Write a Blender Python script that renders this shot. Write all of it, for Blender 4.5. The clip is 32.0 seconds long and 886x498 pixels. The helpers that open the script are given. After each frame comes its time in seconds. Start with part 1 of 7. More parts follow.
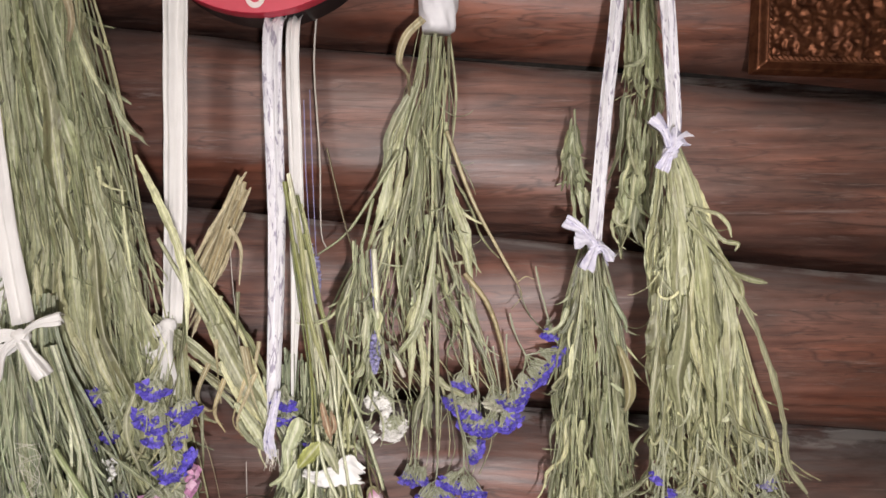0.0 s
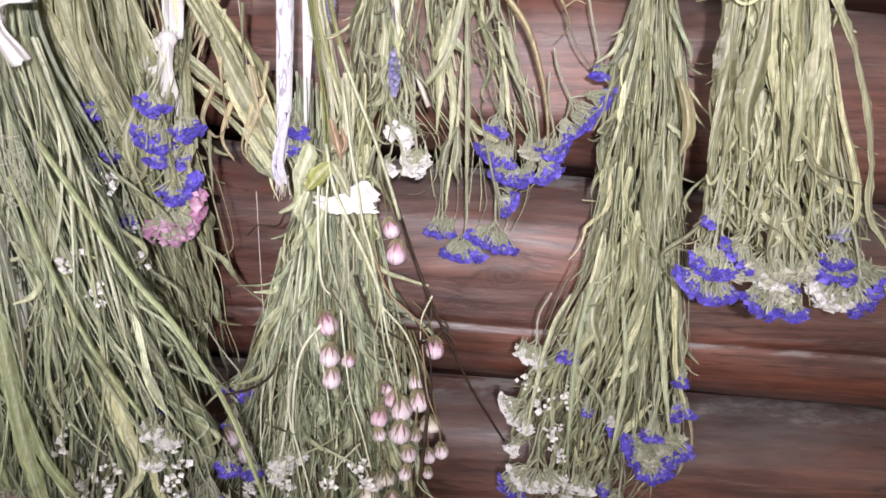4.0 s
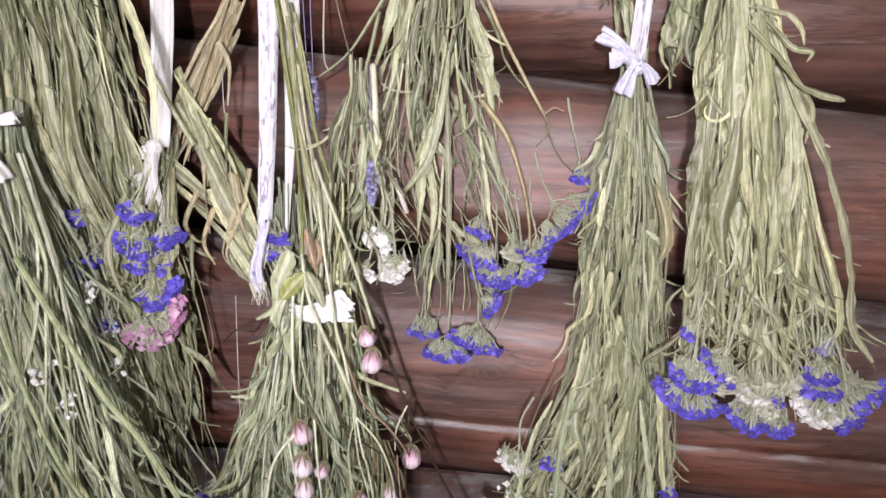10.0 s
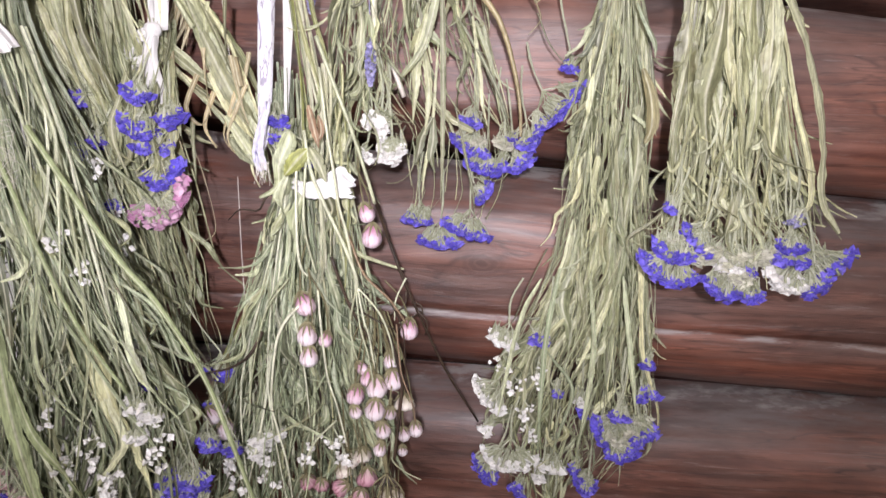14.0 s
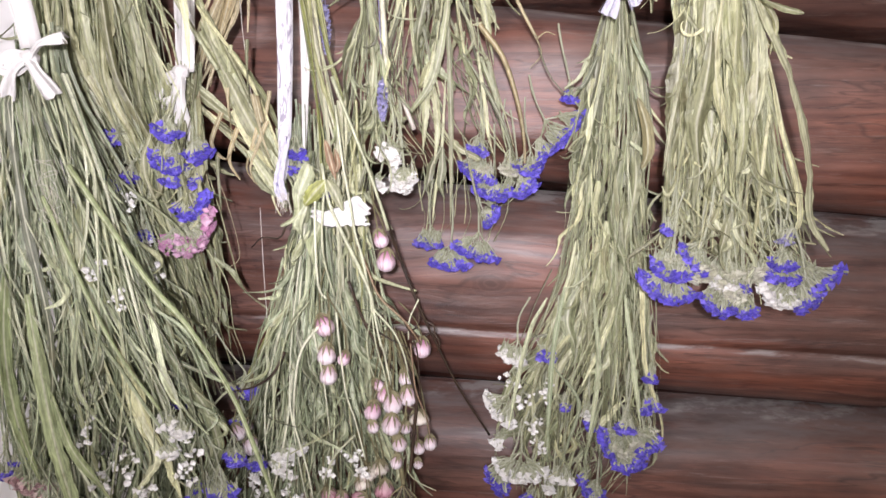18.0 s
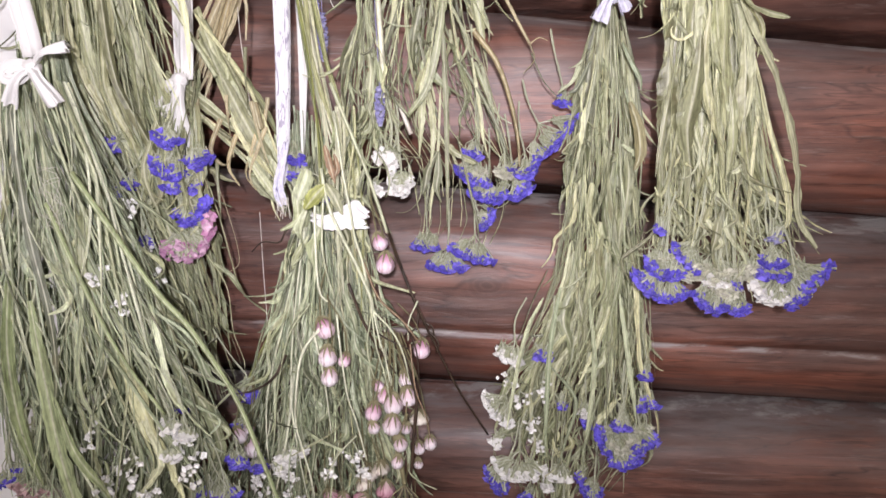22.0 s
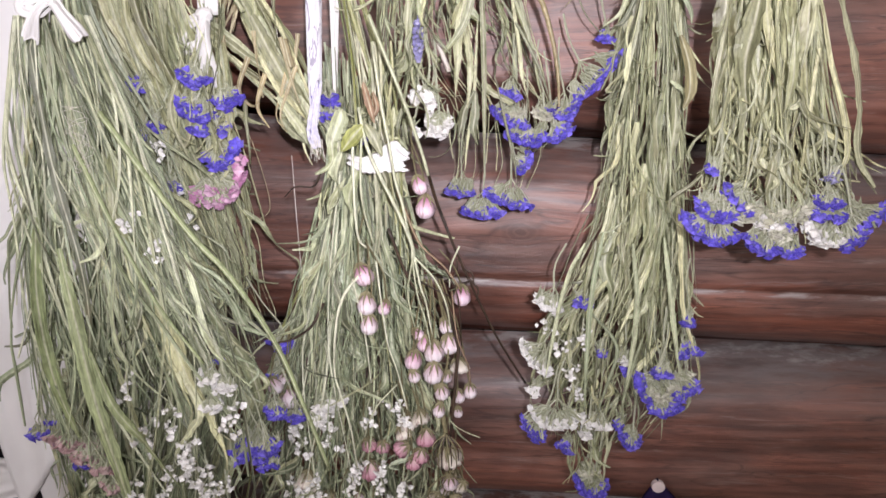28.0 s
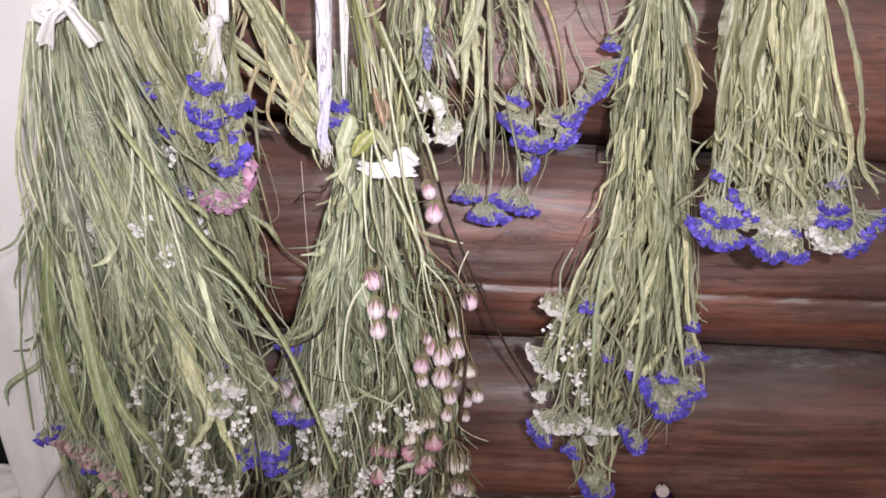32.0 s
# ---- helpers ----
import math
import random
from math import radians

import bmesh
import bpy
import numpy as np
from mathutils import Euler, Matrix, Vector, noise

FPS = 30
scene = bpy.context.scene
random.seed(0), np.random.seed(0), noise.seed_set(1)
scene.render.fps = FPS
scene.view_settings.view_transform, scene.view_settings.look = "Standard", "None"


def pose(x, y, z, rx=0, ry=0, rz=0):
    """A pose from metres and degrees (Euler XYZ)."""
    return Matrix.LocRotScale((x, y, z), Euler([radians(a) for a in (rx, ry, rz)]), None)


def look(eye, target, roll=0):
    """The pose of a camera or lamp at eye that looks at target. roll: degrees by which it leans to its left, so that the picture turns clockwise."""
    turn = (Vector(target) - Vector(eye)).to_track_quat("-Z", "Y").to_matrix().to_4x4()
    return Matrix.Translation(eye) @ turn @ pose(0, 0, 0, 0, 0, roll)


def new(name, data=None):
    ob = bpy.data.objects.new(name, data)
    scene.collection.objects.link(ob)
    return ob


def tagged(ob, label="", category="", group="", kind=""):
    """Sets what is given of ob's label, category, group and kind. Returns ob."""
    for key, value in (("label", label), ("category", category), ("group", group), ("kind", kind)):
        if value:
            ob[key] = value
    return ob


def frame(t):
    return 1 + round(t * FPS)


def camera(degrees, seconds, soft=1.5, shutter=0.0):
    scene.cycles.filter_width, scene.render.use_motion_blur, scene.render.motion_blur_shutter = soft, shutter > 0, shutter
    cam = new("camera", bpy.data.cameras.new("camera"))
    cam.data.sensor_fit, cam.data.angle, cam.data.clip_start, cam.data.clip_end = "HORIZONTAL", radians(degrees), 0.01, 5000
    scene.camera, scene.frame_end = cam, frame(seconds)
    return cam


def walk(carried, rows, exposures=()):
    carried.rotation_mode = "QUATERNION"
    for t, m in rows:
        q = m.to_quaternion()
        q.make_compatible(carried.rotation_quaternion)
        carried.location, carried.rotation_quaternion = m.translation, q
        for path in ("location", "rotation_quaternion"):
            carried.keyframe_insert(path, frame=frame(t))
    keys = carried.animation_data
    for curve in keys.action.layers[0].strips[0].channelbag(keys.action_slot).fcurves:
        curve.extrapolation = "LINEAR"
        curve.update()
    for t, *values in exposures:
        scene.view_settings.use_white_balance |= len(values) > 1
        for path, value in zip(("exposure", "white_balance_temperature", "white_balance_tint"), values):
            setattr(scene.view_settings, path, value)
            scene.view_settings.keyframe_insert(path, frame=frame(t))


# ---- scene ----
cam = camera(65.7, 32.0, 1.6)
METRES, EYE, TILT, LEAN, TURN = 0.8, 1.6, 0.0, 0.0, 0.0
ROWS = [
    (0.0, 0.0, 0.0, 0.0, 0.0, 0.0, -0.0),
    (0.5, -0.0151, 0.0296, -0.0327, -0.77, -2.54, 0.0),
    (1.0, 0.0107, 0.0616, -0.0568, 0.33, -3.3, -0.96),
    (1.5, 0.072, 0.0942, -0.0857, 5.7, -6.51, -2.75),
    (2.0, 0.0817, 0.0923, -0.1051, 6.21, -8.81, -1.66),
    (2.5, 0.0593, 0.0731, -0.1204, 4.94, -9.68, -1.8),
    (3.0, 0.045, 0.0697, -0.1337, 4.66, -10.7, -1.64),
    (3.5, 0.0393, 0.0773, -0.1453, 5.06, -11.57, -1.29),
    (5.5, 0.0459, 0.0897, -0.154, 5.93, -12.57, -1.39),
    (6.0, 0.1037, 0.0962, -0.147, 5.65, -12.38, -1.51),
    (6.5, 0.1665, 0.1015, -0.1392, 7.74, -11.54, -2.71),
    (7.0, 0.2098, 0.1052, -0.1255, 8.95, -10.08, -3.89),
    (7.5, 0.1908, 0.1019, -0.1001, 9.26, -8.2, -2.57),
    (8.0, 0.1434, 0.1019, -0.086, 7.81, -6.88, -1.74),
    (8.5, 0.1145, 0.1022, -0.0798, 7.24, -6.03, -1.04),
    (9.0, 0.0978, 0.0985, -0.0897, 7.36, -6.83, -0.71),
    (9.5, 0.0886, 0.0919, -0.0892, 7.22, -6.66, -0.89),
    (10.0, 0.0813, 0.0999, -0.0952, 7.0, -7.58, -1.24),
    (10.5, 0.0787, 0.1036, -0.1033, 6.9, -8.27, -1.34),
    (11.0, 0.0775, 0.0941, -0.1109, 7.04, -8.48, -1.43),
    (11.5, 0.0789, 0.0838, -0.1229, 6.62, -10.02, -1.6),
    (12.0, 0.0723, 0.0885, -0.1317, 5.91, -10.31, -1.76),
    (12.5, 0.069, 0.0722, -0.1424, 5.74, -10.61, -1.92),
    (13.0, 0.0664, 0.058, -0.157, 5.44, -11.72, -1.58),
    (13.5, 0.0649, 0.051, -0.1612, 4.99, -11.87, -1.63),
    (15.5, 0.0696, 0.0612, -0.1687, 5.39, -12.22, -0.94),
    (16.0, 0.0722, 0.0629, -0.1701, 5.66, -12.53, -0.58),
    (16.5, 0.0681, 0.0706, -0.1747, 5.86, -13.16, -0.64),
    (17.0, 0.0647, 0.0594, -0.1576, 5.8, -10.92, -0.56),
    (17.5, 0.0695, 0.0237, -0.1506, 5.87, -10.2, -0.4),
    (18.0, 0.072, 0.0071, -0.1473, 5.82, -10.47, -0.44),
    (18.5, 0.0744, 0.0084, -0.1523, 5.36, -11.21, -0.29),
    (19.0, 0.0728, 0.0021, -0.1502, 4.33, -10.04, -0.43),
    (19.5, 0.0759, -0.0128, -0.1424, 4.07, -9.06, -0.3),
    (20.0, 0.0664, -0.0103, -0.1467, 4.39, -9.46, -0.09),
    (20.5, 0.062, -0.0099, -0.1474, 4.34, -9.42, -0.09),
    (21.0, 0.0641, -0.0065, -0.1494, 4.57, -9.94, -0.01),
    (21.5, 0.0647, -0.0043, -0.1493, 4.71, -9.8, 0.04),
    (22.0, 0.0638, -0.008, -0.1498, 4.86, -9.94, 0.1),
    (22.5, 0.0611, -0.0148, -0.1506, 4.76, -10.14, -0.04),
    (23.0, 0.049, -0.0215, -0.1554, 4.71, -10.77, -0.09),
    (23.5, 0.0439, -0.0297, -0.1538, 4.13, -10.01, 0.03),
    (24.0, 0.0398, -0.0293, -0.1537, 4.55, -10.17, -0.01),
    (24.5, 0.0355, -0.0221, -0.1576, 4.72, -10.49, 0.04),
    (25.0, 0.0255, -0.019, -0.1613, 4.8, -11.16, 0.02),
    (25.5, 0.0152, -0.0143, -0.1697, 4.93, -12.28, 0.43),
    (26.0, 0.0068, -0.0097, -0.1725, 4.16, -12.59, 0.51),
    (26.5, 0.0039, 0.0027, -0.1722, 3.82, -12.83, 0.46),
    (28.5, 0.0098, 0.0143, -0.169, 4.63, -13.65, 0.44),
    (29.0, 0.0081, 0.0107, -0.1714, 4.65, -13.66, 0.27),
    (29.5, 0.0038, 0.0094, -0.1736, 4.78, -13.72, 0.37),
    (30.0, -0.0031, 0.0081, -0.1769, 5.11, -13.92, -0.02),
    (30.5, -0.0032, 0.006, -0.1771, 5.24, -13.94, 0.23),
    (31.0, -0.0068, 0.005, -0.1796, 5.49, -14.14, 0.24),
    (31.5, -0.0107, 0.0063, -0.1828, 5.6, -14.55, 0.06),
    (32.0, -0.0079, 0.006, -0.1721, 3.93, -12.85, 0.33),
]
walk(cam, [(t, pose(0, 0, EYE, TILT, LEAN, TURN) @ pose(METRES * x, METRES * y, METRES * z, 90 + pitch, roll, yaw)) for t, x, y, z, yaw, pitch, roll in ROWS],
     [(0.0, -0.44, 7050, 5), (1.0, -0.26, 6800, 8), (2.0, -0.12, 6600, 10), (3.0, -0.08, 6550, 10), (6.0, 0.04, 6650, 10), (7.0, 0.28, 6600, 10), (7.5, 0.24, 6600, 10), (8.5, -0.08, 6550, 10), (9.5, -0.18, 6500, 10), (12.0, -0.12, 6500, 10), (14.0, 0.02, 6500, 10), (17.0, 0.0, 6550, 10), (20.0, -0.05, 6600, 10), (23.0, -0.10, 6550, 10), (25.0, -0.10, 6550, 10), (26.0, -0.08, 6500, 10), (30.0, -0.06, 6550, 10), (32.0, -0.17, 6650, 10)])

# ---- light ----
world = bpy.data.worlds.new("room_air")
scene.world = world
world.use_nodes = True
world.node_tree.nodes["Background"].inputs[0].default_value = (0.9, 0.95, 1.0, 1)
world.node_tree.nodes["Background"].inputs[1].default_value = 0.03


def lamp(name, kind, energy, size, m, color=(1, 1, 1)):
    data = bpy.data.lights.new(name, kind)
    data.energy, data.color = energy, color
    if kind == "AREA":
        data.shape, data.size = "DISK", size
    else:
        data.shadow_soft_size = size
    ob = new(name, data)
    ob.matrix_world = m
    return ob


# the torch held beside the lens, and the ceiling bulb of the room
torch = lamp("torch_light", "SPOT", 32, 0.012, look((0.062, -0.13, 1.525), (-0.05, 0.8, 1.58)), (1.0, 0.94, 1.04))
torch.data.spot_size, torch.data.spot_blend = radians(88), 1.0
bulb = lamp("ceiling_bulb_light", "POINT", 1.6, 0.035, pose(0.52, -0.40, 1.78), (1.0, 0.94, 0.95))
# large soft lamp, unseen, added to lift the dark gaps between the stems
fill_lamp = lamp("room_fill_light", "POINT", 46, 0.15, pose(-0.5, -1.3, 2.15), (1.0, 0.945, 1.0))

# ---- materials ----


def nodes_of(name):
    m = bpy.data.materials.new(name)
    m.use_nodes = True
    nt = m.node_tree
    return m, nt, nt.nodes["Principled BSDF"]


def add(nt, kind, **sets):
    n = nt.nodes.new(kind)
    for k, v in sets.items():
        if k in n.inputs:
            n.inputs[k].default_value = v
    return n


def math_node(nt, op, a, b=0.0):
    n = nt.nodes.new("ShaderNodeMath")
    n.operation = op
    for s, v in zip(n.inputs, (a, b)):
        if isinstance(v, (int, float)):
            s.default_value = v
        else:
            nt.links.new(v, s)
    return n.outputs[0]


def ramp(nt, fac, stops):
    n = nt.nodes.new("ShaderNodeValToRGB")
    while len(n.color_ramp.elements) < len(stops):
        n.color_ramp.elements.new(0.5)
    for e, (p, c) in zip(n.color_ramp.elements, stops):
        e.position, e.color = p, (*c, 1)
    nt.links.new(fac, n.inputs[0])
    return n.outputs[0]


def mix(nt, fac, a, b, how="MIX"):
    n = nt.nodes.new("ShaderNodeMix")
    n.data_type, n.blend_type = "RGBA", how
    for s, v in ((n.inputs[0], fac), (n.inputs[6], a), (n.inputs[7], b)):
        if isinstance(v, (int, float)):
            s.default_value = v
        elif isinstance(v, tuple):
            s.default_value = (*v, 1)
        else:
            nt.links.new(v, s)
    return n.outputs[2]


def noise_of(nt, vec, scale, detail=4.0, rough=0.55, dist=0.0, stretch=None):
    if stretch:
        mp = nt.nodes.new("ShaderNodeMapping")
        mp.inputs[3].default_value = stretch
        nt.links.new(vec, mp.inputs[0])
        vec = mp.outputs[0]
    n = add(nt, "ShaderNodeTexNoise", Scale=scale, Detail=detail, Roughness=rough, Distortion=dist)
    nt.links.new(vec, n.inputs[0])
    return n.outputs[0]


def bump(nt, bsdf, height, strength, distance):
    n = add(nt, "ShaderNodeBump", Strength=strength, Distance=distance)
    nt.links.new(height, n.inputs["Height"])
    nt.links.new(n.outputs[0], bsdf.inputs["Normal"])


def coords(nt, which):
    return nt.nodes.new("ShaderNodeTexCoord").outputs[which]


def plant_mat(name, tones, rough=0.40, brown=0.25, joined=False):
    """Dried stalk or blade: a tone of its own per piece, fibres along it, brown specks and a pale rib."""
    m, nt, b = nodes_of(name)
    mean = [sum(t[i] for t in tones) / len(tones) for i in range(3)]
    tones = [tuple(min(0.80, q * (t[1] / mean[1]) ** 0.45) for q in t) for t in tones]
    rnd = nt.nodes.new("ShaderNodeNewGeometry").outputs["Random Per Island"] if joined else nt.nodes.new("ShaderNodeObjectInfo").outputs["Random"]
    base = ramp(nt, rnd, [(i / max(1, len(tones) - 1), t) for i, t in enumerate(tones)])
    uv, ob = coords(nt, "UV"), coords(nt, "Object")
    fibre = noise_of(nt, uv, 1.0, 4, 0.55, 0.3, (9, 1.6, 1))
    mottle = noise_of(nt, ob, 1.0, 4, 0.65, 0.8, (260, 260, 75))
    shade = ramp(nt, fibre, [(0.30, (0.52, 0.51, 0.45)), (0.50, (1.0, 1.0, 0.97)), (0.68, (1.45, 1.44, 1.40))])
    col = mix(nt, 1.0, base, shade, "MULTIPLY")
    # pale rib down the middle
    sx = nt.nodes.new("ShaderNodeSeparateXYZ")
    nt.links.new(uv, sx.inputs[0])
    rib = ramp(nt, math_node(nt, "ABSOLUTE", math_node(nt, "SUBTRACT", sx.outputs[0], 0.5)), [(0.0, (1.0, 1.0, 1.0)), (0.05, (0.8, 0.8, 0.8)), (0.11, (0, 0, 0))])
    col = mix(nt, math_node(nt, "MULTIPLY", rib, 0.55), col, (0.66, 0.66, 0.50))
    col = mix(nt, 0.8, col, ramp(nt, mottle, [(0.34, (0.60, 0.59, 0.54)), (0.48, (1, 1, 1)), (0.64, (1.30, 1.30, 1.26))]), "MULTIPLY")
    blot = noise_of(nt, ob, 34, 3, 0.6)
    col = mix(nt, math_node(nt, "MULTIPLY", ramp(nt, blot, [(0.56, (0, 0, 0)), (0.75, (1, 1, 1))]), brown), col, (0.20, 0.14, 0.08))
    nt.links.new(col, b.inputs["Base Color"])
    b.inputs["Roughness"].default_value = rough
    b.inputs["Specular IOR Level"].default_value = 0.6
    bump(nt, b, mix(nt, 0.55, fibre, mottle), 0.7, 0.0016)
    return m


def petal_mat(name, low, mid, high, rough=0.65):
    m, nt, b = nodes_of(name)
    ob = coords(nt, "Object")
    isl = nt.nodes.new("ShaderNodeNewGeometry").outputs["Random Per Island"]
    col = ramp(nt, isl, [(0.0, low), (0.5, mid), (1.0, high)])
    n = noise_of(nt, ob, 420, 2, 0.6)
    col = mix(nt, 0.35, col, ramp(nt, n, [(0.3, low), (0.7, high)]))
    nt.links.new(col, b.inputs["Base Color"])
    b.inputs["Roughness"].default_value = rough
    b.inputs["Specular IOR Level"].default_value = 0.2
    b.inputs["Sheen Weight"].default_value = 0.15
    bump(nt, b, n, 0.4, 0.0006)
    return m


def bud_mat(name, tip, body):
    """Papery bud: coloured round the stalk, paler towards the free end, with veins."""
    m, nt, b = nodes_of(name)
    uv = coords(nt, "UV")
    sep = nt.nodes.new("ShaderNodeSeparateXYZ")
    nt.links.new(uv, sep.inputs[0])
    veins = noise_of(nt, uv, 1.0, 3, 0.6, 0.3, (30, 2.0, 1))
    t = math_node(nt, "ADD", sep.outputs[1], math_node(nt, "MULTIPLY", math_node(nt, "SUBTRACT", veins, 0.5), 0.9))
    col = ramp(nt, t, [(0.30, body), (0.62, tuple(0.5 * p + 0.5 * q for p, q in zip(tip, body))), (0.98, tip)])
    col = mix(nt, 0.85, col, ramp(nt, veins, [(0.36, (0.52, 0.38, 0.38)), (0.50, (1.0, 0.98, 0.97))]), "MULTIPLY")
    nt.links.new(col, b.inputs["Base Color"])
    b.inputs["Roughness"].default_value = 0.5
    bump(nt, b, veins, 0.5, 0.0008)
    return m


def fabric_mat(name, base, dark, weave=900, fold=18, mark=None, marks=0.5):
    m, nt, b = nodes_of(name)
    uv, ob = coords(nt, "UV"), coords(nt, "Object")
    fine = noise_of(nt, ob, weave, 2, 0.5)
    big = noise_of(nt, ob, fold, 3, 0.55)
    col = ramp(nt, big, [(0.3, dark), (0.62, base)])
    if mark:
        lace = noise_of(nt, uv, 1.0, 4, 0.62, 1.4, (3.5, 34, 1))
        col = mix(nt, math_node(nt, "MULTIPLY", ramp(nt, lace, [(0.54, (0, 0, 0)), (0.60, (1, 1, 1))]), marks), col, mark)
    nt.links.new(col, b.inputs["Base Color"])
    b.inputs["Roughness"].default_value = 0.85
    b.inputs["Specular IOR Level"].default_value = 0.15
    bump(nt, b, fine, 0.35, 0.0005)
    return m


def wood_mat(name, knots=(), split=0.0):
    """Old stained log: long grain, cathedral figure, knots, dusty upper shoulder with caught light painted in, worn
    varnish.
    """
    m, nt, b = nodes_of(name)
    ob, uv = coords(nt, "Object"), coords(nt, "UV")
    sep = nt.nodes.new("ShaderNodeSeparateXYZ")
    nt.links.new(ob, sep.inputs[0])
    x, z = sep.outputs[0], sep.outputs[2]
    rings = None
    for kx, kz in knots:
        dx = math_node(nt, "MULTIPLY", math_node(nt, "SUBTRACT", x, kx), 0.62)
        dz = math_node(nt, "SUBTRACT", z, kz)
        d = math_node(nt, "SQRT", math_node(nt, "ADD", math_node(nt, "MULTIPLY", dx, dx), math_node(nt, "MULTIPLY", dz, dz)))
        pull = math_node(nt, "POWER", 2.718, math_node(nt, "MULTIPLY", d, -26.0))
        z = math_node(nt, "ADD", z, math_node(nt, "MULTIPLY", math_node(nt, "MULTIPLY", dz, pull), -0.85))
        near = math_node(nt, "POWER", 2.718, math_node(nt, "MULTIPLY", math_node(nt, "MULTIPLY", d, d), -4200.0))
        rings = (d, near)
    comb = nt.nodes.new("ShaderNodeCombineXYZ")
    nt.links.new(x, comb.inputs[0])
    nt.links.new(sep.outputs[1], comb.inputs[1])
    nt.links.new(z, comb.inputs[2])
    v = comb.outputs[0]
    fine = noise_of(nt, v, 1.0, 6, 0.68, 0.6, (12, 60, 150))
    streak = noise_of(nt, v, 1.0, 5, 0.60, 0.9, (5.0, 10, 27))
    wide = noise_of(nt, v, 1.0, 4, 0.55, 0.9, (3.0, 6, 13))
    hue = noise_of(nt, v, 1.0, 3, 0.5, 0.3, (2.2, 2, 9))
    # growth rings cut along the log, drawn out round the knots
    wv = add(nt, "ShaderNodeTexWave", Scale=4.2, Distortion=11.0, Detail=3.0)
    wv.bands_direction = "Z"
    wv.inputs["Detail Scale"].default_value = 0.7
    mp = nt.nodes.new("ShaderNodeMapping")
    mp.inputs[3].default_value = (0.55, 1, 5.0)
    nt.links.new(v, mp.inputs[0])
    nt.links.new(mp.outputs[0], wv.inputs[0])
    col = ramp(nt, streak, [(0.28, (0.070, 0.027, 0.019)), (0.42, (0.135, 0.056, 0.038)), (0.55, (0.188, 0.083, 0.057)), (0.75, (0.270, 0.132, 0.094))])
    col = mix(nt, 0.30, col, ramp(nt, wv.outputs[1], [(0.1, (0.055, 0.026, 0.020)), (0.55, (0.170, 0.088, 0.064)), (1.0, (0.240, 0.138, 0.106))]))
    col = mix(nt, 0.85, col, ramp(nt, wide, [(0.30, (0.58, 0.52, 0.49)), (0.5, (0.98, 0.95, 0.93)), (0.75, (1.42, 1.38, 1.34))]), "MULTIPLY")
    col = mix(nt, 0.8, col, ramp(nt, hue, [(0.34, (1.42, 0.95, 0.72)), (0.52, (1.12, 0.97, 0.94)), (0.68, (0.96, 0.96, 1.02))]), "MULTIPLY")
    col = mix(nt, 0.55, col, ramp(nt, fine, [(0.33, (0.68, 0.65, 0.63)), (0.5, (0.98, 0.98, 0.98)), (0.66, (1.16, 1.16, 1.16))]), "MULTIPLY")
    patch_n = noise_of(nt, ob, 1.0, 5, 0.62, 0.6, (8, 9, 19))
    col = mix(nt, 0.85, col, ramp(nt, patch_n, [(0.33, (0.66, 0.63, 0.63)), (0.5, (0.98, 0.98, 0.98)), (0.68, (1.30, 1.31, 1.33))]), "MULTIPLY")
    # grey bloom of old varnish in long patches
    bloom = ramp(nt, noise_of(nt, ob, 1.0, 5, 0.62, 0.8, (5, 9, 22)), [(0.44, (0, 0, 0)), (0.66, (1, 1, 1))])
    col = mix(nt, math_node(nt, "MULTIPLY", bloom, 0.30), col, (0.215, 0.155, 0.132))
    scuff = ramp(nt, noise_of(nt, v, 1.0, 6, 0.75, 0.4, (11, 40, 150)), [(0.57, (0, 0, 0)), (0.70, (1, 1, 1))])
    col = mix(nt, math_node(nt, "MULTIPLY", scuff, 0.62), col, (0.31, 0.25, 0.225))
    crack = noise_of(nt, v, 1.0, 3, 0.55, 0.6, (3.5, 10, 34))
    lines = ramp(nt, crack, [(0.482, (1, 1, 1)), (0.497, (0.30, 0.25, 0.23)), (0.512, (1, 1, 1))])
    col = mix(nt, math_node(nt, "MULTIPLY", wide, 1.2), col, lines, "MULTIPLY")
    check = noise_of(nt, v, 1.0, 4, 0.6, 0.3, (2.2, 9, 70))
    col = mix(nt, 0.75, col, ramp(nt, check, [(0.475, (1, 1, 1)), (0.492, (0.42, 0.37, 0.35)), (0.500, (1.05, 1.04, 1.03)), (0.506, (1.35, 1.32, 1.30)), (0.520, (1, 1, 1))]), "MULTIPLY")
    if rings:
        w = math_node(nt, "SINE", math_node(nt, "ADD", math_node(nt, "MULTIPLY", rings[0], 1000.0), math_node(nt, "MULTIPLY", patch_n, 24.0)))
        ring = ramp(nt, w, [(0.0, (0.075, 0.034, 0.026)), (1.0, (0.135, 0.066, 0.050))])
        col = mix(nt, math_node(nt, "MULTIPLY", rings[1], 0.85), col, ring)
    # dusty upper shoulder of the log, with the light it catches painted in grey
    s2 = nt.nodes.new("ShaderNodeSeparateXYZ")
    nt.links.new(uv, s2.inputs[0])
    shoulder_n = noise_of(nt, ob, 1.0, 5, 0.68, 0.2, (7, 30, 60))
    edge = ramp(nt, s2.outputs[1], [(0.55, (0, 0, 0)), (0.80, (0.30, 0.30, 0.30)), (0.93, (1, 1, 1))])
    dust_light = math_node(nt, "MULTIPLY", edge, ramp(nt, shoulder_n, [(0.34, (0.10, 0.10, 0.10)), (0.64, (1, 1, 1))]))
    col = mix(nt, math_node(nt, "MULTIPLY", dust_light, 0.8), col, (0.27, 0.252, 0.248))
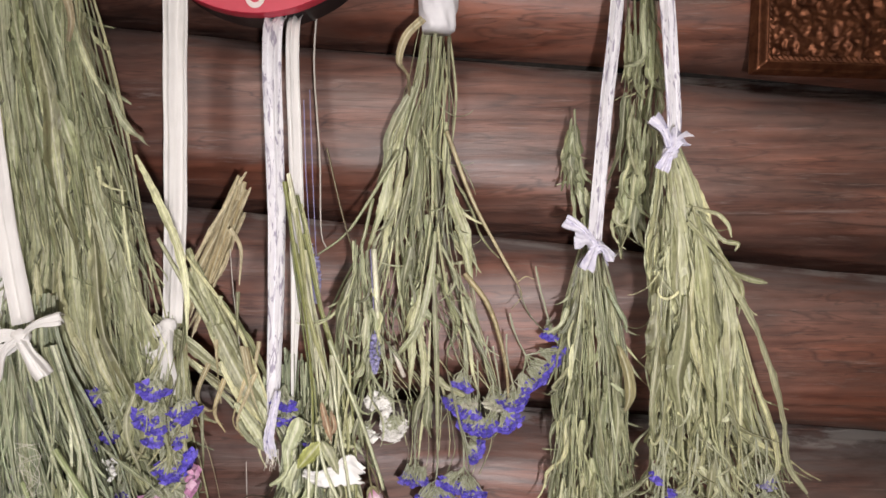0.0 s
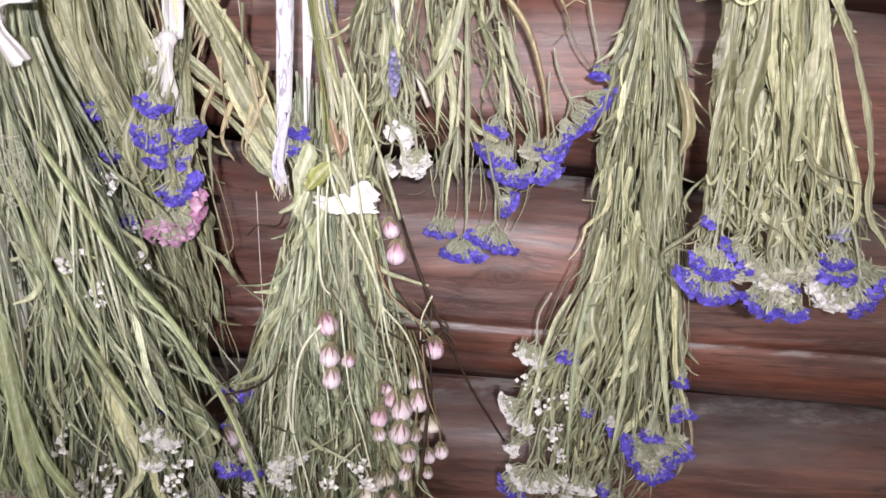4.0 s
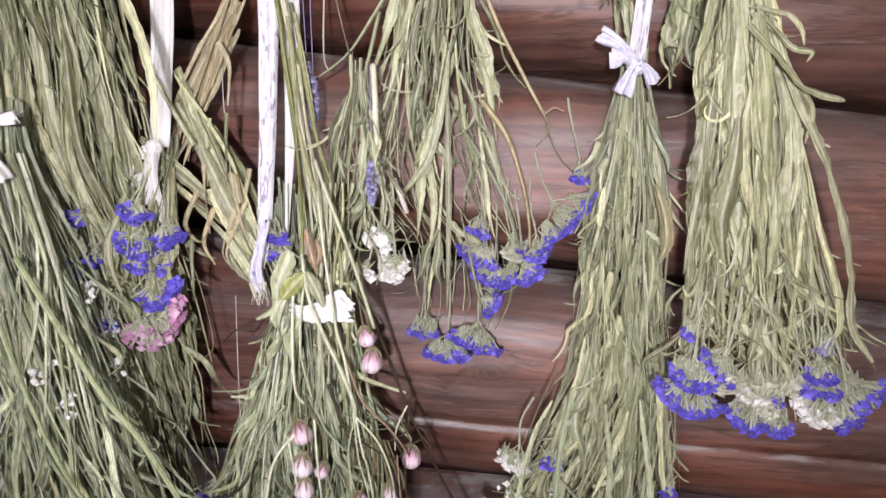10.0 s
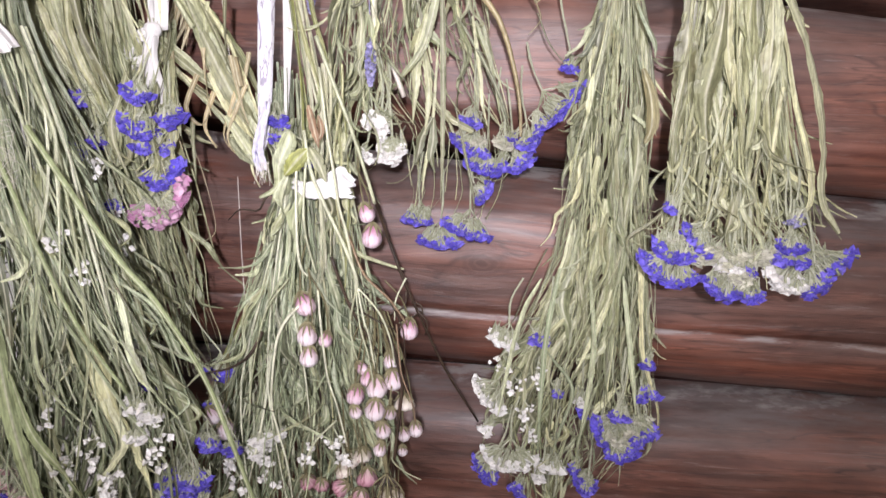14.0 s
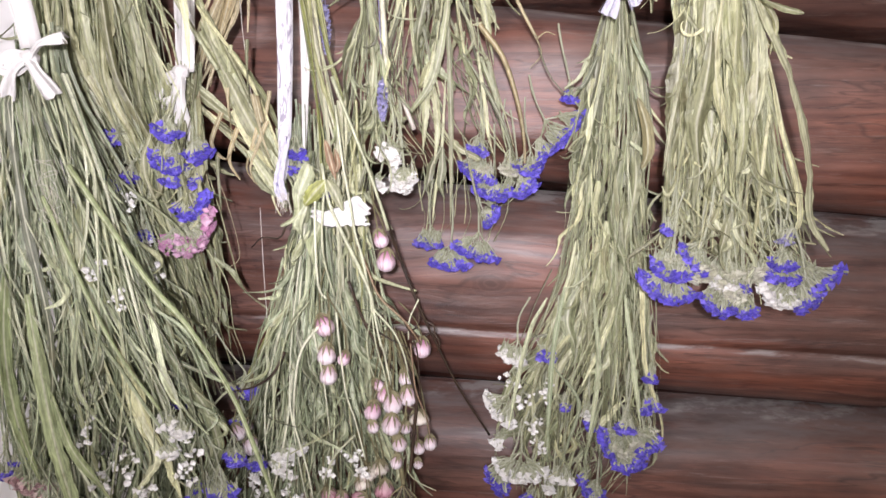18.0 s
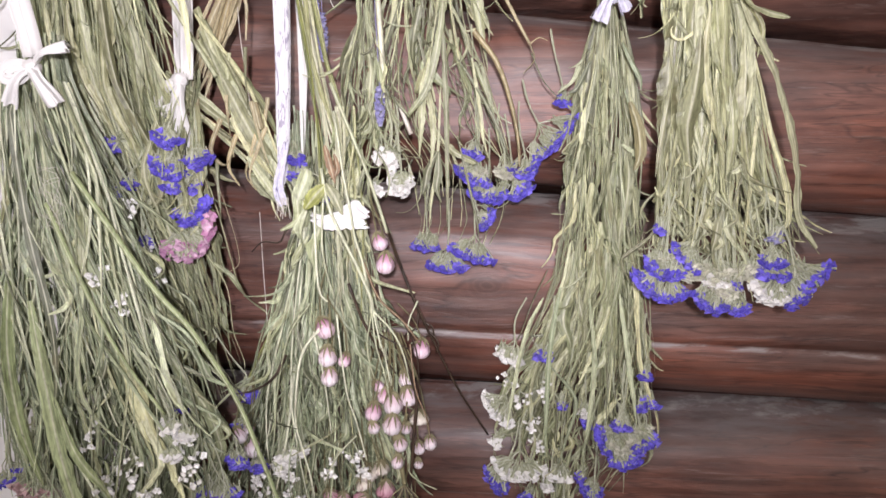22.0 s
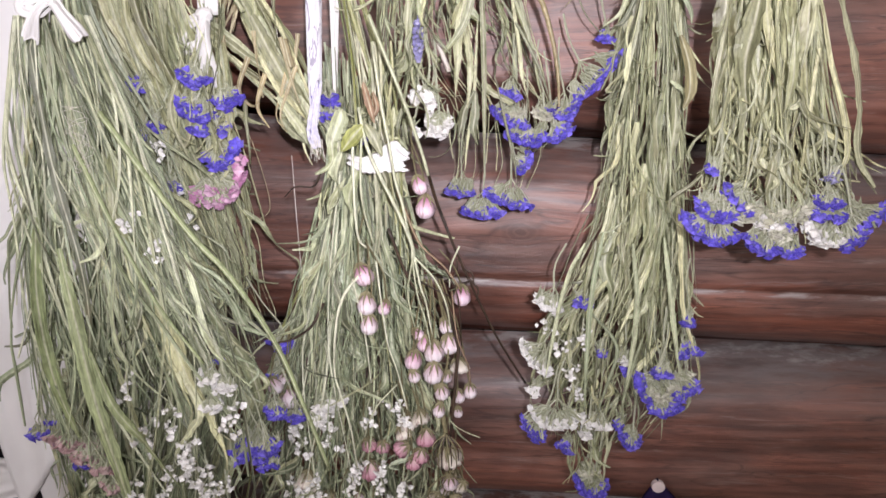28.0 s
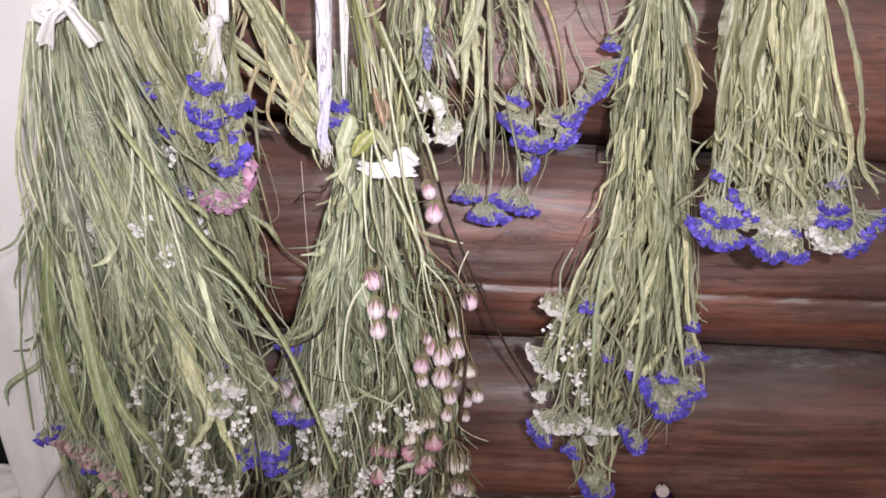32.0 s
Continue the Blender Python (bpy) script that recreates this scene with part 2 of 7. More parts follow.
    chip = ramp(nt, s2.outputs[1], [(0.945, (0, 0, 0)), (0.965, (1, 1, 1))])
    chips = ramp(nt, noise_of(nt, ob, 1.0, 5, 0.7, 0, (14, 20, 70)), [(0.47, (0, 0, 0)), (0.58, (1, 1, 1))])
    col = mix(nt, math_node(nt, "MULTIPLY", math_node(nt, "MULTIPLY", chip, chips), 0.85), col, (0.48, 0.45, 0.43))
    if split:
        # grey dust on the ledge under the drying split, pale chips along it
        line = math_node(nt, "ADD", math_node(nt, "MULTIPLY", x, -0.028), math_node(nt, "ADD", split - 0.003, math_node(nt, "MULTIPLY", noise_of(nt, ob, 1.0, 3, 0.6, 0, (12, 1, 1)), 0.006)))
        below = math_node(nt, "MULTIPLY", math_node(nt, "SUBTRACT", line, sep.outputs[2]), 100.0)
        right = ramp(nt, x, [(0.02, (0.25, 0.25, 0.25)), (0.27, (1, 1, 1))])
        deep = math_node(nt, "DIVIDE", below, math_node(nt, "MULTIPLY", right, 2.0))
        ledge = ramp(nt, deep, [(0.0, (0, 0, 0)), (0.06, (1, 1, 1)), (0.86, (0.8, 0.8, 0.8)), (1.0, (0, 0, 0))])
        grit = ramp(nt, noise_of(nt, ob, 1.0, 5, 0.7, 0, (12, 20, 60)), [(0.35, (0.25, 0.25, 0.25)), (0.6, (1, 1, 1))])
        col = mix(nt, math_node(nt, "MULTIPLY", math_node(nt, "MULTIPLY", ledge, grit), 0.15), col, (0.17, 0.140, 0.128))
        chipline = ramp(nt, math_node(nt, "ABSOLUTE", math_node(nt, "SUBTRACT", below, math_node(nt, "MULTIPLY", right, 0.4))), [(0.0, (1, 1, 1)), (0.20, (0.7, 0.7, 0.7)), (0.38, (0, 0, 0))])
        patch = ramp(nt, noise_of(nt, ob, 1.0, 4, 0.7, 0, (16, 20, 90)), [(0.46, (0, 0, 0)), (0.58, (1, 1, 1))])
        col = mix(nt, math_node(nt, "MULTIPLY", math_node(nt, "MULTIPLY", chipline, patch), 0.80), col, (0.42, 0.38, 0.36))
    nt.links.new(col, b.inputs["Base Color"])
    nt.links.new(ramp(nt, wide, [(0.3, (0.40, 0.40, 0.40)), (0.7, (0.58, 0.58, 0.58))]), b.inputs["Roughness"])
    b.inputs["Specular IOR Level"].default_value = 0.9
    b.inputs["Coat Weight"].default_value = 0.30
    b.inputs["Coat Roughness"].default_value = 0.52
    bump(nt, b, mix(nt, 0.45, fine, mix(nt, 0.5, patch_n, streak)), 0.6, 0.0024)
    return m


def plain_mat(name, low, high, rough=0.5, metal=0.0, scale=20, stretch=None, relief=0.3, depth=0.001):
    m, nt, b = nodes_of(name)
    n = noise_of(nt, coords(nt, "Object"), scale, 4, 0.6, 0.2, stretch)
    nt.links.new(ramp(nt, n, [(0.3, low), (0.7, high)]), b.inputs["Base Color"])
    b.inputs["Roughness"].default_value, b.inputs["Metallic"].default_value = rough, metal
    bump(nt, b, n, relief, depth)
    return m


M_WOOD = wood_mat("stained_log_wood")
M_WOOD_KNOT = wood_mat("stained_log_wood_knot", [(0.035, 1.297)], 1.238)
M_STRAW = plant_mat("straw_green_blade", [(0.330, 0.330, 0.177), (0.431, 0.460, 0.316), (0.241, 0.250, 0.140), (0.568, 0.560, 0.342), (0.370, 0.390, 0.227), (0.181, 0.180, 0.095), (0.484, 0.500, 0.329)])
M_OLIVE = plant_mat("olive_blade", [(0.253, 0.265, 0.143), (0.335, 0.372, 0.224), (0.182, 0.196, 0.113), (0.479, 0.490, 0.306), (0.285, 0.314, 0.185), (0.133, 0.137, 0.074), (0.392, 0.421, 0.283)])
M_SAGE = plant_mat("sage_green_blade", [(0.221, 0.246, 0.146), (0.304, 0.362, 0.233), (0.151, 0.176, 0.109), (0.455, 0.496, 0.330), (0.254, 0.299, 0.191), (0.113, 0.124, 0.070), (0.369, 0.424, 0.302)])
M_STRAW_FINE = plant_mat("straw_fine_stems", [(0.401, 0.403, 0.216), (0.526, 0.561, 0.385), (0.296, 0.305, 0.172), (0.664, 0.683, 0.417), (0.451, 0.476, 0.277), (0.220, 0.220, 0.116), (0.590, 0.610, 0.401)], joined=True)
M_OLIVE_FINE = plant_mat("olive_fine_stems", [(0.309, 0.322, 0.176), (0.410, 0.455, 0.274), (0.222, 0.239, 0.137), (0.584, 0.598, 0.372), (0.348, 0.382, 0.226), (0.163, 0.168, 0.090), (0.479, 0.514, 0.345)], joined=True)
M_SAGE_FINE = plant_mat("sage_fine_stems", [(0.255, 0.292, 0.170), (0.348, 0.425, 0.271), (0.175, 0.206, 0.126), (0.519, 0.583, 0.383), (0.290, 0.353, 0.221), (0.129, 0.145, 0.084), (0.420, 0.497, 0.353)], joined=True)
M_PALE = plant_mat("pale_stalk", [(0.58, 0.61, 0.45), (0.46, 0.49, 0.33), (0.66, 0.68, 0.54), (0.40, 0.43, 0.27)], 0.4, 0.08)
M_FRESH = plant_mat("green_stalk", [(0.24, 0.26, 0.08), (0.48, 0.48, 0.28), (0.54, 0.54, 0.42), (0.16, 0.19, 0.05), (0.46, 0.46, 0.31)], 0.5, 0.1)
M_DRY = plant_mat("dry_yellow_sheath", [(0.420, 0.340, 0.190), (0.500, 0.430, 0.270), (0.300, 0.250, 0.140), (0.540, 0.480, 0.330)], 0.7, 0.35)
M_LEAF = plant_mat("yellow_green_leaf", [(0.22, 0.25, 0.07), (0.27, 0.29, 0.09)], 0.6, 0.1)
M_BROWNED = plant_mat("browned_leaf", [(0.21, 0.19, 0.09), (0.25, 0.225, 0.12)], 0.7, 0.5)
M_GREENLEAF = plant_mat("green_leaf", [(0.23, 0.28, 0.13), (0.30, 0.35, 0.19)], 0.55, 0.1)
M_TWIG = plant_mat("brown_twig", [(0.10, 0.07, 0.03), (0.16, 0.12, 0.06)], 0.6, 0.4)
M_STEM = plain_mat("dark_brown_stem", (0.022, 0.013, 0.009), (0.075, 0.048, 0.030), 0.5, 0, 60)
M_RUST = plant_mat("rust_brown_leaf", [(0.24, 0.15, 0.085), (0.30, 0.19, 0.12)], 0.6, 0.4)
M_CALYX = petal_mat("calyx", (0.22, 0.24, 0.13), (0.40, 0.42, 0.29), (0.60, 0.61, 0.49))
M_STALK = plain_mat("olive_brown_stalk", (0.12, 0.10, 0.05), (0.26, 0.24, 0.13), 0.7, 0, 80)
M_BLUE = petal_mat("violet_blue_petals", (0.048, 0.030, 0.33), (0.105, 0.078, 0.58), (0.27, 0.22, 0.84))
M_WHITE = petal_mat("white_petals", (0.70, 0.69, 0.64), (0.82, 0.81, 0.78), (0.90, 0.90, 0.88))
M_CREAM = petal_mat("cream_petals", (0.40, 0.40, 0.28), (0.55, 0.54, 0.42), (0.72, 0.71, 0.60))
M_PINK = petal_mat("pink_petals", (0.46, 0.16, 0.34), (0.60, 0.32, 0.49), (0.70, 0.52, 0.62))
M_PALEPINK = petal_mat("faded_pink_petals", (0.45, 0.26, 0.28), (0.60, 0.42, 0.42), (0.66, 0.55, 0.50))
M_LAV = petal_mat("lavender_petals", (0.16, 0.15, 0.34), (0.27, 0.26, 0.48), (0.42, 0.41, 0.58))
M_BUD_PINK = bud_mat("pink_bud", (0.42, 0.13, 0.27), (0.86, 0.72, 0.80))
M_BUD_WHITE = bud_mat("white_bud", (0.52, 0.33, 0.40), (0.90, 0.86, 0.89))
M_BUD_ROSE = bud_mat("rose_bud", (0.62, 0.50, 0.48), (0.56, 0.30, 0.37))
M_BUD_PALE = bud_mat("pale_seed_head", (0.42, 0.38, 0.25), (0.80, 0.77, 0.68))
M_RIBBON = fabric_mat("white_ribbon", (0.76, 0.75, 0.73), (0.68, 0.67, 0.65), 1200, 25)
M_LACE = fabric_mat("lilac_printed_ribbon", (0.78, 0.78, 0.80), (0.66, 0.65, 0.69), 1200, 40, (0.22, 0.19, 0.28), 0.75)
M_FRAY = fabric_mat("lilac_frayed_ribbon", (0.74, 0.73, 0.80), (0.54, 0.53, 0.64), 1200, 220, (0.20, 0.18, 0.34), 0.9)
M_CLOTH = fabric_mat("white_cotton", (0.84, 0.835, 0.83), (0.76, 0.755, 0.75), 1500, 9)
M_BLACK = fabric_mat("darkness_sheet", (0.012, 0.012, 0.013), (0.006, 0.006, 0.007), 900, 20)
M_PURPLE = fabric_mat("dark_purple_cloth", (0.018, 0.010, 0.050), (0.010, 0.006, 0.030), 900, 40)
M_DOT = fabric_mat("cream_dot", (0.72, 0.62, 0.60), (0.60, 0.52, 0.50), 900, 60)
M_LABEL = plain_mat("paper_label", (0.78, 0.78, 0.76), (0.86, 0.86, 0.85), 0.7, 0, 30)
M_RED = plain_mat("red_enamel", (0.50, 0.020, 0.050), (0.58, 0.035, 0.075), 0.35, 0, 14)
M_RIM = plain_mat("black_plastic", (0.010, 0.008, 0.009), (0.018, 0.015, 0.016), 0.35)
M_MARK = plain_mat("cream_print", (0.70, 0.60, 0.58), (0.80, 0.72, 0.70), 0.6)
M_COPPER = plain_mat("embossed_copper", (0.07, 0.024, 0.012), (0.22, 0.085, 0.042), 0.40, 0.8, 60)
M_PLASTER = plain_mat("old_boards", (0.10, 0.055, 0.035), (0.16, 0.09, 0.06), 0.7, 0, 6, (1, 1, 8))
M_TOW = plain_mat("dark_caulking_tow", (0.008, 0.006, 0.005), (0.03, 0.024, 0.02), 0.95, 0, 80)
M_BOUNCE = plain_mat("bounce_white", (0.66, 0.64, 0.61), (0.76, 0.74, 0.71), 0.85, 0, 5)
M_CORD = plain_mat("white_thread", (0.62, 0.58, 0.50), (0.72, 0.70, 0.64), 0.8)
M_IRON = plain_mat("dark_iron", (0.012, 0.011, 0.011), (0.03, 0.027, 0.026), 0.45, 0.6)

# ---- mesh builders ----


def solid(name, verts, faces, mat, parent=None, label="", uvs=None, smooth=False):
    """One mesh object; verts in metres about the parent's origin."""
    me = bpy.data.meshes.new(name)
    me.from_pydata([tuple(v) for v in verts], [], faces)
    if uvs is not None:
        lay = me.uv_layers.new(name="UVMap")
        idx = np.empty(len(me.loops), dtype=np.int32)
        me.loops.foreach_get("vertex_index", idx)
        lay.data.foreach_set("uv", np.asarray(uvs, dtype=np.float32)[idx].ravel())
    if smooth:
        me.polygons.foreach_set("use_smooth", [True] * len(me.polygons))
    me.materials.append(mat)
    me.update()
    ob = new(name, me)
    if parent is not None:
        ob.parent = parent
    if label:
        tagged(ob, label)
    return ob


def from_bm(name, bm, mat, parent=None, label="", smooth=False):
    me = bpy.data.meshes.new(name)
    bmesh.ops.recalc_face_normals(bm, faces=bm.faces)
    if smooth:
        for f in bm.faces:
            f.smooth = True
    bm.to_mesh(me)
    bm.free()
    me.materials.append(mat)
    ob = new(name, me)
    if parent is not None:
        ob.parent = parent
    if label:
        tagged(ob, label)
    return ob


def thing(name, at, label, category, group=""):
    ob = new(name)
    ob.location = at
    ob.empty_display_size = 0.02
    return tagged(ob, label, category, group)


RAGGED = np.random.default_rng(99)


def sweep(path, rx, ry, twist=None, sides=4, fold=0.0, rag=0.0):
    """A closed strip or tube along path: half width rx, half thickness ry, turned by twist, folded along the middle."""
    p = np.asarray(path, float)
    n = len(p)
    rx, ry = np.broadcast_to(rx, n), np.broadcast_to(ry, n)
    tw = np.zeros(n) if twist is None else np.broadcast_to(twist, n)
    tan = np.gradient(p, axis=0)
    tan /= np.linalg.norm(tan, axis=1)[:, None] + 1e-9
    side = np.cross(tan, np.array([0.0, -1.0, 0.13]))
    side /= np.linalg.norm(side, axis=1)[:, None] + 1e-9
    nor = np.cross(side, tan)
    s2 = side * np.cos(tw)[:, None] + nor * np.sin(tw)[:, None]
    n2 = nor * np.cos(tw)[:, None] - side * np.sin(tw)[:, None]
    ang = np.arange(sides) * 2 * math.pi / sides
    ca, sa = np.cos(ang), np.sin(ang)
    lift = fold * (np.abs(ca) - 0.5)
    v = p[:, None] + s2[:, None] * (ca[None, :, None] * rx[:, None, None]) + n2[:, None] * (sa[None, :, None] * ry[:, None, None] + lift[None, :, None] * rx[:, None, None])
    if rag:
        g = RAGGED.normal(0, rag, (n, sides, 2)) * rx[:, None, None]
        v = v + s2[:, None] * (g[..., :1] * np.abs(ca)[None, :, None]) + n2[:, None] * g[..., 1:] * 0.6
    length = np.concatenate([[0], np.cumsum(np.linalg.norm(np.diff(p, axis=0), axis=1))])
    uv = np.stack([np.broadcast_to(0.5 + 0.5 * ca, (n, sides)), np.broadcast_to((length * 10)[:, None], (n, sides))], -1)
    faces = []
    for i in range(n - 1):
        a = i * sides
        for k in range(sides):
            k2 = (k + 1) % sides
            faces.append((a + k, a + k2, a + sides + k2, a + sides + k))
    faces.append(tuple(range(sides - 1, -1, -1)))
    faces.append(tuple(range((n - 1) * sides, n * sides)))
    return v.reshape(-1, 3), faces, uv.reshape(-1, 2)


class Pile:
    """Several closed pieces gathered into one mesh."""

    def __init__(self):
        self.v, self.f, self.uv, self.n = [], [], [], 0

    def put(self, v, f, uv=None):
        self.v.append(np.asarray(v, float))
        self.uv.append(np.zeros((len(v), 2)) if uv is None else np.asarray(uv))
        self.f += [tuple(i + self.n for i in q) for q in f]
        self.n += len(v)

    def make(self, name, mat, parent, label="", smooth=False):
        return solid(name, np.concatenate(self.v), self.f, mat, parent, label, np.concatenate(self.uv), smooth)


def curve(points, n=14):
    """A smooth line through a few points."""
    p = np.asarray(points, float)
    t = np.linspace(0, len(p) - 1, n)
    k = np.clip(t.astype(int), 0, len(p) - 2)
    f = (t - k)[:, None]
    q = np.concatenate([[2 * p[0] - p[1]], p, [2 * p[-1] - p[-2]]])
    a, b, c, d = q[k], q[k + 1], q[k + 2], q[k + 3]
    return 0.5 * (2 * b + (c - a) * f + (2 * a - 5 * b + 4 * c - d) * f ** 2 + (3 * b - a - 3 * c + d) * f ** 3)


class Form:
    """The hanging form of a bunch: rows of height, two sides, depth and half thickness, from the tie down."""

    def __init__(self, rows):
        r = np.array(sorted(rows))
        self.z, self.l, self.r, self.y, self.h = r.T
        self.top, self.low = r[-1, 0], r[0, 0]

    def at(self, z, u, v):
        l, r = np.interp(z, self.z, self.l), np.interp(z, self.z, self.r)
        y, h = np.interp(z, self.z, self.y), np.interp(z, self.z, self.h)
        x = (l + r) / 2 + u * (r - l) / 2
        return np.stack([x, y + v * h * np.sqrt(np.maximum(0.05, 1 - 0.8 * np.clip(u, -1, 1) ** 2)), z], -1)


def crinkle(rng, s, size):
    """Uneven bends at three scales along a dried piece."""
    out = np.zeros((len(s), 3))
    for k, a in ((3.0, 1.1), (7.0, 0.5), (14.0, 0.14)):
        out += a * np.sin(s[:, None] * k * rng.uniform(0.7, 1.4, 3) + rng.uniform(0, 6.28, 3))
    return out * size * np.array([1.0, 1.0, 0.3])


def stalks(rng, form, root, count, mat, wide, name="stem", lift=0.03, ends=(0.0, 0.45), flat=0.35, cross=0.35, sides=4, bend=0.0022, rag=0.10):
    """Stalks from above the tie down through the bunch, each a part."""
    o = np.array(root.location)
    span = form.top - form.low
    for _ in range(count):
        n = 28
        z1 = form.low + span * rng.uniform(*ends)
        z0 = form.top + rng.uniform(0.2, 1.0) * lift
        s = np.linspace(0, 1, n)
        z = z0 + (z1 - z0) * s
        u0 = rng.uniform(-0.95, 0.95)
        v0 = rng.uniform(-1, 1)
        u = u0 + cross * rng.uniform(-1, 1) * (0.5 - s) + 0.10 * np.sin(s * rng.uniform(4, 9) + rng.uniform(0, 6))
        v = v0 + 0.4 * rng.uniform(-1, 1) * (0.5 - s) + 0.12 * np.sin(s * rng.uniform(4, 9))
        p = form.at(z, np.clip(u, -1.05, 1.05), np.clip(v, -1, 1))
        p += crinkle(rng, s, bend) * np.minimum(1, 3 * s)[:, None]
        w = (0.0004 + 0.62 * (wide[0] + (wide[1] - wide[0]) * rng.uniform(0, 1) ** 2)) * (1 - 0.35 * s) * (1 + 0.25 * np.sin(s * rng.uniform(7, 18) + rng.uniform(0, 6)))
        f = flat * rng.uniform(0.7, 1.4)
        vs, fs, uv = sweep(p - o, w, np.maximum(w * f, 0.0005), rng.uniform(-0.9, 0.9) + s * rng.uniform(-3.5, 3.5), sides, 0.0, rag)
        solid(name, vs, fs, mat, root, "", uv)


def blades(rng, form, root, count, mat, wide, length=(0.08, 0.22), zone=(0.15, 1.0), out=0.25, curl=0.012, name="leaf", fold=0.35, floor=None, splay=0.0):
    """Dried leaves that hang along the bunch, each a part: twisted, folded, with curled tips."""
    o = np.array(root.location)
    span = form.top - form.low
    floor = form.low - 0.02 if floor is None else floor
    for _ in range(count):
        n = 24
        z0 = form.low + span * rng.uniform(*zone)
        ln = min(rng.uniform(*length), max(0.03, z0 - floor - rng.uniform(0, 0.04)))
        s = np.linspace(0, 1, n)
        z = z0 - ln * s
        u0 = rng.uniform(-0.9, 0.9)
        v0 = rng.uniform(-1, 0.7)
        u = u0 * (1 + out * s * rng.uniform(-0.6, 1.0)) + 0.16 * np.sin(s * rng.uniform(3, 8) + rng.uniform(0, 6)) * s
        v = v0 * (1 + 0.3 * s)
        p = form.at(z, np.clip(u, -1.2, 1.2), np.clip(v, -1.1, 1))
        tip = np.clip((s - 0.6) / 0.4, 0, 1) ** 2
        p[:, 0] += s * ln * splay * rng.uniform(-1, 1)
        p[:, 0] += tip * rng.normal(0, curl)
        p[:, 1] -= tip * abs(rng.normal(0, curl * 0.7))
        p[:, 2] += tip * rng.uniform(0, 1.0) * curl
        p += crinkle(rng, s, 0.0026) * s[:, None]
        w = (wide[0] + (wide[1] - wide[0]) * rng.uniform(0, 1) ** 1.7) * (0.12 + 1.05 * np.sin(np.pi * np.clip(s, 0, 1) ** rng.uniform(0.6, 1.0)) ** 0.9) + 0.0003
        w = w * (1 + 0.22 * np.sin(s * rng.uniform(5, 15) + rng.uniform(0, 6)))
        vs, fs, uv = strap(rng, p - o, w * 1.15, rng.uniform(-1.0, 1.0) + s * rng.uniform(-2.6, 2.6), 0.30, fold * rng.uniform(-2.0, 2.0), 0.0003)
        solid(name, vs, fs, mat, root, "", uv)


def strap(rng, path, half, twist=0.0, ruffle=0.25, gutter=0.25, thick=0.00035):
    """A broad dried leaf along path: five points across, gutter-shaped, with ruffled and nicked edges."""
    p = np.asarray(path, float)
    n = len(p)
    half, tw = np.broadcast_to(half, n), np.broadcast_to(twist, n)[:, None]
    tan = np.gradient(p, axis=0)
    tan /= np.linalg.norm(tan, axis=1)[:, None] + 1e-9
    side = np.cross(tan, np.array([0.0, -1.0, 0.13]))
    side /= np.linalg.norm(side, axis=1)[:, None] + 1e-9
    nor = np.cross(side, tan)
    side, nor = side * np.cos(tw) + nor * np.sin(tw), nor * np.cos(tw) - side * np.sin(tw)
    ln = np.concatenate([[0], np.cumsum(np.linalg.norm(np.diff(p, axis=0), axis=1))])
    cols = np.array([-1.0, -0.45, 0.0, 0.45, 1.0])
    v = np.zeros((2, n, 5, 3))
    uv = np.zeros((2, n, 5, 2))
    waves = [(rng.uniform(150, 420), rng.uniform(0, 6.28), rng.uniform(60, 140), rng.uniform(0, 6.28)) for _ in range(2)]
    nick = 1 + np.abs(rng.normal(0, 0.10, (2, n))) * rng.choice([-1, 0.6], (2, n))
    for j, a in enumerate(cols):
        e = 0 if a < 0 else 1
        f1, p1, f2, p2 = waves[e]
        off = half * (gutter * (abs(a) - 0.4) + ruffle * a * a * (0.6 * np.sin(ln * f1 + p1) + 0.7 * np.sin(ln * f2 + p2)))
        w = a * half * (nick[e] if abs(a) == 1 else 1.0)
        for f, sign in ((0, 1), (1, -1)):
            v[f, :, j] = p + side * w[:, None] + nor * (off + sign * thick * (1.15 - abs(a)))[:, None]
            uv[f, :, j] = np.stack([np.full(n, (a + 1) / 2), ln * 10], -1)
    m = n * 5
    faces = []
    for i in range(n - 1):
        for j in range(4):
            q = i * 5 + j
            faces.append((q, q + 1, q + 6, q + 5))
            faces.append((m + q, m + q + 5, m + q + 6, m + q + 1))
        for j in (0, 4):
            q = i * 5 + j
            faces.append((q, q + 5, m + q + 5, m + q))
    for i in (0, n - 1):
        for j in range(4):
            q = i * 5 + j
            faces.append((q, m + q, m + q + 1, q + 1))
    return v.reshape(-1, 3), faces, uv.reshape(-1, 2)


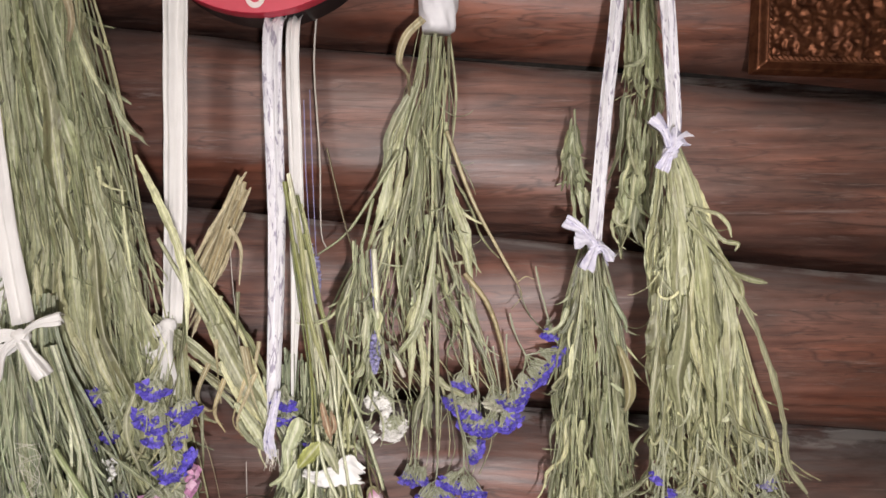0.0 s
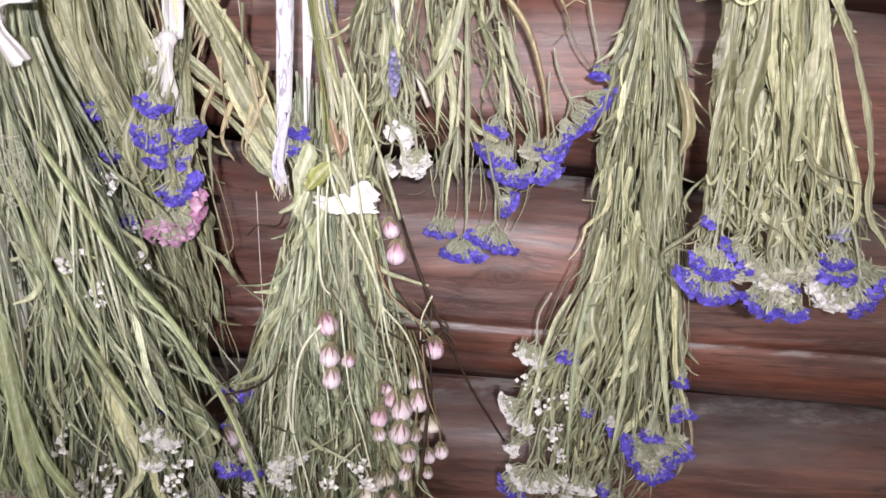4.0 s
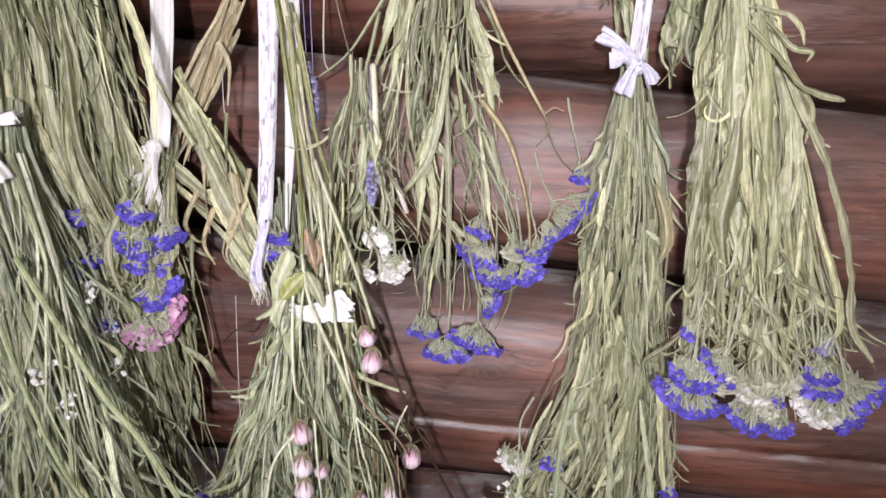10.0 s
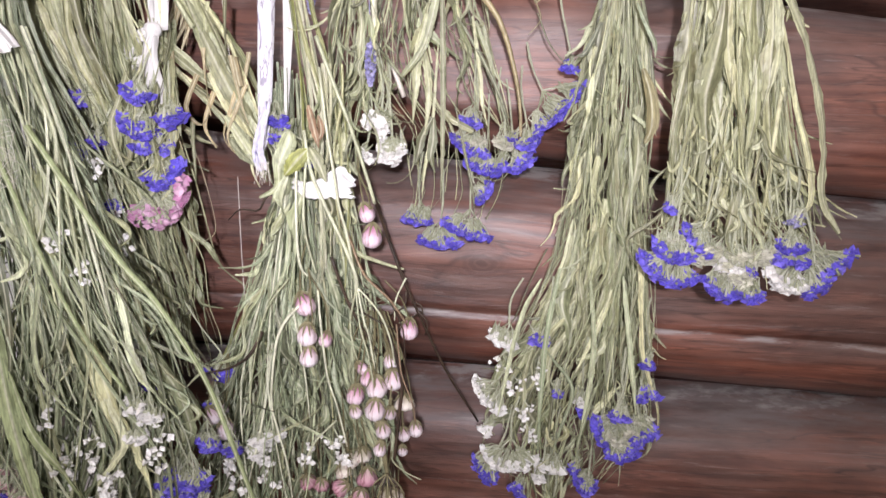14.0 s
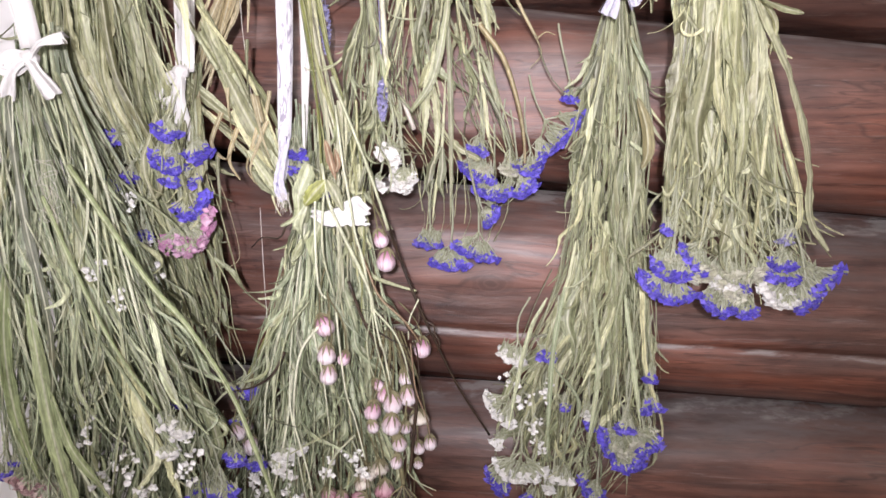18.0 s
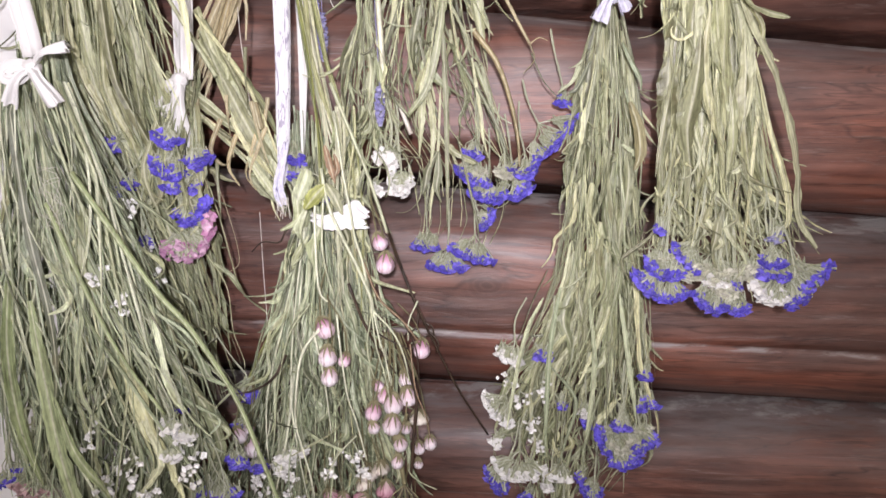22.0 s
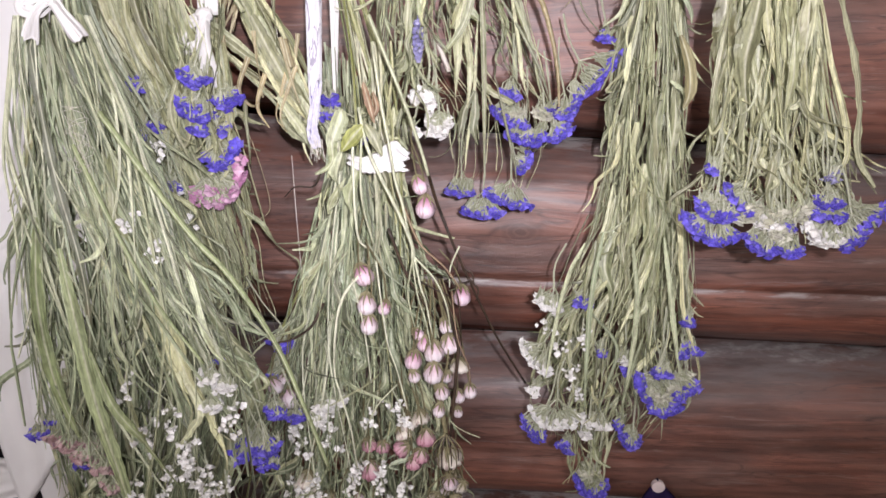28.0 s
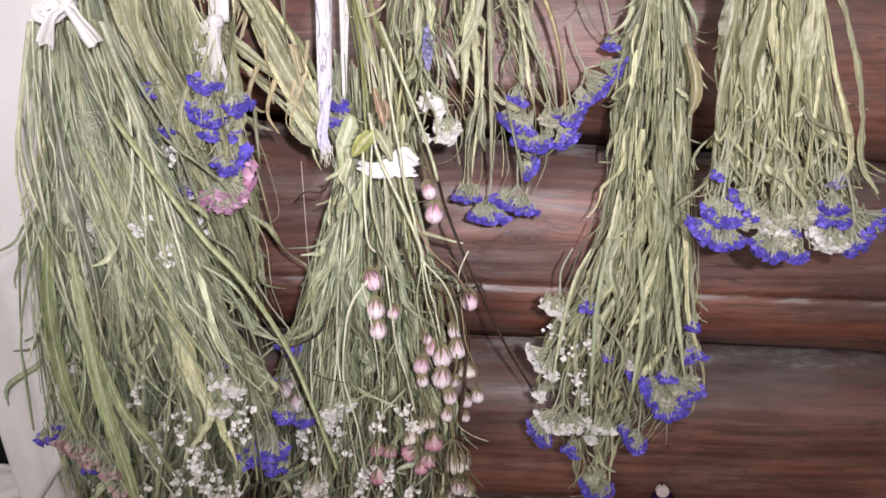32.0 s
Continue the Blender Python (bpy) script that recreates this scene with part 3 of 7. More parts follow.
def straps(rng, form, root, count, mat, wide, length=(0.10, 0.26), zone=(0.4, 1.0), floor=None, sway=0.12, turn=1.4, spread=0.25, curl=0.010, depth=(-1.05, 0.4)):
    """Broad leaves that hang down the bunch, each a part."""
    o = np.array(root.location)
    span = form.top - form.low
    floor = form.low if floor is None else floor
    for _ in range(count):
        n = 34
        z0 = form.low + span * rng.uniform(*zone)
        run = min(rng.uniform(*length), max(0.04, z0 - floor - rng.uniform(0, 0.05)))
        s = np.linspace(0, 1, n)
        u = rng.uniform(-0.85, 0.85) * (1 + spread * s * rng.uniform(-0.7, 1.0)) + sway * np.sin(s * rng.uniform(2, 7) + rng.uniform(0, 6)) * np.minimum(1, 2 * s)
        v = rng.uniform(*depth) + 0.15 * np.sin(s * rng.uniform(2, 6) + rng.uniform(0, 6))
        p = form.at(z0 - run * s, np.clip(u, -1.12, 1.12), v)
        tip = np.clip((s - 0.7) / 0.3, 0, 1) ** 2
        p[:, 0] += tip * rng.normal(0, curl)
        p[:, 1] -= tip * abs(rng.normal(0, curl * 0.6))
        p[:, 2] += tip * rng.uniform(0, 0.8) * curl
        p += crinkle(rng, s, 0.0016) * s[:, None]
        half = (wide[0] + (wide[1] - wide[0]) * rng.uniform(0, 1) ** 1.5) * (0.22 + 0.88 * np.sin(np.pi * np.clip(s, 0, 1) ** rng.uniform(0.55, 1.0)) ** 0.8) * np.sqrt(np.maximum(0.02, 1 - s ** 5)) + 0.0003
        half = half * (1 + 0.20 * np.sin(s * rng.uniform(4, 11) + rng.uniform(0, 6)))
        tw = rng.uniform(-0.7, 0.7) + s * rng.uniform(-turn, turn) + 0.5 * np.sin(s * rng.uniform(2, 6) + rng.uniform(0, 6))
        vs, fs, uv = strap(rng, p - o, half, tw, rng.uniform(0.10, 0.40), rng.uniform(-0.7, 0.7))
        solid("leaf", vs, fs, mat, root, "", uv)


def one_strap(rng, root, points, half, mat, label="", twist=0.0, n=30, name="leaf"):
    """A single broad leaf or flat stem through the given points."""
    vs, fs, uv = strap(rng, curve(points, n) - np.array(root.location), half, twist, 0.15, rng.uniform(-0.5, 0.5))
    return solid(name, vs, fs, mat, root, label, uv)


def wisps(rng, form, root, count, mat, wide=(0.0006, 0.0018), length=(0.02, 0.07), zone=(0.1, 0.95)):
    """Small curled leaflets and hairs that stand away from the bunch, each a part."""
    o = np.array(root.location)
    span = form.top - form.low
    for _ in range(count):
        n = 12
        z0 = form.low + span * rng.uniform(*zone)
        side = rng.choice([-1, 1])
        u = side * rng.uniform(0.55, 1.0) if rng.uniform() < 0.6 else rng.uniform(-0.9, 0.9)
        p0 = form.at(np.array([z0]), np.array([u]), np.array([rng.uniform(-1, 0.3)]))[0]
        ln = rng.uniform(*length)
        a = math.atan2(-1, 0.25 * (1 if u > 0 else -1)) + rng.normal(0, 0.22)
        turn = rng.normal(0, 1.5)
        pts, q = [], p0.copy()
        for i in range(n):
            pts.append(q.copy())
            th = a + turn * (i / n) ** 1.6
            q = q + np.array([math.cos(th), -0.18 * rng.uniform(0, 1), math.sin(th)]) * ln / n
        s = np.linspace(0, 1, n)
        w = rng.uniform(*wide) * np.sqrt(np.maximum(0.02, 1 - s ** 2)) + 0.0002
        vs, fs, uv = sweep(np.array(pts) - o, w, np.maximum(0.0003, 0.25 * w), rng.uniform(-1, 1) + s * rng.uniform(-4, 4), 4, rng.uniform(-0.5, 0.5))
        solid("leaflet", vs, fs, mat, root, "", uv)


def fibres(rng, form, root, count, mat, wide=(0.0004, 0.0011), zone=(0.1, 1.0), length=(0.08, 0.3), front=True):
    """The many thin stems and shreds over a bunch, too fine to count: one part."""
    o = np.array(root.location)
    span = form.top - form.low
    pile = Pile()
    for _ in range(count):
        n = 14
        z0 = form.low + span * rng.uniform(*zone)
        s = np.linspace(0, 1, n)
        z = z0 - s * min(rng.uniform(*length), max(0.03, z0 - form.low))
        u = rng.uniform(-0.98, 0.98) + 0.5 * rng.uniform(-1, 1) * (s - 0.3) + 0.06 * np.sin(s * rng.uniform(4, 9) + rng.uniform(0, 6))
        v = rng.uniform(-1.12, -0.5 if front else 0.8) + 0.2 * np.sin(s * rng.uniform(2, 6) + rng.uniform(0, 6))
        p = form.at(z, np.clip(u, -1.08, 1.08), v) + crinkle(rng, s, 0.0016)
        w = rng.uniform(*wide) * (1 - 0.4 * s)
        pile.put(*sweep(p - o, w, w * 0.6, rng.uniform(0, 3) + s * rng.uniform(-2, 2), 3, 0.0, 0.25))
    return tagged(pile.make("dry_tangle", mat, root), kind="stuff")


def floret(pile, rng, c, d, r):
    """A ruffled funnel of a papery flower at c, opening along d."""
    d = d / np.linalg.norm(d)
    a = np.cross(d, [0.3, 0.9, 0.2])
    a /= np.linalg.norm(a)
    b = np.cross(d, a)
    k = 8
    th = np.arange(k) * 2 * math.pi / k + rng.uniform(0, 6)
    ring = lambda rad, h, wob: [c + (a * math.cos(t) + b * math.sin(t)) * rad * (1 + wob * (-1) ** i) + d * (h + wob * rad * rng.uniform(-0.5, 0.5)) for i, t in enumerate(th)]
    v = ring(r * 0.25, -r * 0.9, 0) + ring(r * 0.72, -r * 0.1, 0.10) + ring(r * 1.05, r * 0.28, 0.16) + [c - d * r * 0.35]
    f = []
    for g in (0, 1):
        for i in range(k):
            j = (i + 1) % k
            f.append((g * k + i, g * k + j, g * k + k + j, g * k + k + i))
    f += [(2 * k + i, 2 * k + (i + 1) % k, 3 * k) for i in range(k)]
    f.append(tuple(range(k - 1, -1, -1)))
    pile.put(v, f)


PETALS = {"b": (M_BLUE, "violet-blue papery florets"), "w": (M_WHITE, "white papery florets"), "p": (M_PINK, "pink florets"),
          "q": (M_PALEPINK, "faded pink florets"), "c": (M_CREAM, "cream empty calyxes")}


def heads(rng, root, spots, draw=0.05, feed=None):
    """Flower heads: short branchlets that carry one-sided combs of calyxes, with florets at their lower ends."""
    o = np.array(root.location)
    for kind, x, y, z, w in spots:
        c = np.array([x, y, z]) - o
        green, flower = Pile(), Pile()
        up = -c / (np.linalg.norm(c) + 1e-6)
        root_c = c + up * draw * rng.uniform(0.8, 1.3) + np.array([rng.normal(0, 0.004), rng.normal(0, 0.004), 0.012])
        neck = c + np.array([rng.normal(0, 0.08 * w), 0.002, 0.010 + 0.45 * w])
        pth = curve([root_c, (root_c + neck) / 2 + rng.normal(0, 0.002, 3), neck], 7)
        green.put(*sweep(pth, 0.0009, 0.0007, None, 4, 0, 0.2))
        for _ in range(feed[2] if feed else 0):
            # leafy stems that come down through the bunch to this head
            form, mat = feed[:2]
            z0 = min(form.top, z + rng.uniform(0.09, 0.20))
            half = (np.interp(z0, form.z, form.r) - np.interp(z0, form.z, form.l)) / 2
            mid = (np.interp(z0, form.z, form.r) + np.interp(z0, form.z, form.l)) / 2
            u0 = np.clip((x - mid) / half + rng.normal(0, 0.2), -0.9, 0.9)
            a = form.at(np.array([z0]), np.array([u0]), np.array([rng.uniform(-1.0, -0.3)]))[0] - o
            e = neck + np.array([rng.normal(0, 0.25 * w), rng.uniform(-0.006, 0.004), rng.uniform(-0.5, 0.4) * w])
            n = 14
            s = np.linspace(0, 1, n)
            line = curve([a, a * 0.45 + e * 0.55 + rng.normal(0, 0.004, 3), e], n) + crinkle(rng, s, 0.0012)
            wd = rng.uniform(0.0007, 0.0026) * np.sqrt(np.maximum(0.05, 1 - s ** 3))
            vs, fs, uv = sweep(line, wd, np.maximum(0.0004, 0.3 * wd), rng.uniform(-1, 1) + s * rng.uniform(-3, 3), 4, rng.uniform(-0.4, 0.4), 0.08)
            solid("stem", vs, fs, mat, root, "", uv)
        small = min(1.0, w / 0.024)
        combs = max(2, int(w * 430))
        for m in range(combs):
            q = math.sqrt((m + 0.5) / combs)
            t = m * 2.39996 + rng.uniform(-0.5, 0.5)
            dx, dy = q * math.cos(t), q * math.sin(t)
            tip = c + np.array([dx * w * 0.56, dy * w * 0.42, -0.20 * w * (1 - q * q) + rng.uniform(-0.30, 0.10) * w])
            d = np.array([dx * 0.8 + rng.normal(0, 0.25), dy * 0.6 - 0.35 + rng.normal(0, 0.2), -0.9])
            d /= np.linalg.norm(d)
            twig = curve([neck, neck + (tip - neck) * 0.5 + rng.normal(0, 0.0012, 3) + np.array([0, 0, 0.002]), tip - d * 0.009 * small], 5)
            green.put(*sweep(twig, 0.00055, 0.00055, None, 4))
            along = np.cross(d, rng.normal(0, 1, 3))
            along /= np.linalg.norm(along)
            across = np.cross(d, along)
            for k in range(rng.integers(10, 15) if small > 0.6 else rng.integers(5, 8)):
                e = tip + (along * rng.uniform(-1, 1) * 0.0062 + across * rng.normal(0, 0.0028) + d * rng.uniform(-0.003, 0.002)) * small
                d2 = d + along * rng.normal(0, 0.25) + across * rng.normal(0, 0.25)
                d2 /= np.linalg.norm(d2)
                base = e - d2 * rng.uniform(0.007, 0.012) * small
                green.put(*sweep(np.array([base, (base + e) / 2, e - d2 * 0.001]), np.array([0.0003, 0.0009, 0.0012]), np.array([0.0003, 0.0009, 0.0012]), None, 4))
                if rng.uniform() < (0.62 if kind in "wq" else 0.90):
                    floret(flower, rng, e + d2 * 0.0012, d2 * 0.6 + d * 0.4, rng.uniform(0.0026, 0.0043) * (1.1 if kind == "w" else 1.0) * (0.4 + 0.6 * small))
        head = green.make("flower_head", M_CALYX, root)
        mat, label = PETALS[kind]
        flower.make("petals", mat, head, label)


PETALS["l"] = (M_LAV, "pale lilac florets")


def combs(rng, root, rows, y, reach=0.026):
    """Statice heads: florets side by side along a curved lower edge, bristling calyxes drawn together above it, and a stalk."""
    o = np.array(root.location)
    for kind, *edge in rows:
        p = curve([(x, y, z) for x, z in edge], 40) - o
        run = float(np.sum(np.linalg.norm(np.diff(p, axis=0), axis=1)))
        back = 0.006 + 0.06 * run
        mid = p.mean(axis=0)
        ends = p[-1] - p[0]
        up = np.array([-ends[2], 0.0, ends[0]])
        up /= np.linalg.norm(up) + 1e-9
        up = up * (1 if up[2] > 0 else -1) + np.array([0, 0, 0.6])
        up /= np.linalg.norm(up)
        neck = mid + up * (reach * 0.70 + 0.12 * run) + np.array([0, 0.004, 0])
        green, flower = Pile(), Pile()
        far = neck + up * rng.uniform(0.012, 0.020) - neck * rng.uniform(0.03, 0.045) / (np.linalg.norm(neck) + 1e-6)
        green.put(*sweep(curve([far, (far + neck) / 2 + rng.normal(0, 0.002, 3), neck], 7), 0.0010, 0.0008, None, 4, 0, 0.2))
        boughs = [neck + (p[int(f * 39)] - neck) * 0.42 + rng.normal(0, 0.0015, 3) for f in np.linspace(0.08, 0.92, max(2, int(run / 0.009)))]
        for q in boughs:
            green.put(*sweep(curve([neck, (neck + q) / 2 + rng.normal(0, 0.001, 3), q], 4), 0.0007, 0.0006, None, 4))
        for k in range(max(14, int(run / 0.00036))):
            e = p[rng.integers(0, 40)] + np.array([rng.normal(0, 0.0010), rng.uniform(-1, 1) * back, rng.normal(0, 0.0012)])
            hub = boughs[int(np.argmin([np.linalg.norm(b - e) for b in boughs]))] + rng.normal(0, 0.0018, 3)
            d = (e - hub) / (np.linalg.norm(e - hub) + 1e-9)
            d = d + np.array([rng.normal(0, 0.16), rng.normal(-0.10, 0.18), rng.normal(0, 0.12)])
            d /= np.linalg.norm(d)
            e = e + d * rng.choice([rng.uniform(-0.0085, 0.0), rng.uniform(-0.0028, 0.0015), rng.uniform(-0.0028, 0.0015)])
            base = e - d * rng.uniform(0.008, 0.013)
            green.put(*sweep(np.array([hub, base, (base + e) / 2, e - d * 0.0006]), np.array([0.0004, 0.0005, 0.0009, 0.0012]), np.array([0.0004, 0.0005, 0.0009, 0.0012]), None, 4))
            if rng.uniform() < (0.86 if kind in "bw" else 0.55):
                floret(flower, rng, e + d * 0.001, d, rng.uniform(0.0026, 0.0044))
        head = green.make("flower_head", M_CALYX, root)
        mat, label = PETALS[kind]
        flower.make("petals", mat, head, label)


def racemes(rng, root, rows, mat=None):
    """Loose upright sprays of single white florets on thin stems, seen hanging: place, length and count."""
    o = np.array(root.location)
    for x, y, z, ln, count in rows:
        green, flower = Pile(), Pile()
        top = np.array([x + rng.normal(0, 0.006), y + 0.004, z + ln]) - o
        low = np.array([x, y, z]) - o
        line = curve([top, (top + low) / 2 + rng.normal(0, 0.003, 3), low], 12)
        green.put(*sweep(line, 0.0008, 0.0008, None, 4))
        for k in range(count):
            s = 0.15 + 0.85 * (k + 0.5) / count
            c = line[int(s * 11)]
            a = k * 2.4 + rng.normal(0, 0.4)
            d = np.array([0.8 * math.cos(a), -abs(math.sin(a)) - 0.5, rng.uniform(-0.7, 0.1)])
            d /= np.linalg.norm(d)
            e = c + d * rng.uniform(0.005, 0.011)
            green.put(*sweep(np.array([c, (c + e) / 2 + np.array([0, 0, -0.001]), e - d * 0.002]), np.array([0.0004, 0.0006, 0.0013]), np.array([0.0004, 0.0006, 0.0013]), None, 4))
            for g in range(3):
                floret(flower, rng, e + rng.normal(0, 0.0022, 3), d + rng.normal(0, 0.35, 3), rng.uniform(0.0016, 0.0032))
        head = green.make("flower_head", M_CALYX, root)
        flower.make("petals", mat or M_WHITE, head, "small white florets")


def bud(rng, root, kind, x, y, z, w, anchor):
    """A ribbed papery bud hanging from a thin stalk; flat ones are opened seed heads."""
    o = np.array(root.location)
    w = w * 1.13
    mat = {"k": M_BUD_PINK, "w": M_BUD_WHITE, "p": M_BUD_ROSE, "f": M_BUD_PALE}[kind]
    tall = {"k": 1.30, "w": 1.28, "p": 0.85, "f": 0.75}[kind] * w
    around, up = 20, 8
    tilt = Matrix.Rotation(rng.normal(0, 0.22), 3, "X") @ Matrix.Rotation(rng.normal(0, 0.25), 3, "Y")
    v, f, uv = [], [], []
    prof = [(0.0, 0.05), (0.06, 0.28), (0.20, 0.44), (0.38, 0.50), (0.58, 0.45), (0.77, 0.29), (0.92, 0.12), (1.0, 0.05)]
    if kind in "pf":
        prof = [(0.02, 0.10), (-0.02, 0.30), (0.0, 0.46), (0.22, 0.52), (0.5, 0.44), (0.74, 0.28), (0.9, 0.13), (1.0, 0.06)]
    for h, r in prof:
        for k in range(around):
            t = 2 * math.pi * k / around
            rr = r * w * (1 + (0.085 if kind in "kw" else 0.12) * math.cos(k * math.pi) * min(1, 3 * r) + rng.normal(0, 0.012))
            q = tilt @ Vector((rr * math.cos(t), rr * math.sin(t), (h - 0.5) * tall))
            v.append((q.x, q.y, q.z))
            uv.append((k / around * 1.0, h))
    for i in range(up - 1):
        for k in range(around):
            k2 = (k + 1) % around
            f.append((i * around + k, i * around + k2, (i + 1) * around + k2, (i + 1) * around + k))
    f.append(tuple(range(around - 1, -1, -1)))
    f.append(tuple(range((up - 1) * around, up * around)))
    c = np.array([x, y, z]) - o
    ob = solid("seed_head" if kind == "f" else "bud", np.array(v) + c, f, mat, root, "", uv, True)
    top = tilt @ Vector((0, 0, tall * 0.5))
    p0 = c + np.array(top)
    p2 = np.array(anchor) - o
    p1 = p0 + np.array([rng.normal(0, 0.003), 0.0, 0.5 * (p2[2] - p0[2])]) + 0.25 * (p2 - p0) * np.array([1, 1, 0])
    cap = Pile()
    cap.put(*sweep(curve([p0, p1, p2], 9), 0.0007, 0.0007, None, 4))
    for k in range(7):
        a = k * math.pi / 3.5 + rng.uniform(-0.2, 0.2)
        q = [tilt @ Vector((r * w * math.cos(a), r * w * math.sin(a), (h - 0.5) * tall)) for r, h in ((0.05, 1.03), (0.33, 0.85), (0.53, 0.56))]
        cap.put(*sweep(np.array([c + np.array(s) for s in q]), np.array([0.0012, 0.0011, 0.0002]), 0.0004, None, 4))
    cap.make("stalk", M_STALK, ob)


def strip(rng, path, wide, mat, name, parent, label="", thick=0.0006, pleat=0.12, twist=None):
    """A length of ribbon with thickness and lengthwise creases."""
    p = np.asarray(path, float) - np.array(parent.location if parent.parent is None else parent.parent.location)
    n, k = len(p), 13
    tan = np.gradient(p, axis=0)
    tan /= np.linalg.norm(tan, axis=1)[:, None]
    side = np.cross(tan, [0.0, -1.0, 0.08])
    side /= np.linalg.norm(side, axis=1)[:, None] + 1e-9
    nor = np.cross(side, tan)
    if twist is not None:
        tw = np.broadcast_to(twist, n)[:, None]
        side, nor = side * np.cos(tw) + nor * np.sin(tw), nor * np.cos(tw) - side * np.sin(tw)
    wd = np.broadcast_to(wide, n)
    ph = rng.uniform(0, 6, 3)
    v, uv = [], []
    ln = np.concatenate([[0], np.cumsum(np.linalg.norm(np.diff(p, axis=0), axis=1))])
    for face in (1, -1):
        for i in range(n):
            for j in range(k):
                a = j / (k - 1) * 2 - 1
                off = pleat * wd[i] * (0.9 * math.sin(a * 5.2 + ph[0] + ln[i] * 6) + 0.5 * math.sin(a * 10 + ph[1] - ln[i] * 13) + 0.25 * math.sin(ln[i] * 70 + ph[2] + a * 3))
                v.append(p[i] + side[i] * a * wd[i] / 2 + nor[i] * (off + face * thick / 2))
                uv.append((j / (k - 1), ln[i]))
    m = n * k
    f = []
    for i in range(n - 1):
        for j in range(k - 1):
            a = i * k + j
            f.append((a, a + 1, a + k + 1, a + k))
            f.append((m + a, m + a + k, m + a + k + 1, m + a + 1))
        for j in (0, k - 1):
            a = i * k + j
            f.append((a, a + k, m + a + k, m + a))
    for i in (0, n - 1):
        for j in range(k - 1):
            a = i * k + j
            f.append((a, m + a, m + a + 1, a + 1))
    return solid(name, v, f, mat, parent, label, uv, True)


def knot(rng, root, at, size, mat, name="knot"):
    """A crumpled knot."""
    bm = bmesh.new()
    bmesh.ops.create_icosphere(bm, subdivisions=3, radius=1)
    o = Vector(root.location)
    for q in bm.verts:
        k = 1 + 0.35 * noise.noise(q.co * 2.1 + Vector((at[0] * 90, 0, 0))) + 0.12 * noise.noise(q.co * 6)
        q.co = Vector((q.co.x * size[0] * k, q.co.y * size[1] * k, q.co.z * size[2] * k)) + Vector(at) - o
    return from_bm(name, bm, mat, root, "", True)


def thread(points, name, parent, mat=None, r=0.0004):
    o = np.array(parent.location)
    vs, fs, uv = sweep(curve(points, 18) - o, r, r, None, 4)
    return solid(name, vs, fs, mat or M_CORD, parent, "", uv)


def rod(points, r0, r1, mat, parent, name="twig", label="", sides=6, n=14):
    o = np.array(parent.location)
    p = curve(points, n) - o
    r = np.linspace(r0, r1, n)
    vs, fs, uv = sweep(p, r, r, None, sides)
    return solid(name, vs, fs, mat, parent, label, uv, True)


# ---- room ----
def slab(name, x0, x1, y0, y1, z0, z1, mat, label, category):
    bm = bmesh.new()
    bmesh.ops.create_cube(bm, size=1)
    for q in bm.verts:
        q.co = Vector(((x0 + x1) / 2 + q.co.x * (x1 - x0), (y0 + y1) / 2 + q.co.y * (y1 - y0), (z0 + z1) / 2 + q.co.z * (z1 - z0)))
    return tagged(from_bm(name, bm, mat), label, category, "", "structure")


LEFT, RIGHT, BACK, TOP = -1.6, 1.9, -2.4, 2.45
wall_north = slab("wall_north", LEFT, RIGHT, 0.88, 0.98, 0, TOP, M_TOW, "dark brown stained log wall", "wall")
# unseen walls and ceiling close the room; their pale colour is added to bounce light
slab("wall_south", LEFT, RIGHT, BACK - 0.1, BACK, 0, TOP, M_BOUNCE, "unseen pale surface added to bounce light", "wall")
slab("wall_west", LEFT - 0.1, LEFT, BACK - 0.1, 0.98, 0, TOP, M_BOUNCE, "unseen pale surface added to bounce light", "wall")
slab("wall_east", RIGHT, RIGHT + 0.1, BACK - 0.1, 0.98, 0, TOP, M_BOUNCE, "unseen pale surface added to bounce light", "wall")
slab("floor", LEFT - 0.1, RIGHT + 0.1, BACK - 0.1, 0.98, -0.1, 0, M_PLASTER, "dark board floor", "floor")
slab("ceiling", LEFT - 0.1, RIGHT + 0.1, BACK - 0.1, 0.98, TOP, TOP + 0.1, M_BOUNCE, "unseen pale surface added to bounce light", "ceiling")

# joints between the logs: height at x = -0.4 and at x = 0.5
JOINTS = [(2.45, 2.45), (2.30, 2.22), (2.095, 2.005), (1.883, 1.794), (1.667, 1.576), (1.445, 1.366), (1.158, 1.131), (0.925, 0.905),
          (0.70, 0.695), (0.46, 0.46), (0.23, 0.23), (0.0, 0.0)]


def joint_z(k, x):
    a, b = JOINTS[k]
    return a + (b - a) * (np.clip(x, -1.0, 1.2) + 0.4) / 0.9


def split_z(x):
    """Height of the drying split along the log with the branch knot."""
    return 1.238 - 0.028 * x


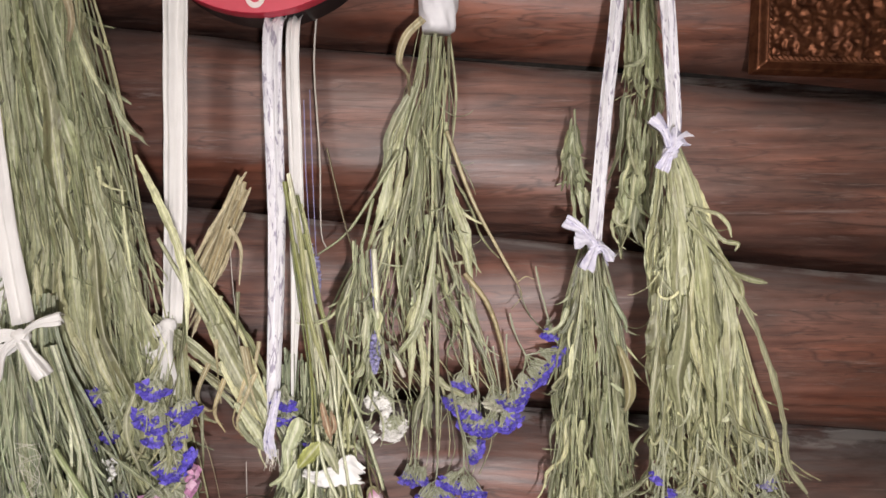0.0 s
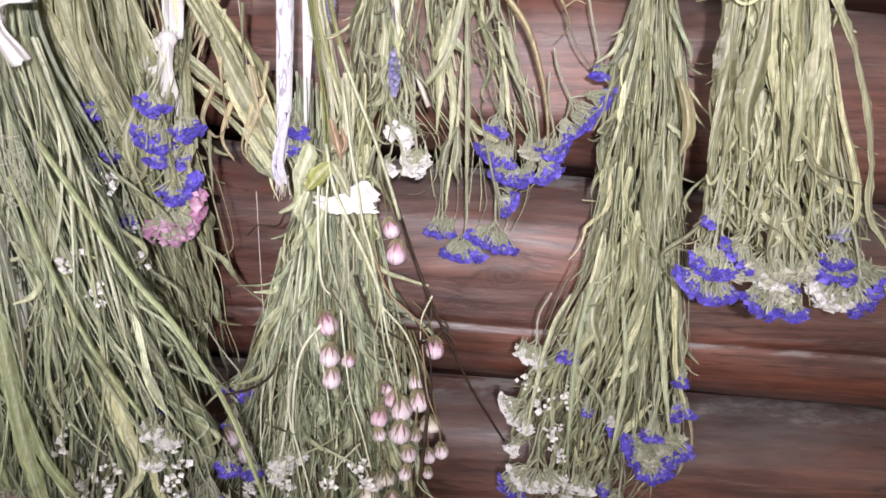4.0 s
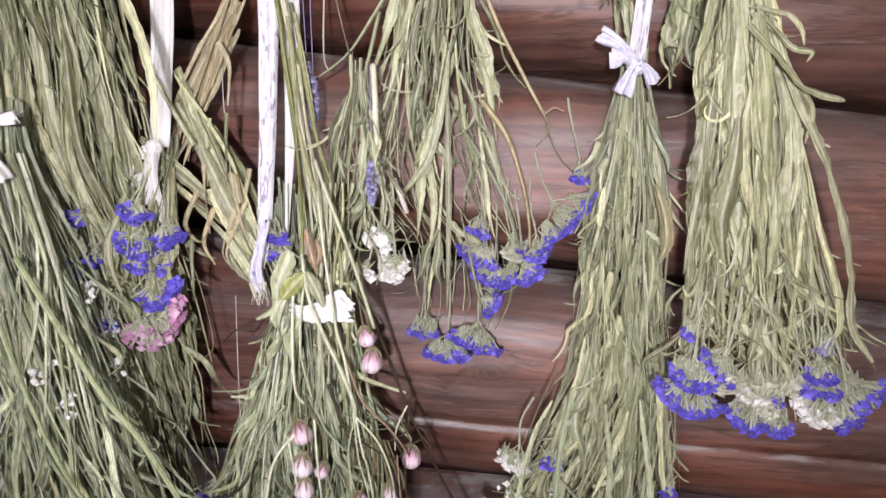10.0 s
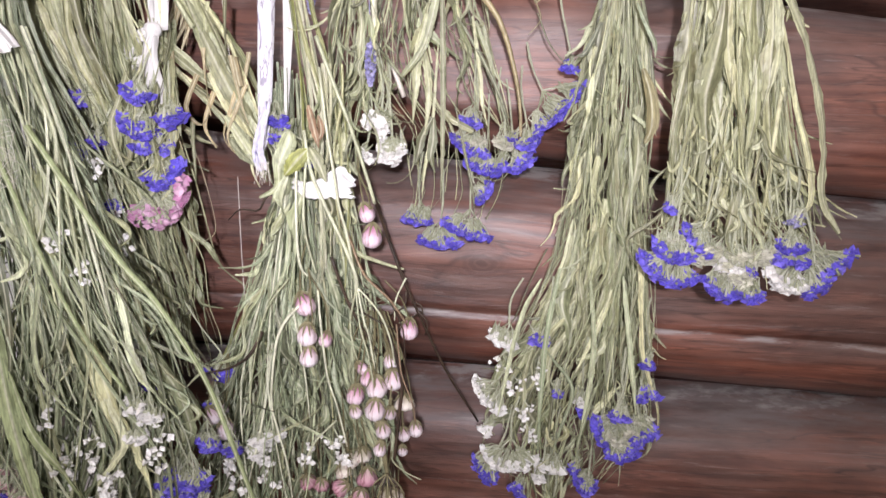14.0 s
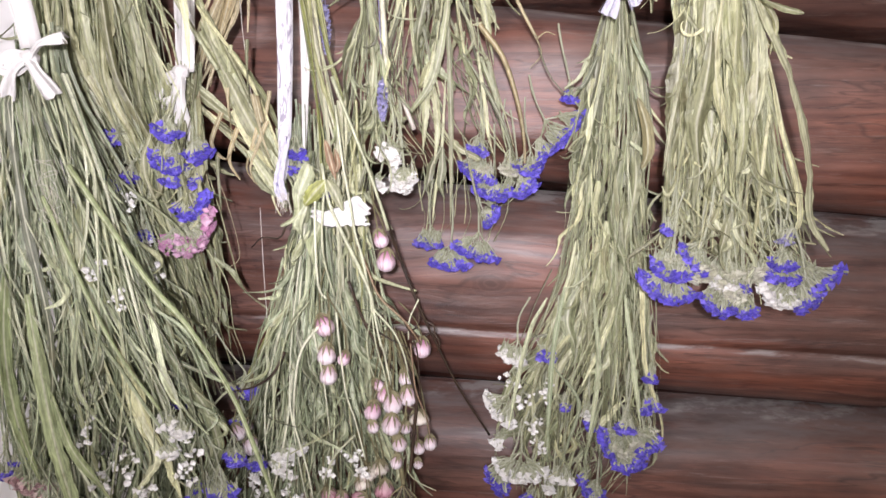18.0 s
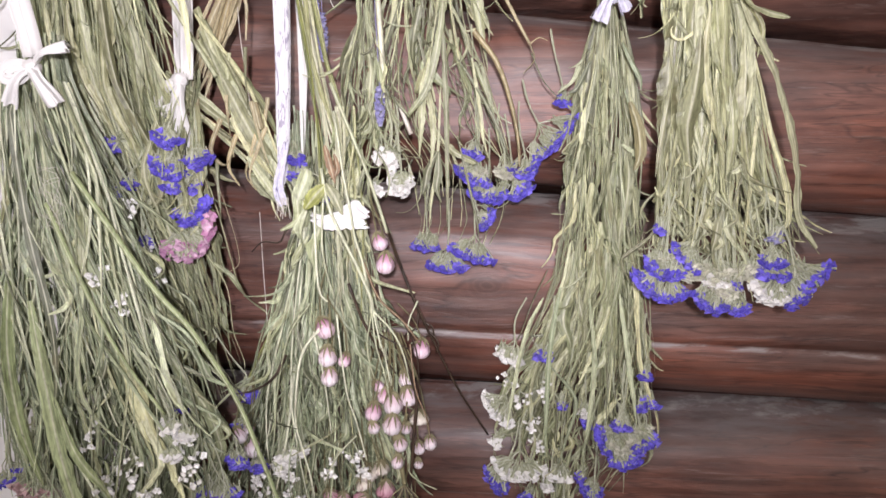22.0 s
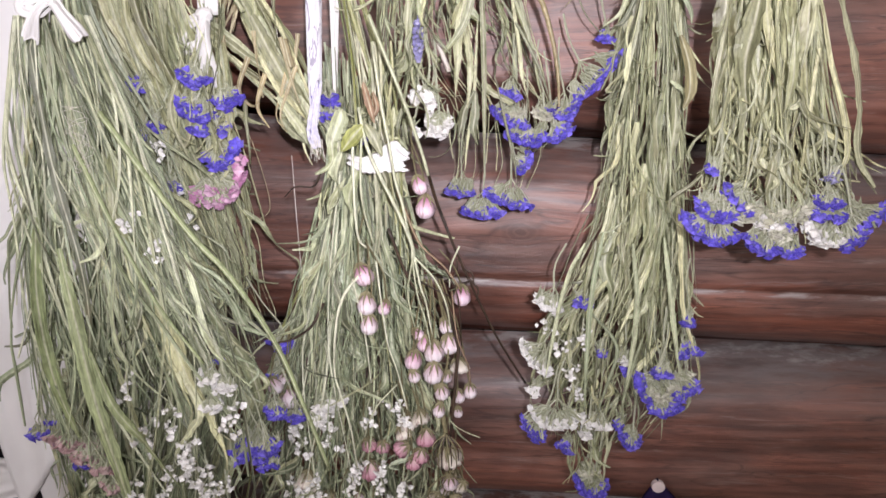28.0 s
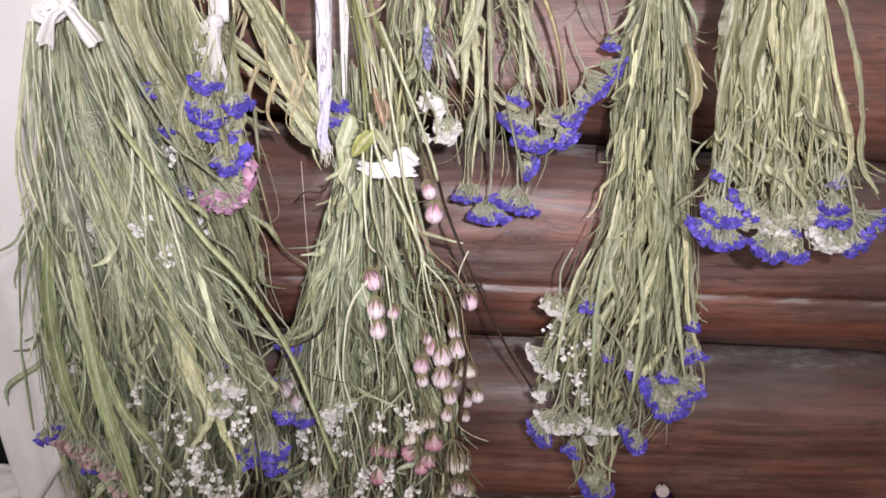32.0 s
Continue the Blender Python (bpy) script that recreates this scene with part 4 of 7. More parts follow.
def log_mesh(k):
    fine = 3 <= k <= 7
    nx, nv = (260, 110 if k == 5 else 44) if fine else (40, 12)
    xs = np.linspace(LEFT + 0.005, RIGHT - 0.005, nx)
    v, f, uv = [], [], []
    for x in xs:
        hi, lo = joint_z(k, x) - 0.006 + 0.0025 * noise.noise(Vector((x * 9, k, 5))), joint_z(k + 1, x) + 0.009 + 0.003 * noise.noise(Vector((x * 7, k, 9)))
        wob = 0.004 * noise.noise(Vector((x * 3.1, k * 7.7, 0)))
        for j in range(nv):
            w = -1 + 2 * j / (nv - 1)
            ww = math.copysign(abs(w) ** 0.75, w)
            z = (hi + lo) / 2 + ww * (hi - lo) / 2
            y = 0.862 - 0.070 * (1 - abs(ww) ** (5.0 if ww > 0 else 4.6)) + wob
            y += 0.0016 * noise.noise(Vector((x * 5, k * 3.3, z * 55))) + 0.0035 * noise.noise(Vector((x * 2.3, k * 9.1, z * 14)))
            if k == 5:
                # a drying split with a small ledge along the log
                zc = split_z(x) + 0.002 * noise.noise(Vector((x * 6, 0, 3)))
                wide = 0.005 + 0.016 * min(1.0, max(0.0, (x - 0.02) / 0.25))
                g = math.exp(-((z - zc) / 0.0045) ** 2)
                slope = min(1.0, max(0.0, (zc - z) / wide))
                y += 0.0035 * g + (0.0012 * (1 - slope) if z < zc else -0.0006)
            v.append((x, y, z))
            uv.append((x, j / (nv - 1)))
    for i in range(nx - 1):
        for j in range(nv - 1):
            a = i * nv + j
            f.append((a, a + nv, a + nv + 1, a + 1))
    # close the back
    b0 = len(v)
    for i in (0, nx - 1):
        for j in (0, nv - 1):
            q = v[i * nv + j]
            v.append((q[0], 0.8795, q[2]))
            uv.append((q[0], j / (nv - 1)))
    top = [i * nv + nv - 1 for i in range(nx)]
    low = [i * nv for i in range(nx)]
    f.append(tuple(top + [b0 + 3, b0 + 1]))
    f.append(tuple(low[::-1] + [b0, b0 + 2]))
    f.append(tuple(list(range(nv)) + [b0 + 1, b0]))
    f.append(tuple([(nx - 1) * nv + j for j in range(nv)][::-1] + [b0 + 2, b0 + 3]))
    return v, f, uv


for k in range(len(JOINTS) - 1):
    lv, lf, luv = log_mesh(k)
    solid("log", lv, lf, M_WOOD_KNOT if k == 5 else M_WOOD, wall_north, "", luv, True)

# ---- hanging bunches ----
GROUP = "bunches hung to dry on the log wall"


def bow(rng, root, at, mat, loops, tails, wide):
    """A tied bow: knot, loops and tails, each cut from the same ribbon."""
    a = np.array(at)
    k = knot(rng, root, at, (wide * 0.55, wide * 0.45, wide * 0.5), mat)
    for dx, dz, size in loops:
        d = np.array([dx, -0.25, dz])
        d = d / np.linalg.norm(d)
        n = np.array([-dz, 0.0, dx])
        p = [a, a + d * size * 0.6 + n * size * 0.28, a + d * size, a + d * size * 0.55 - n * size * 0.25, a]
        strip(rng, curve(p, 20), wide * 0.8, mat, "loop", root, "", 0.0007, 0.10)
    for dx, dy, dz in tails:
        e = a + np.array([dx, dy, dz])
        p = [a, a + (e - a) * 0.45 + np.array([0, -0.006, 0.004]), e]
        strip(rng, curve(p, 22), np.linspace(wide * 0.4, wide * 1.0, 22) * (1 + 0.12 * np.sin(np.linspace(0, 9, 22))), mat, "tail", root, "", 0.0007, 0.34, np.linspace(0, rng.uniform(-0.9, 0.9), 22))
    return k


# bunch with the printed ribbon beside the copper picture
rng = np.random.default_rng(5)
form = Form([(1.699, 0.202, 0.220, 0.645, 0.010), (1.659, 0.200, 0.236, 0.645, 0.021), (1.616, 0.197, 0.250, 0.648, 0.030), (1.573, 0.195, 0.266, 0.650, 0.034), (1.530, 0.195, 0.276, 0.655, 0.036), (1.485, 0.196, 0.283, 0.660, 0.036),
             (1.440, 0.203, 0.290, 0.663, 0.034), (1.395, 0.198, 0.308, 0.668, 0.034), (1.360, 0.193, 0.335, 0.670, 0.034), (1.320, 0.205, 0.345, 0.672, 0.030)])
b5 = thing("dried_flower_bunch", (0.202, 0.615, 1.689), "straw-green statice bunch with violet-blue heads, tied with printed ribbon", "dried flowers", GROUP)
stalks(rng, form, b5, 24, M_STRAW, (0.0010, 0.0026), lift=0.02, ends=(0.08, 0.3), bend=0.003)
straps(rng, form, b5, 44, M_STRAW, (0.0045, 0.0100), (0.14, 0.30), (0.55, 1.0), 1.37, turn=0.8, sway=0.2)
straps(rng, form, b5, 30, M_STRAW, (0.0014, 0.0042), (0.08, 0.20), (0.25, 0.9), 1.35, turn=2.4, sway=0.3)
blades(rng, form, b5, 70, M_STRAW, (0.0008, 0.0034), (0.03, 0.09), (0.10, 0.40), 0.5, 0.006, floor=1.33, splay=0.7)
blades(rng, form, b5, 36, M_STRAW, (0.0006, 0.0026), (0.02, 0.07), (0.15, 0.95), 0.3, 0.010, splay=0.5)
wisps(rng, form, b5, 60, M_STRAW, (0.0005, 0.0012), (0.015, 0.045), (0.12, 0.85))
fibres(rng, form, b5, 60, M_STRAW_FINE)
# arching stems and leaves that stand clear of the bunch
for pts, w0, w1 in (([(0.240, 0.630, 1.625), (0.266, 0.622, 1.563), (0.282, 0.620, 1.530), (0.299, 0.622, 1.488), (0.312, 0.628, 1.445), (0.319, 0.634, 1.402), (0.340, 0.640, 1.372)], 0.0045, 0.0062),
                    ([(0.250, 0.640, 1.600), (0.265, 0.638, 1.560), (0.279, 0.637, 1.517), (0.292, 0.638, 1.473), (0.307, 0.640, 1.434), (0.313, 0.640, 1.398), (0.304, 0.640, 1.384)], 0.0022, 0.0034),
                    ([(0.258, 0.645, 1.560), (0.272, 0.642, 1.517), (0.280, 0.640, 1.473), (0.291, 0.640, 1.433), (0.308, 0.640, 1.390)], 0.0020, 0.0030),
                    ([(0.262, 0.648, 1.545), (0.288, 0.645, 1.490), (0.302, 0.645, 1.440), (0.325, 0.645, 1.392), (0.345, 0.645, 1.365)], 0.0012, 0.0016),
                    ([(0.222, 0.620, 1.625), (0.239, 0.610, 1.602), (0.254, 0.606, 1.582), (0.270, 0.605, 1.574), (0.286, 0.605, 1.570)], 0.0030, 0.0042),
                    ([(0.222, 0.628, 1.640), (0.234, 0.622, 1.636), (0.248, 0.618, 1.631), (0.257, 0.618, 1.621), (0.260, 0.618, 1.610)], 0.0014, 0.0022),
                    ([(0.226, 0.625, 1.634), (0.237, 0.620, 1.624), (0.251, 0.616, 1.608), (0.265, 0.616, 1.605), (0.262, 0.616, 1.598)], 0.0016, 0.0024),
                    ([(0.226, 0.630, 1.630), (0.237, 0.626, 1.614), (0.259, 0.622, 1.584), (0.271, 0.622, 1.563), (0.269, 0.624, 1.540)], 0.0020, 0.0026),
                    ([(0.206, 0.640, 1.560), (0.202, 0.636, 1.529), (0.197, 0.632, 1.498), (0.193, 0.632, 1.466), (0.190, 0.632, 1.437)], 0.0016, 0.0028),
                    ([(0.212, 0.638, 1.500), (0.207, 0.634, 1.471), (0.203, 0.632, 1.446), (0.200, 0.632, 1.428), (0.194, 0.632, 1.420), (0.190, 0.632, 1.428)], 0.0012, 0.0020)):
    k = np.linspace(0, 1, 30)
    one_strap(rng, b5, pts, (w0 + (w1 - w0) * np.sin(np.pi * k)) * np.sqrt(np.maximum(0.06, 1 - k ** 5)), M_STRAW, twist=rng.uniform(-0.4, 0.4) + 0.5 * np.sin(k * rng.uniform(3, 7)))
combs(rng, b5, [
    ("b", (0.177, 1.346), (0.183, 1.335), (0.196, 1.326), (0.211, 1.324), (0.225, 1.329)), ("b", (0.192, 1.347), (0.207, 1.344), (0.221, 1.349)), ("b", (0.210, 1.375), (0.215, 1.362), (0.224, 1.355), (0.231, 1.351)),
    ("b", (0.233, 1.329), (0.241, 1.316), (0.256, 1.312)), ("b", (0.255, 1.317), (0.270, 1.312), (0.283, 1.316)), ("b", (0.194, 1.388), (0.200, 1.386)),
    ("l", (0.295, 1.380), (0.305, 1.379)), ("b", (0.286, 1.350), (0.297, 1.345), (0.314, 1.345)), ("b", (0.288, 1.357), (0.309, 1.358)),
    ("w", (0.284, 1.340), (0.292, 1.327), (0.301, 1.322), (0.312, 1.327)), ("b", (0.314, 1.318), (0.326, 1.325), (0.339, 1.341), (0.352, 1.357)), ("w", (0.242, 1.339), (0.258, 1.338)),
    ("b", (0.262, 1.334), (0.273, 1.333)), ("b", (0.186, 1.361), (0.193, 1.352))], 0.635)
heads(rng, b5, [("c", 0.252, 0.640, 1.349, 0.026), ("c", 0.283, 0.640, 1.352, 0.024), ("c", 0.232, 0.640, 1.352, 0.022), ("c", 0.262, 0.638, 1.336, 0.020), ("c", 0.322, 0.650, 1.352, 0.022), ("c", 0.204, 0.645, 1.360, 0.018)], 0.055, (form, M_STRAW, 7))
r5 = strip(rng, curve([(0.203, 0.64, 1.95), (0.206, 0.63, 1.825), (0.209, 0.622, 1.722), (0.204, 0.618, 1.688)], 26), 0.0125, M_LACE, "ribbon", b5, "white ribbon with faded lilac print", pleat=0.16)
bow(rng, b5, (0.203, 0.612, 1.686), M_FRAY, [], [(-0.018, -0.004, 0.030), (0.000, -0.004, 0.020), (-0.010, -0.004, -0.016), (0.014, -0.002, 0.012)], 0.013)
# slender bunch with white and violet heads
rng = np.random.default_rng(4)
form = Form([(1.606, 0.147, 0.167, 0.730, 0.010), (1.546, 0.132, 0.181, 0.730, 0.021), (1.490, 0.123, 0.191, 0.730, 0.030), (1.442, 0.117, 0.192, 0.730, 0.034), (1.384, 0.116, 0.195, 0.730, 0.034),
             (1.323, 0.110, 0.203, 0.730, 0.038), (1.260, 0.091, 0.209, 0.730, 0.038), (1.194, 0.064, 0.212, 0.730, 0.038), (1.126, 0.053, 0.213, 0.730, 0.034), (1.077, 0.062, 0.171, 0.730, 0.025)])
b4 = thing("dried_flower_bunch", (0.152, 0.70, 1.601), "slender grey-green statice bunch with white and violet-blue heads", "dried flowers", GROUP)
stalks(rng, form, b4, 40, M_OLIVE, (0.0006, 0.0019), lift=0.03, ends=(0.0, 0.35), cross=1.2, bend=0.003)
straps(rng, form, b4, 60, M_OLIVE, (0.0026, 0.0075), (0.06, 0.17), (0.20, 1.0), 1.10, turn=1.5, sway=0.20, spread=0.8)
straps(rng, form, b4, 36, M_STRAW, (0.0012, 0.0050), (0.06, 0.18), (0.30, 1.0), 1.15, turn=1.6, sway=0.22, spread=0.8)
stalks(rng, form, b4, 9, M_PALE, (0.0006, 0.0016), lift=0.0, ends=(0.1, 0.5), flat=0.8, cross=1.4, bend=0.002)
blades(rng, form, b4, 45, M_STRAW, (0.0012, 0.0044), (0.10, 0.24), (0.10, 0.6), 0.35, 0.012, floor=1.10, splay=0.12)
blades(rng, form, b4, 90, M_OLIVE, (0.0005, 0.0024), (0.02, 0.06), (0.02, 0.95), 0.3, 0.010, splay=0.6)
wisps(rng, form, b4, 50, M_OLIVE)
fibres(rng, form, b4, 110, M_OLIVE_FINE)
combs(rng, b4, [
    ("w", (0.049, 1.247), (0.062, 1.237), (0.075, 1.236)), ("w", (0.036, 1.197), (0.045, 1.179), (0.065, 1.162)), ("w", (0.044, 1.145), (0.052, 1.139)),
    ("w", (0.046, 1.120), (0.062, 1.105), (0.086, 1.107), (0.100, 1.115)), ("w", (0.105, 1.108), (0.130, 1.104)), ("w", (0.100, 1.096), (0.109, 1.092)),
    ("b", (0.038, 1.110), (0.048, 1.095), (0.060, 1.088)), ("b", (0.144, 1.095), (0.152, 1.083), (0.164, 1.089)), ("b", (0.156, 1.165), (0.161, 1.148), (0.171, 1.134)),
    ("b", (0.171, 1.125), (0.187, 1.123), (0.202, 1.133)), ("b", (0.195, 1.141), (0.209, 1.145), (0.220, 1.155)), ("b", (0.174, 1.168), (0.192, 1.165)),
    ("b", (0.098, 1.043), (0.107, 1.025), (0.122, 1.022), (0.131, 1.034)), ("b", (0.090, 1.243), (0.105, 1.239)), ("b", (0.197, 1.226), (0.209, 1.223)),
    ("b", (0.199, 1.188), (0.216, 1.194)), ("b", (0.076, 1.080), (0.090, 1.075)), ("b", (0.114, 1.190), (0.123, 1.187)),
    ("b", (0.144, 1.168), (0.150, 1.165)), ("b", (0.136, 1.107), (0.143, 1.104)), ("w", (0.139, 1.180), (0.145, 1.179))], 0.695, 0.024)
heads(rng, b4, [("c", 0.185, 0.700, 1.150, 0.026), ("c", 0.168, 0.700, 1.152, 0.018), ("c", 0.112, 0.702, 1.048, 0.018), ("c", 0.205, 0.700, 1.165, 0.014)], 0.06, feed=(form, M_OLIVE, 4))
for pts, w in (([(0.165, 0.690, 1.562), (0.175, 0.690, 1.543), (0.183, 0.690, 1.528), (0.185, 0.690, 1.515)], 0.0024),
               ([(0.135, 0.690, 1.545), (0.128, 0.690, 1.528), (0.122, 0.690, 1.518), (0.114, 0.690, 1.515)], 0.0024),
               ([(0.169, 0.690, 1.465), (0.182, 0.690, 1.455), (0.184, 0.690, 1.445), (0.183, 0.690, 1.436)], 0.0028),
               ([(0.169, 0.690, 1.518), (0.181, 0.690, 1.482), (0.185, 0.690, 1.465), (0.192, 0.690, 1.446)], 0.0018),
               ([(0.095, 0.680, 1.310), (0.079, 0.680, 1.274), (0.069, 0.680, 1.225), (0.059, 0.680, 1.161)], 0.0027),
               ([(0.141, 0.680, 1.310), (0.148, 0.680, 1.250), (0.147, 0.680, 1.201), (0.142, 0.680, 1.157)], 0.0028),
               ([(0.171, 0.680, 1.316), (0.180, 0.680, 1.263), (0.188, 0.680, 1.214), (0.195, 0.680, 1.174)], 0.0026),
               ([(0.112, 0.680, 1.321), (0.103, 0.680, 1.256), (0.101, 0.680, 1.188), (0.101, 0.680, 1.130)], 0.0024),
               ([(0.104, 0.680, 1.238), (0.131, 0.680, 1.201), (0.122, 0.680, 1.156), (0.114, 0.680, 1.124)], 0.0018),
               ([(0.157, 0.680, 1.214), (0.147, 0.680, 1.176), (0.140, 0.680, 1.137), (0.144, 0.680, 1.111)], 0.0016),
               ([(0.149, 0.685, 1.161), (0.157, 0.685, 1.135), (0.158, 0.685, 1.119), (0.156, 0.685, 1.102)], 0.0010)):
    k = np.linspace(0, 1, 30)
    one_strap(rng, b4, pts, w * (0.35 + 0.75 * np.sin(np.pi * k ** 0.8)) * np.sqrt(np.maximum(0.03, 1 - k ** 6)), M_SAGE, twist=rng.uniform(-0.3, 0.3) + 0.3 * np.sin(k * rng.uniform(3, 6)))
racemes(rng, b4, [(0.085, 0.690, 1.160, 0.022, 4), (0.100, 0.690, 1.205, 0.022, 4), (0.075, 0.690, 1.185, 0.022, 4), (0.098, 0.690, 1.135, 0.022, 4), (0.062, 0.692, 1.215, 0.020, 4)])
tail = Form([(1.14, 0.085, 0.150, 0.715, 0.016), (1.08, 0.092, 0.140, 0.708, 0.014), (1.01, 0.100, 0.130, 0.702, 0.010)])
blades(rng, tail, b4, 34, M_OLIVE, (0.0008, 0.0028), (0.02, 0.06), (0.25, 1.0), 0.4, 0.008, floor=1.02, splay=0.5)
blades(rng, tail, b4, 14, M_STRAW, (0.0006, 0.0018), (0.05, 0.10), (0.5, 1.0), 0.3, 0.006, floor=1.02, splay=0.2)
strip(rng, curve([(0.183, 0.72, 1.95), (0.179, 0.705, 1.854), (0.165, 0.695, 1.739), (0.152, 0.690, 1.605)], 28), 0.0135, M_LACE, "ribbon", b4, "white ribbon with lilac print", pleat=0.15)
bow(rng, b4, (0.152, 0.680, 1.602), M_FRAY, [], [(-0.032, -0.004, 0.026), (-0.022, -0.004, 0.008), (0.014, -0.004, -0.014), (-0.012, -0.002, -0.022)], 0.014)
rod([(0.10, 0.70, 1.335), (0.085, 0.70, 1.30), (0.075, 0.70, 1.27), (0.066, 0.70, 1.25)], 0.0007, 0.0006, M_OLIVE, b4, "stem")
vs, fs, uv = sweep(curve([(0.125, 0.69, 1.54), (0.118, 0.685, 1.525), (0.105, 0.69, 1.515)], 8) - np.array(b4.location), np.linspace(0.0026, 0.0008, 8), 0.0007, None, 4, 0.3)
solid("leaf", vs, fs, M_OLIVE, b4, "", uv)
vs, fs, uv = sweep(curve([(0.172, 0.676, 1.505), (0.181, 0.674, 1.480), (0.184, 0.676, 1.455), (0.179, 0.676, 1.440)], 10) - np.array(b4.location), np.array([0.002, 0.004, 0.0055, 0.006, 0.006, 0.0065, 0.006, 0.004, 0.003, 0.001]), 0.0007, 0.3, 4, 0.4)
solid("leaf", vs, fs, M_BROWNED, b4, "browned broad leaf", uv)

# loose leafy sprigs that hang between the two printed ribbons
rng = np.random.default_rng(42)
form = Form([(1.905, 0.205, 0.232, 0.740, 0.012), (1.867, 0.197, 0.234, 0.735, 0.015), (1.775, 0.193, 0.237, 0.730, 0.020), (1.684, 0.184, 0.227, 0.725, 0.020), (1.624, 0.176, 0.217, 0.720, 0.020), (1.595, 0.181, 0.211, 0.720, 0.020)])
b4b = thing("leafy_sprig_bunch", (0.218, 0.74, 1.93), "small bunch of drooping green leafy sprigs hung behind ribbons", "dried herbs", GROUP)
stalks(rng, form, b4b, 12, M_OLIVE, (0.0012, 0.0028), lift=0.05, ends=(0.0, 0.5))
blades(rng, form, b4b, 60, M_OLIVE, (0.0018, 0.0042), (0.04, 0.12), (0.2, 1.0), 0.4, 0.012)
knot(rng, b4b, (0.218, 0.725, 1.885), (0.030, 0.018, 0.022), M_IRON, "hook")
sprig = thing("leafy_sprig", (0.150, 0.735, 1.62), "small upright dry leafy sprig against the logs", "dried herbs")
form = Form([(1.745, 0.136, 0.142, 0.735, 0.004), (1.70, 0.128, 0.148, 0.735, 0.008), (1.64, 0.134, 0.158, 0.735, 0.008), (1.60, 0.142, 0.16, 0.735, 0.008)])
stalks(rng, form, sprig, 4, M_OLIVE, (0.0008, 0.0016), lift=0.005, ends=(0.0, 0.05))
blades(rng, form, sprig, 22, M_OLIVE, (0.0016, 0.0034), (0.03, 0.06), (0.45, 1.0), 0.4, 0.008)

# middle bunch with violet heads
rng = np.random.default_rng(3)
form = Form([(1.845, -0.022, 0.007, 0.740, 0.016), (1.781, -0.033, 0.009, 0.740, 0.020), (1.719, -0.054, 0.012, 0.740, 0.027), (1.659, -0.060, 0.016, 0.740, 0.032), (1.598, -0.072, 0.020, 0.745, 0.032),
             (1.535, -0.085, 0.028, 0.750, 0.032), (1.480, -0.078, 0.043, 0.750, 0.032), (1.443, -0.047, 0.061, 0.755, 0.027), (1.381, -0.038, 0.047, 0.755, 0.018), (1.354, -0.042, 0.034, 0.755, 0.018)])
b3 = thing("dried_flower_bunch", (-0.006, 0.72, 1.835), "green statice bunch with violet-blue heads, wrapped in lilac lace", "dried flowers", GROUP)
stalks(rng, form, b3, 18, M_OLIVE, (0.0009, 0.0030), lift=0.05, ends=(0.15, 0.50), cross=1.1, bend=0.003)
stalks(rng, form, b3, 10, M_STRAW, (0.0010, 0.0030), lift=0.05, ends=(0.0, 0.4), cross=1.1, bend=0.003)
straps(rng, form, b3, 24, M_OLIVE, (0.0018, 0.0062), (0.09, 0.22), (0.42, 0.97), 1.47, spread=0.9, turn=2.0, sway=0.25)
blades(rng, form, b3, 16, M_STRAW, (0.0010, 0.0036), (0.04, 0.11), (0.22, 0.75), 0.6, 0.016, floor=1.44, splay=0.55)
wisps(rng, form, b3, 50, M_OLIVE, zone=(0.15, 0.85))
fibres(rng, form, b3, 36, M_OLIVE_FINE)
combs(rng, b3, [
    ("b", (0.002, 1.438), (0.017, 1.424), (0.039, 1.420)), ("b", (0.044, 1.410), (0.069, 1.409), (0.083, 1.419)), ("b", (0.017, 1.414), (0.032, 1.406), (0.048, 1.403)),
    ("b", (0.041, 1.394), (0.038, 1.381), (0.029, 1.373)), ("b", (-0.045, 1.355), (-0.032, 1.350), (-0.017, 1.352)), ("b", (-0.030, 1.333), (-0.009, 1.327), (0.013, 1.329)),
    ("b", (-0.004, 1.353), (0.016, 1.341), (0.042, 1.336)), ("b", (0.011, 1.457), (0.028, 1.450)), ("b", (0.058, 1.438), (0.077, 1.430), (0.084, 1.436)),
    ("b", (0.129, 1.495), (0.118, 1.477), (0.106, 1.461), (0.090, 1.449), (0.083, 1.431)), ("b", (0.108, 1.506), (0.119, 1.506))], 0.735)
heads(rng, b3, [("c", 0.055, 0.735, 1.437, 0.018), ("c", 0.025, 0.735, 1.436, 0.016)], 0.05, (form, M_OLIVE, 2))
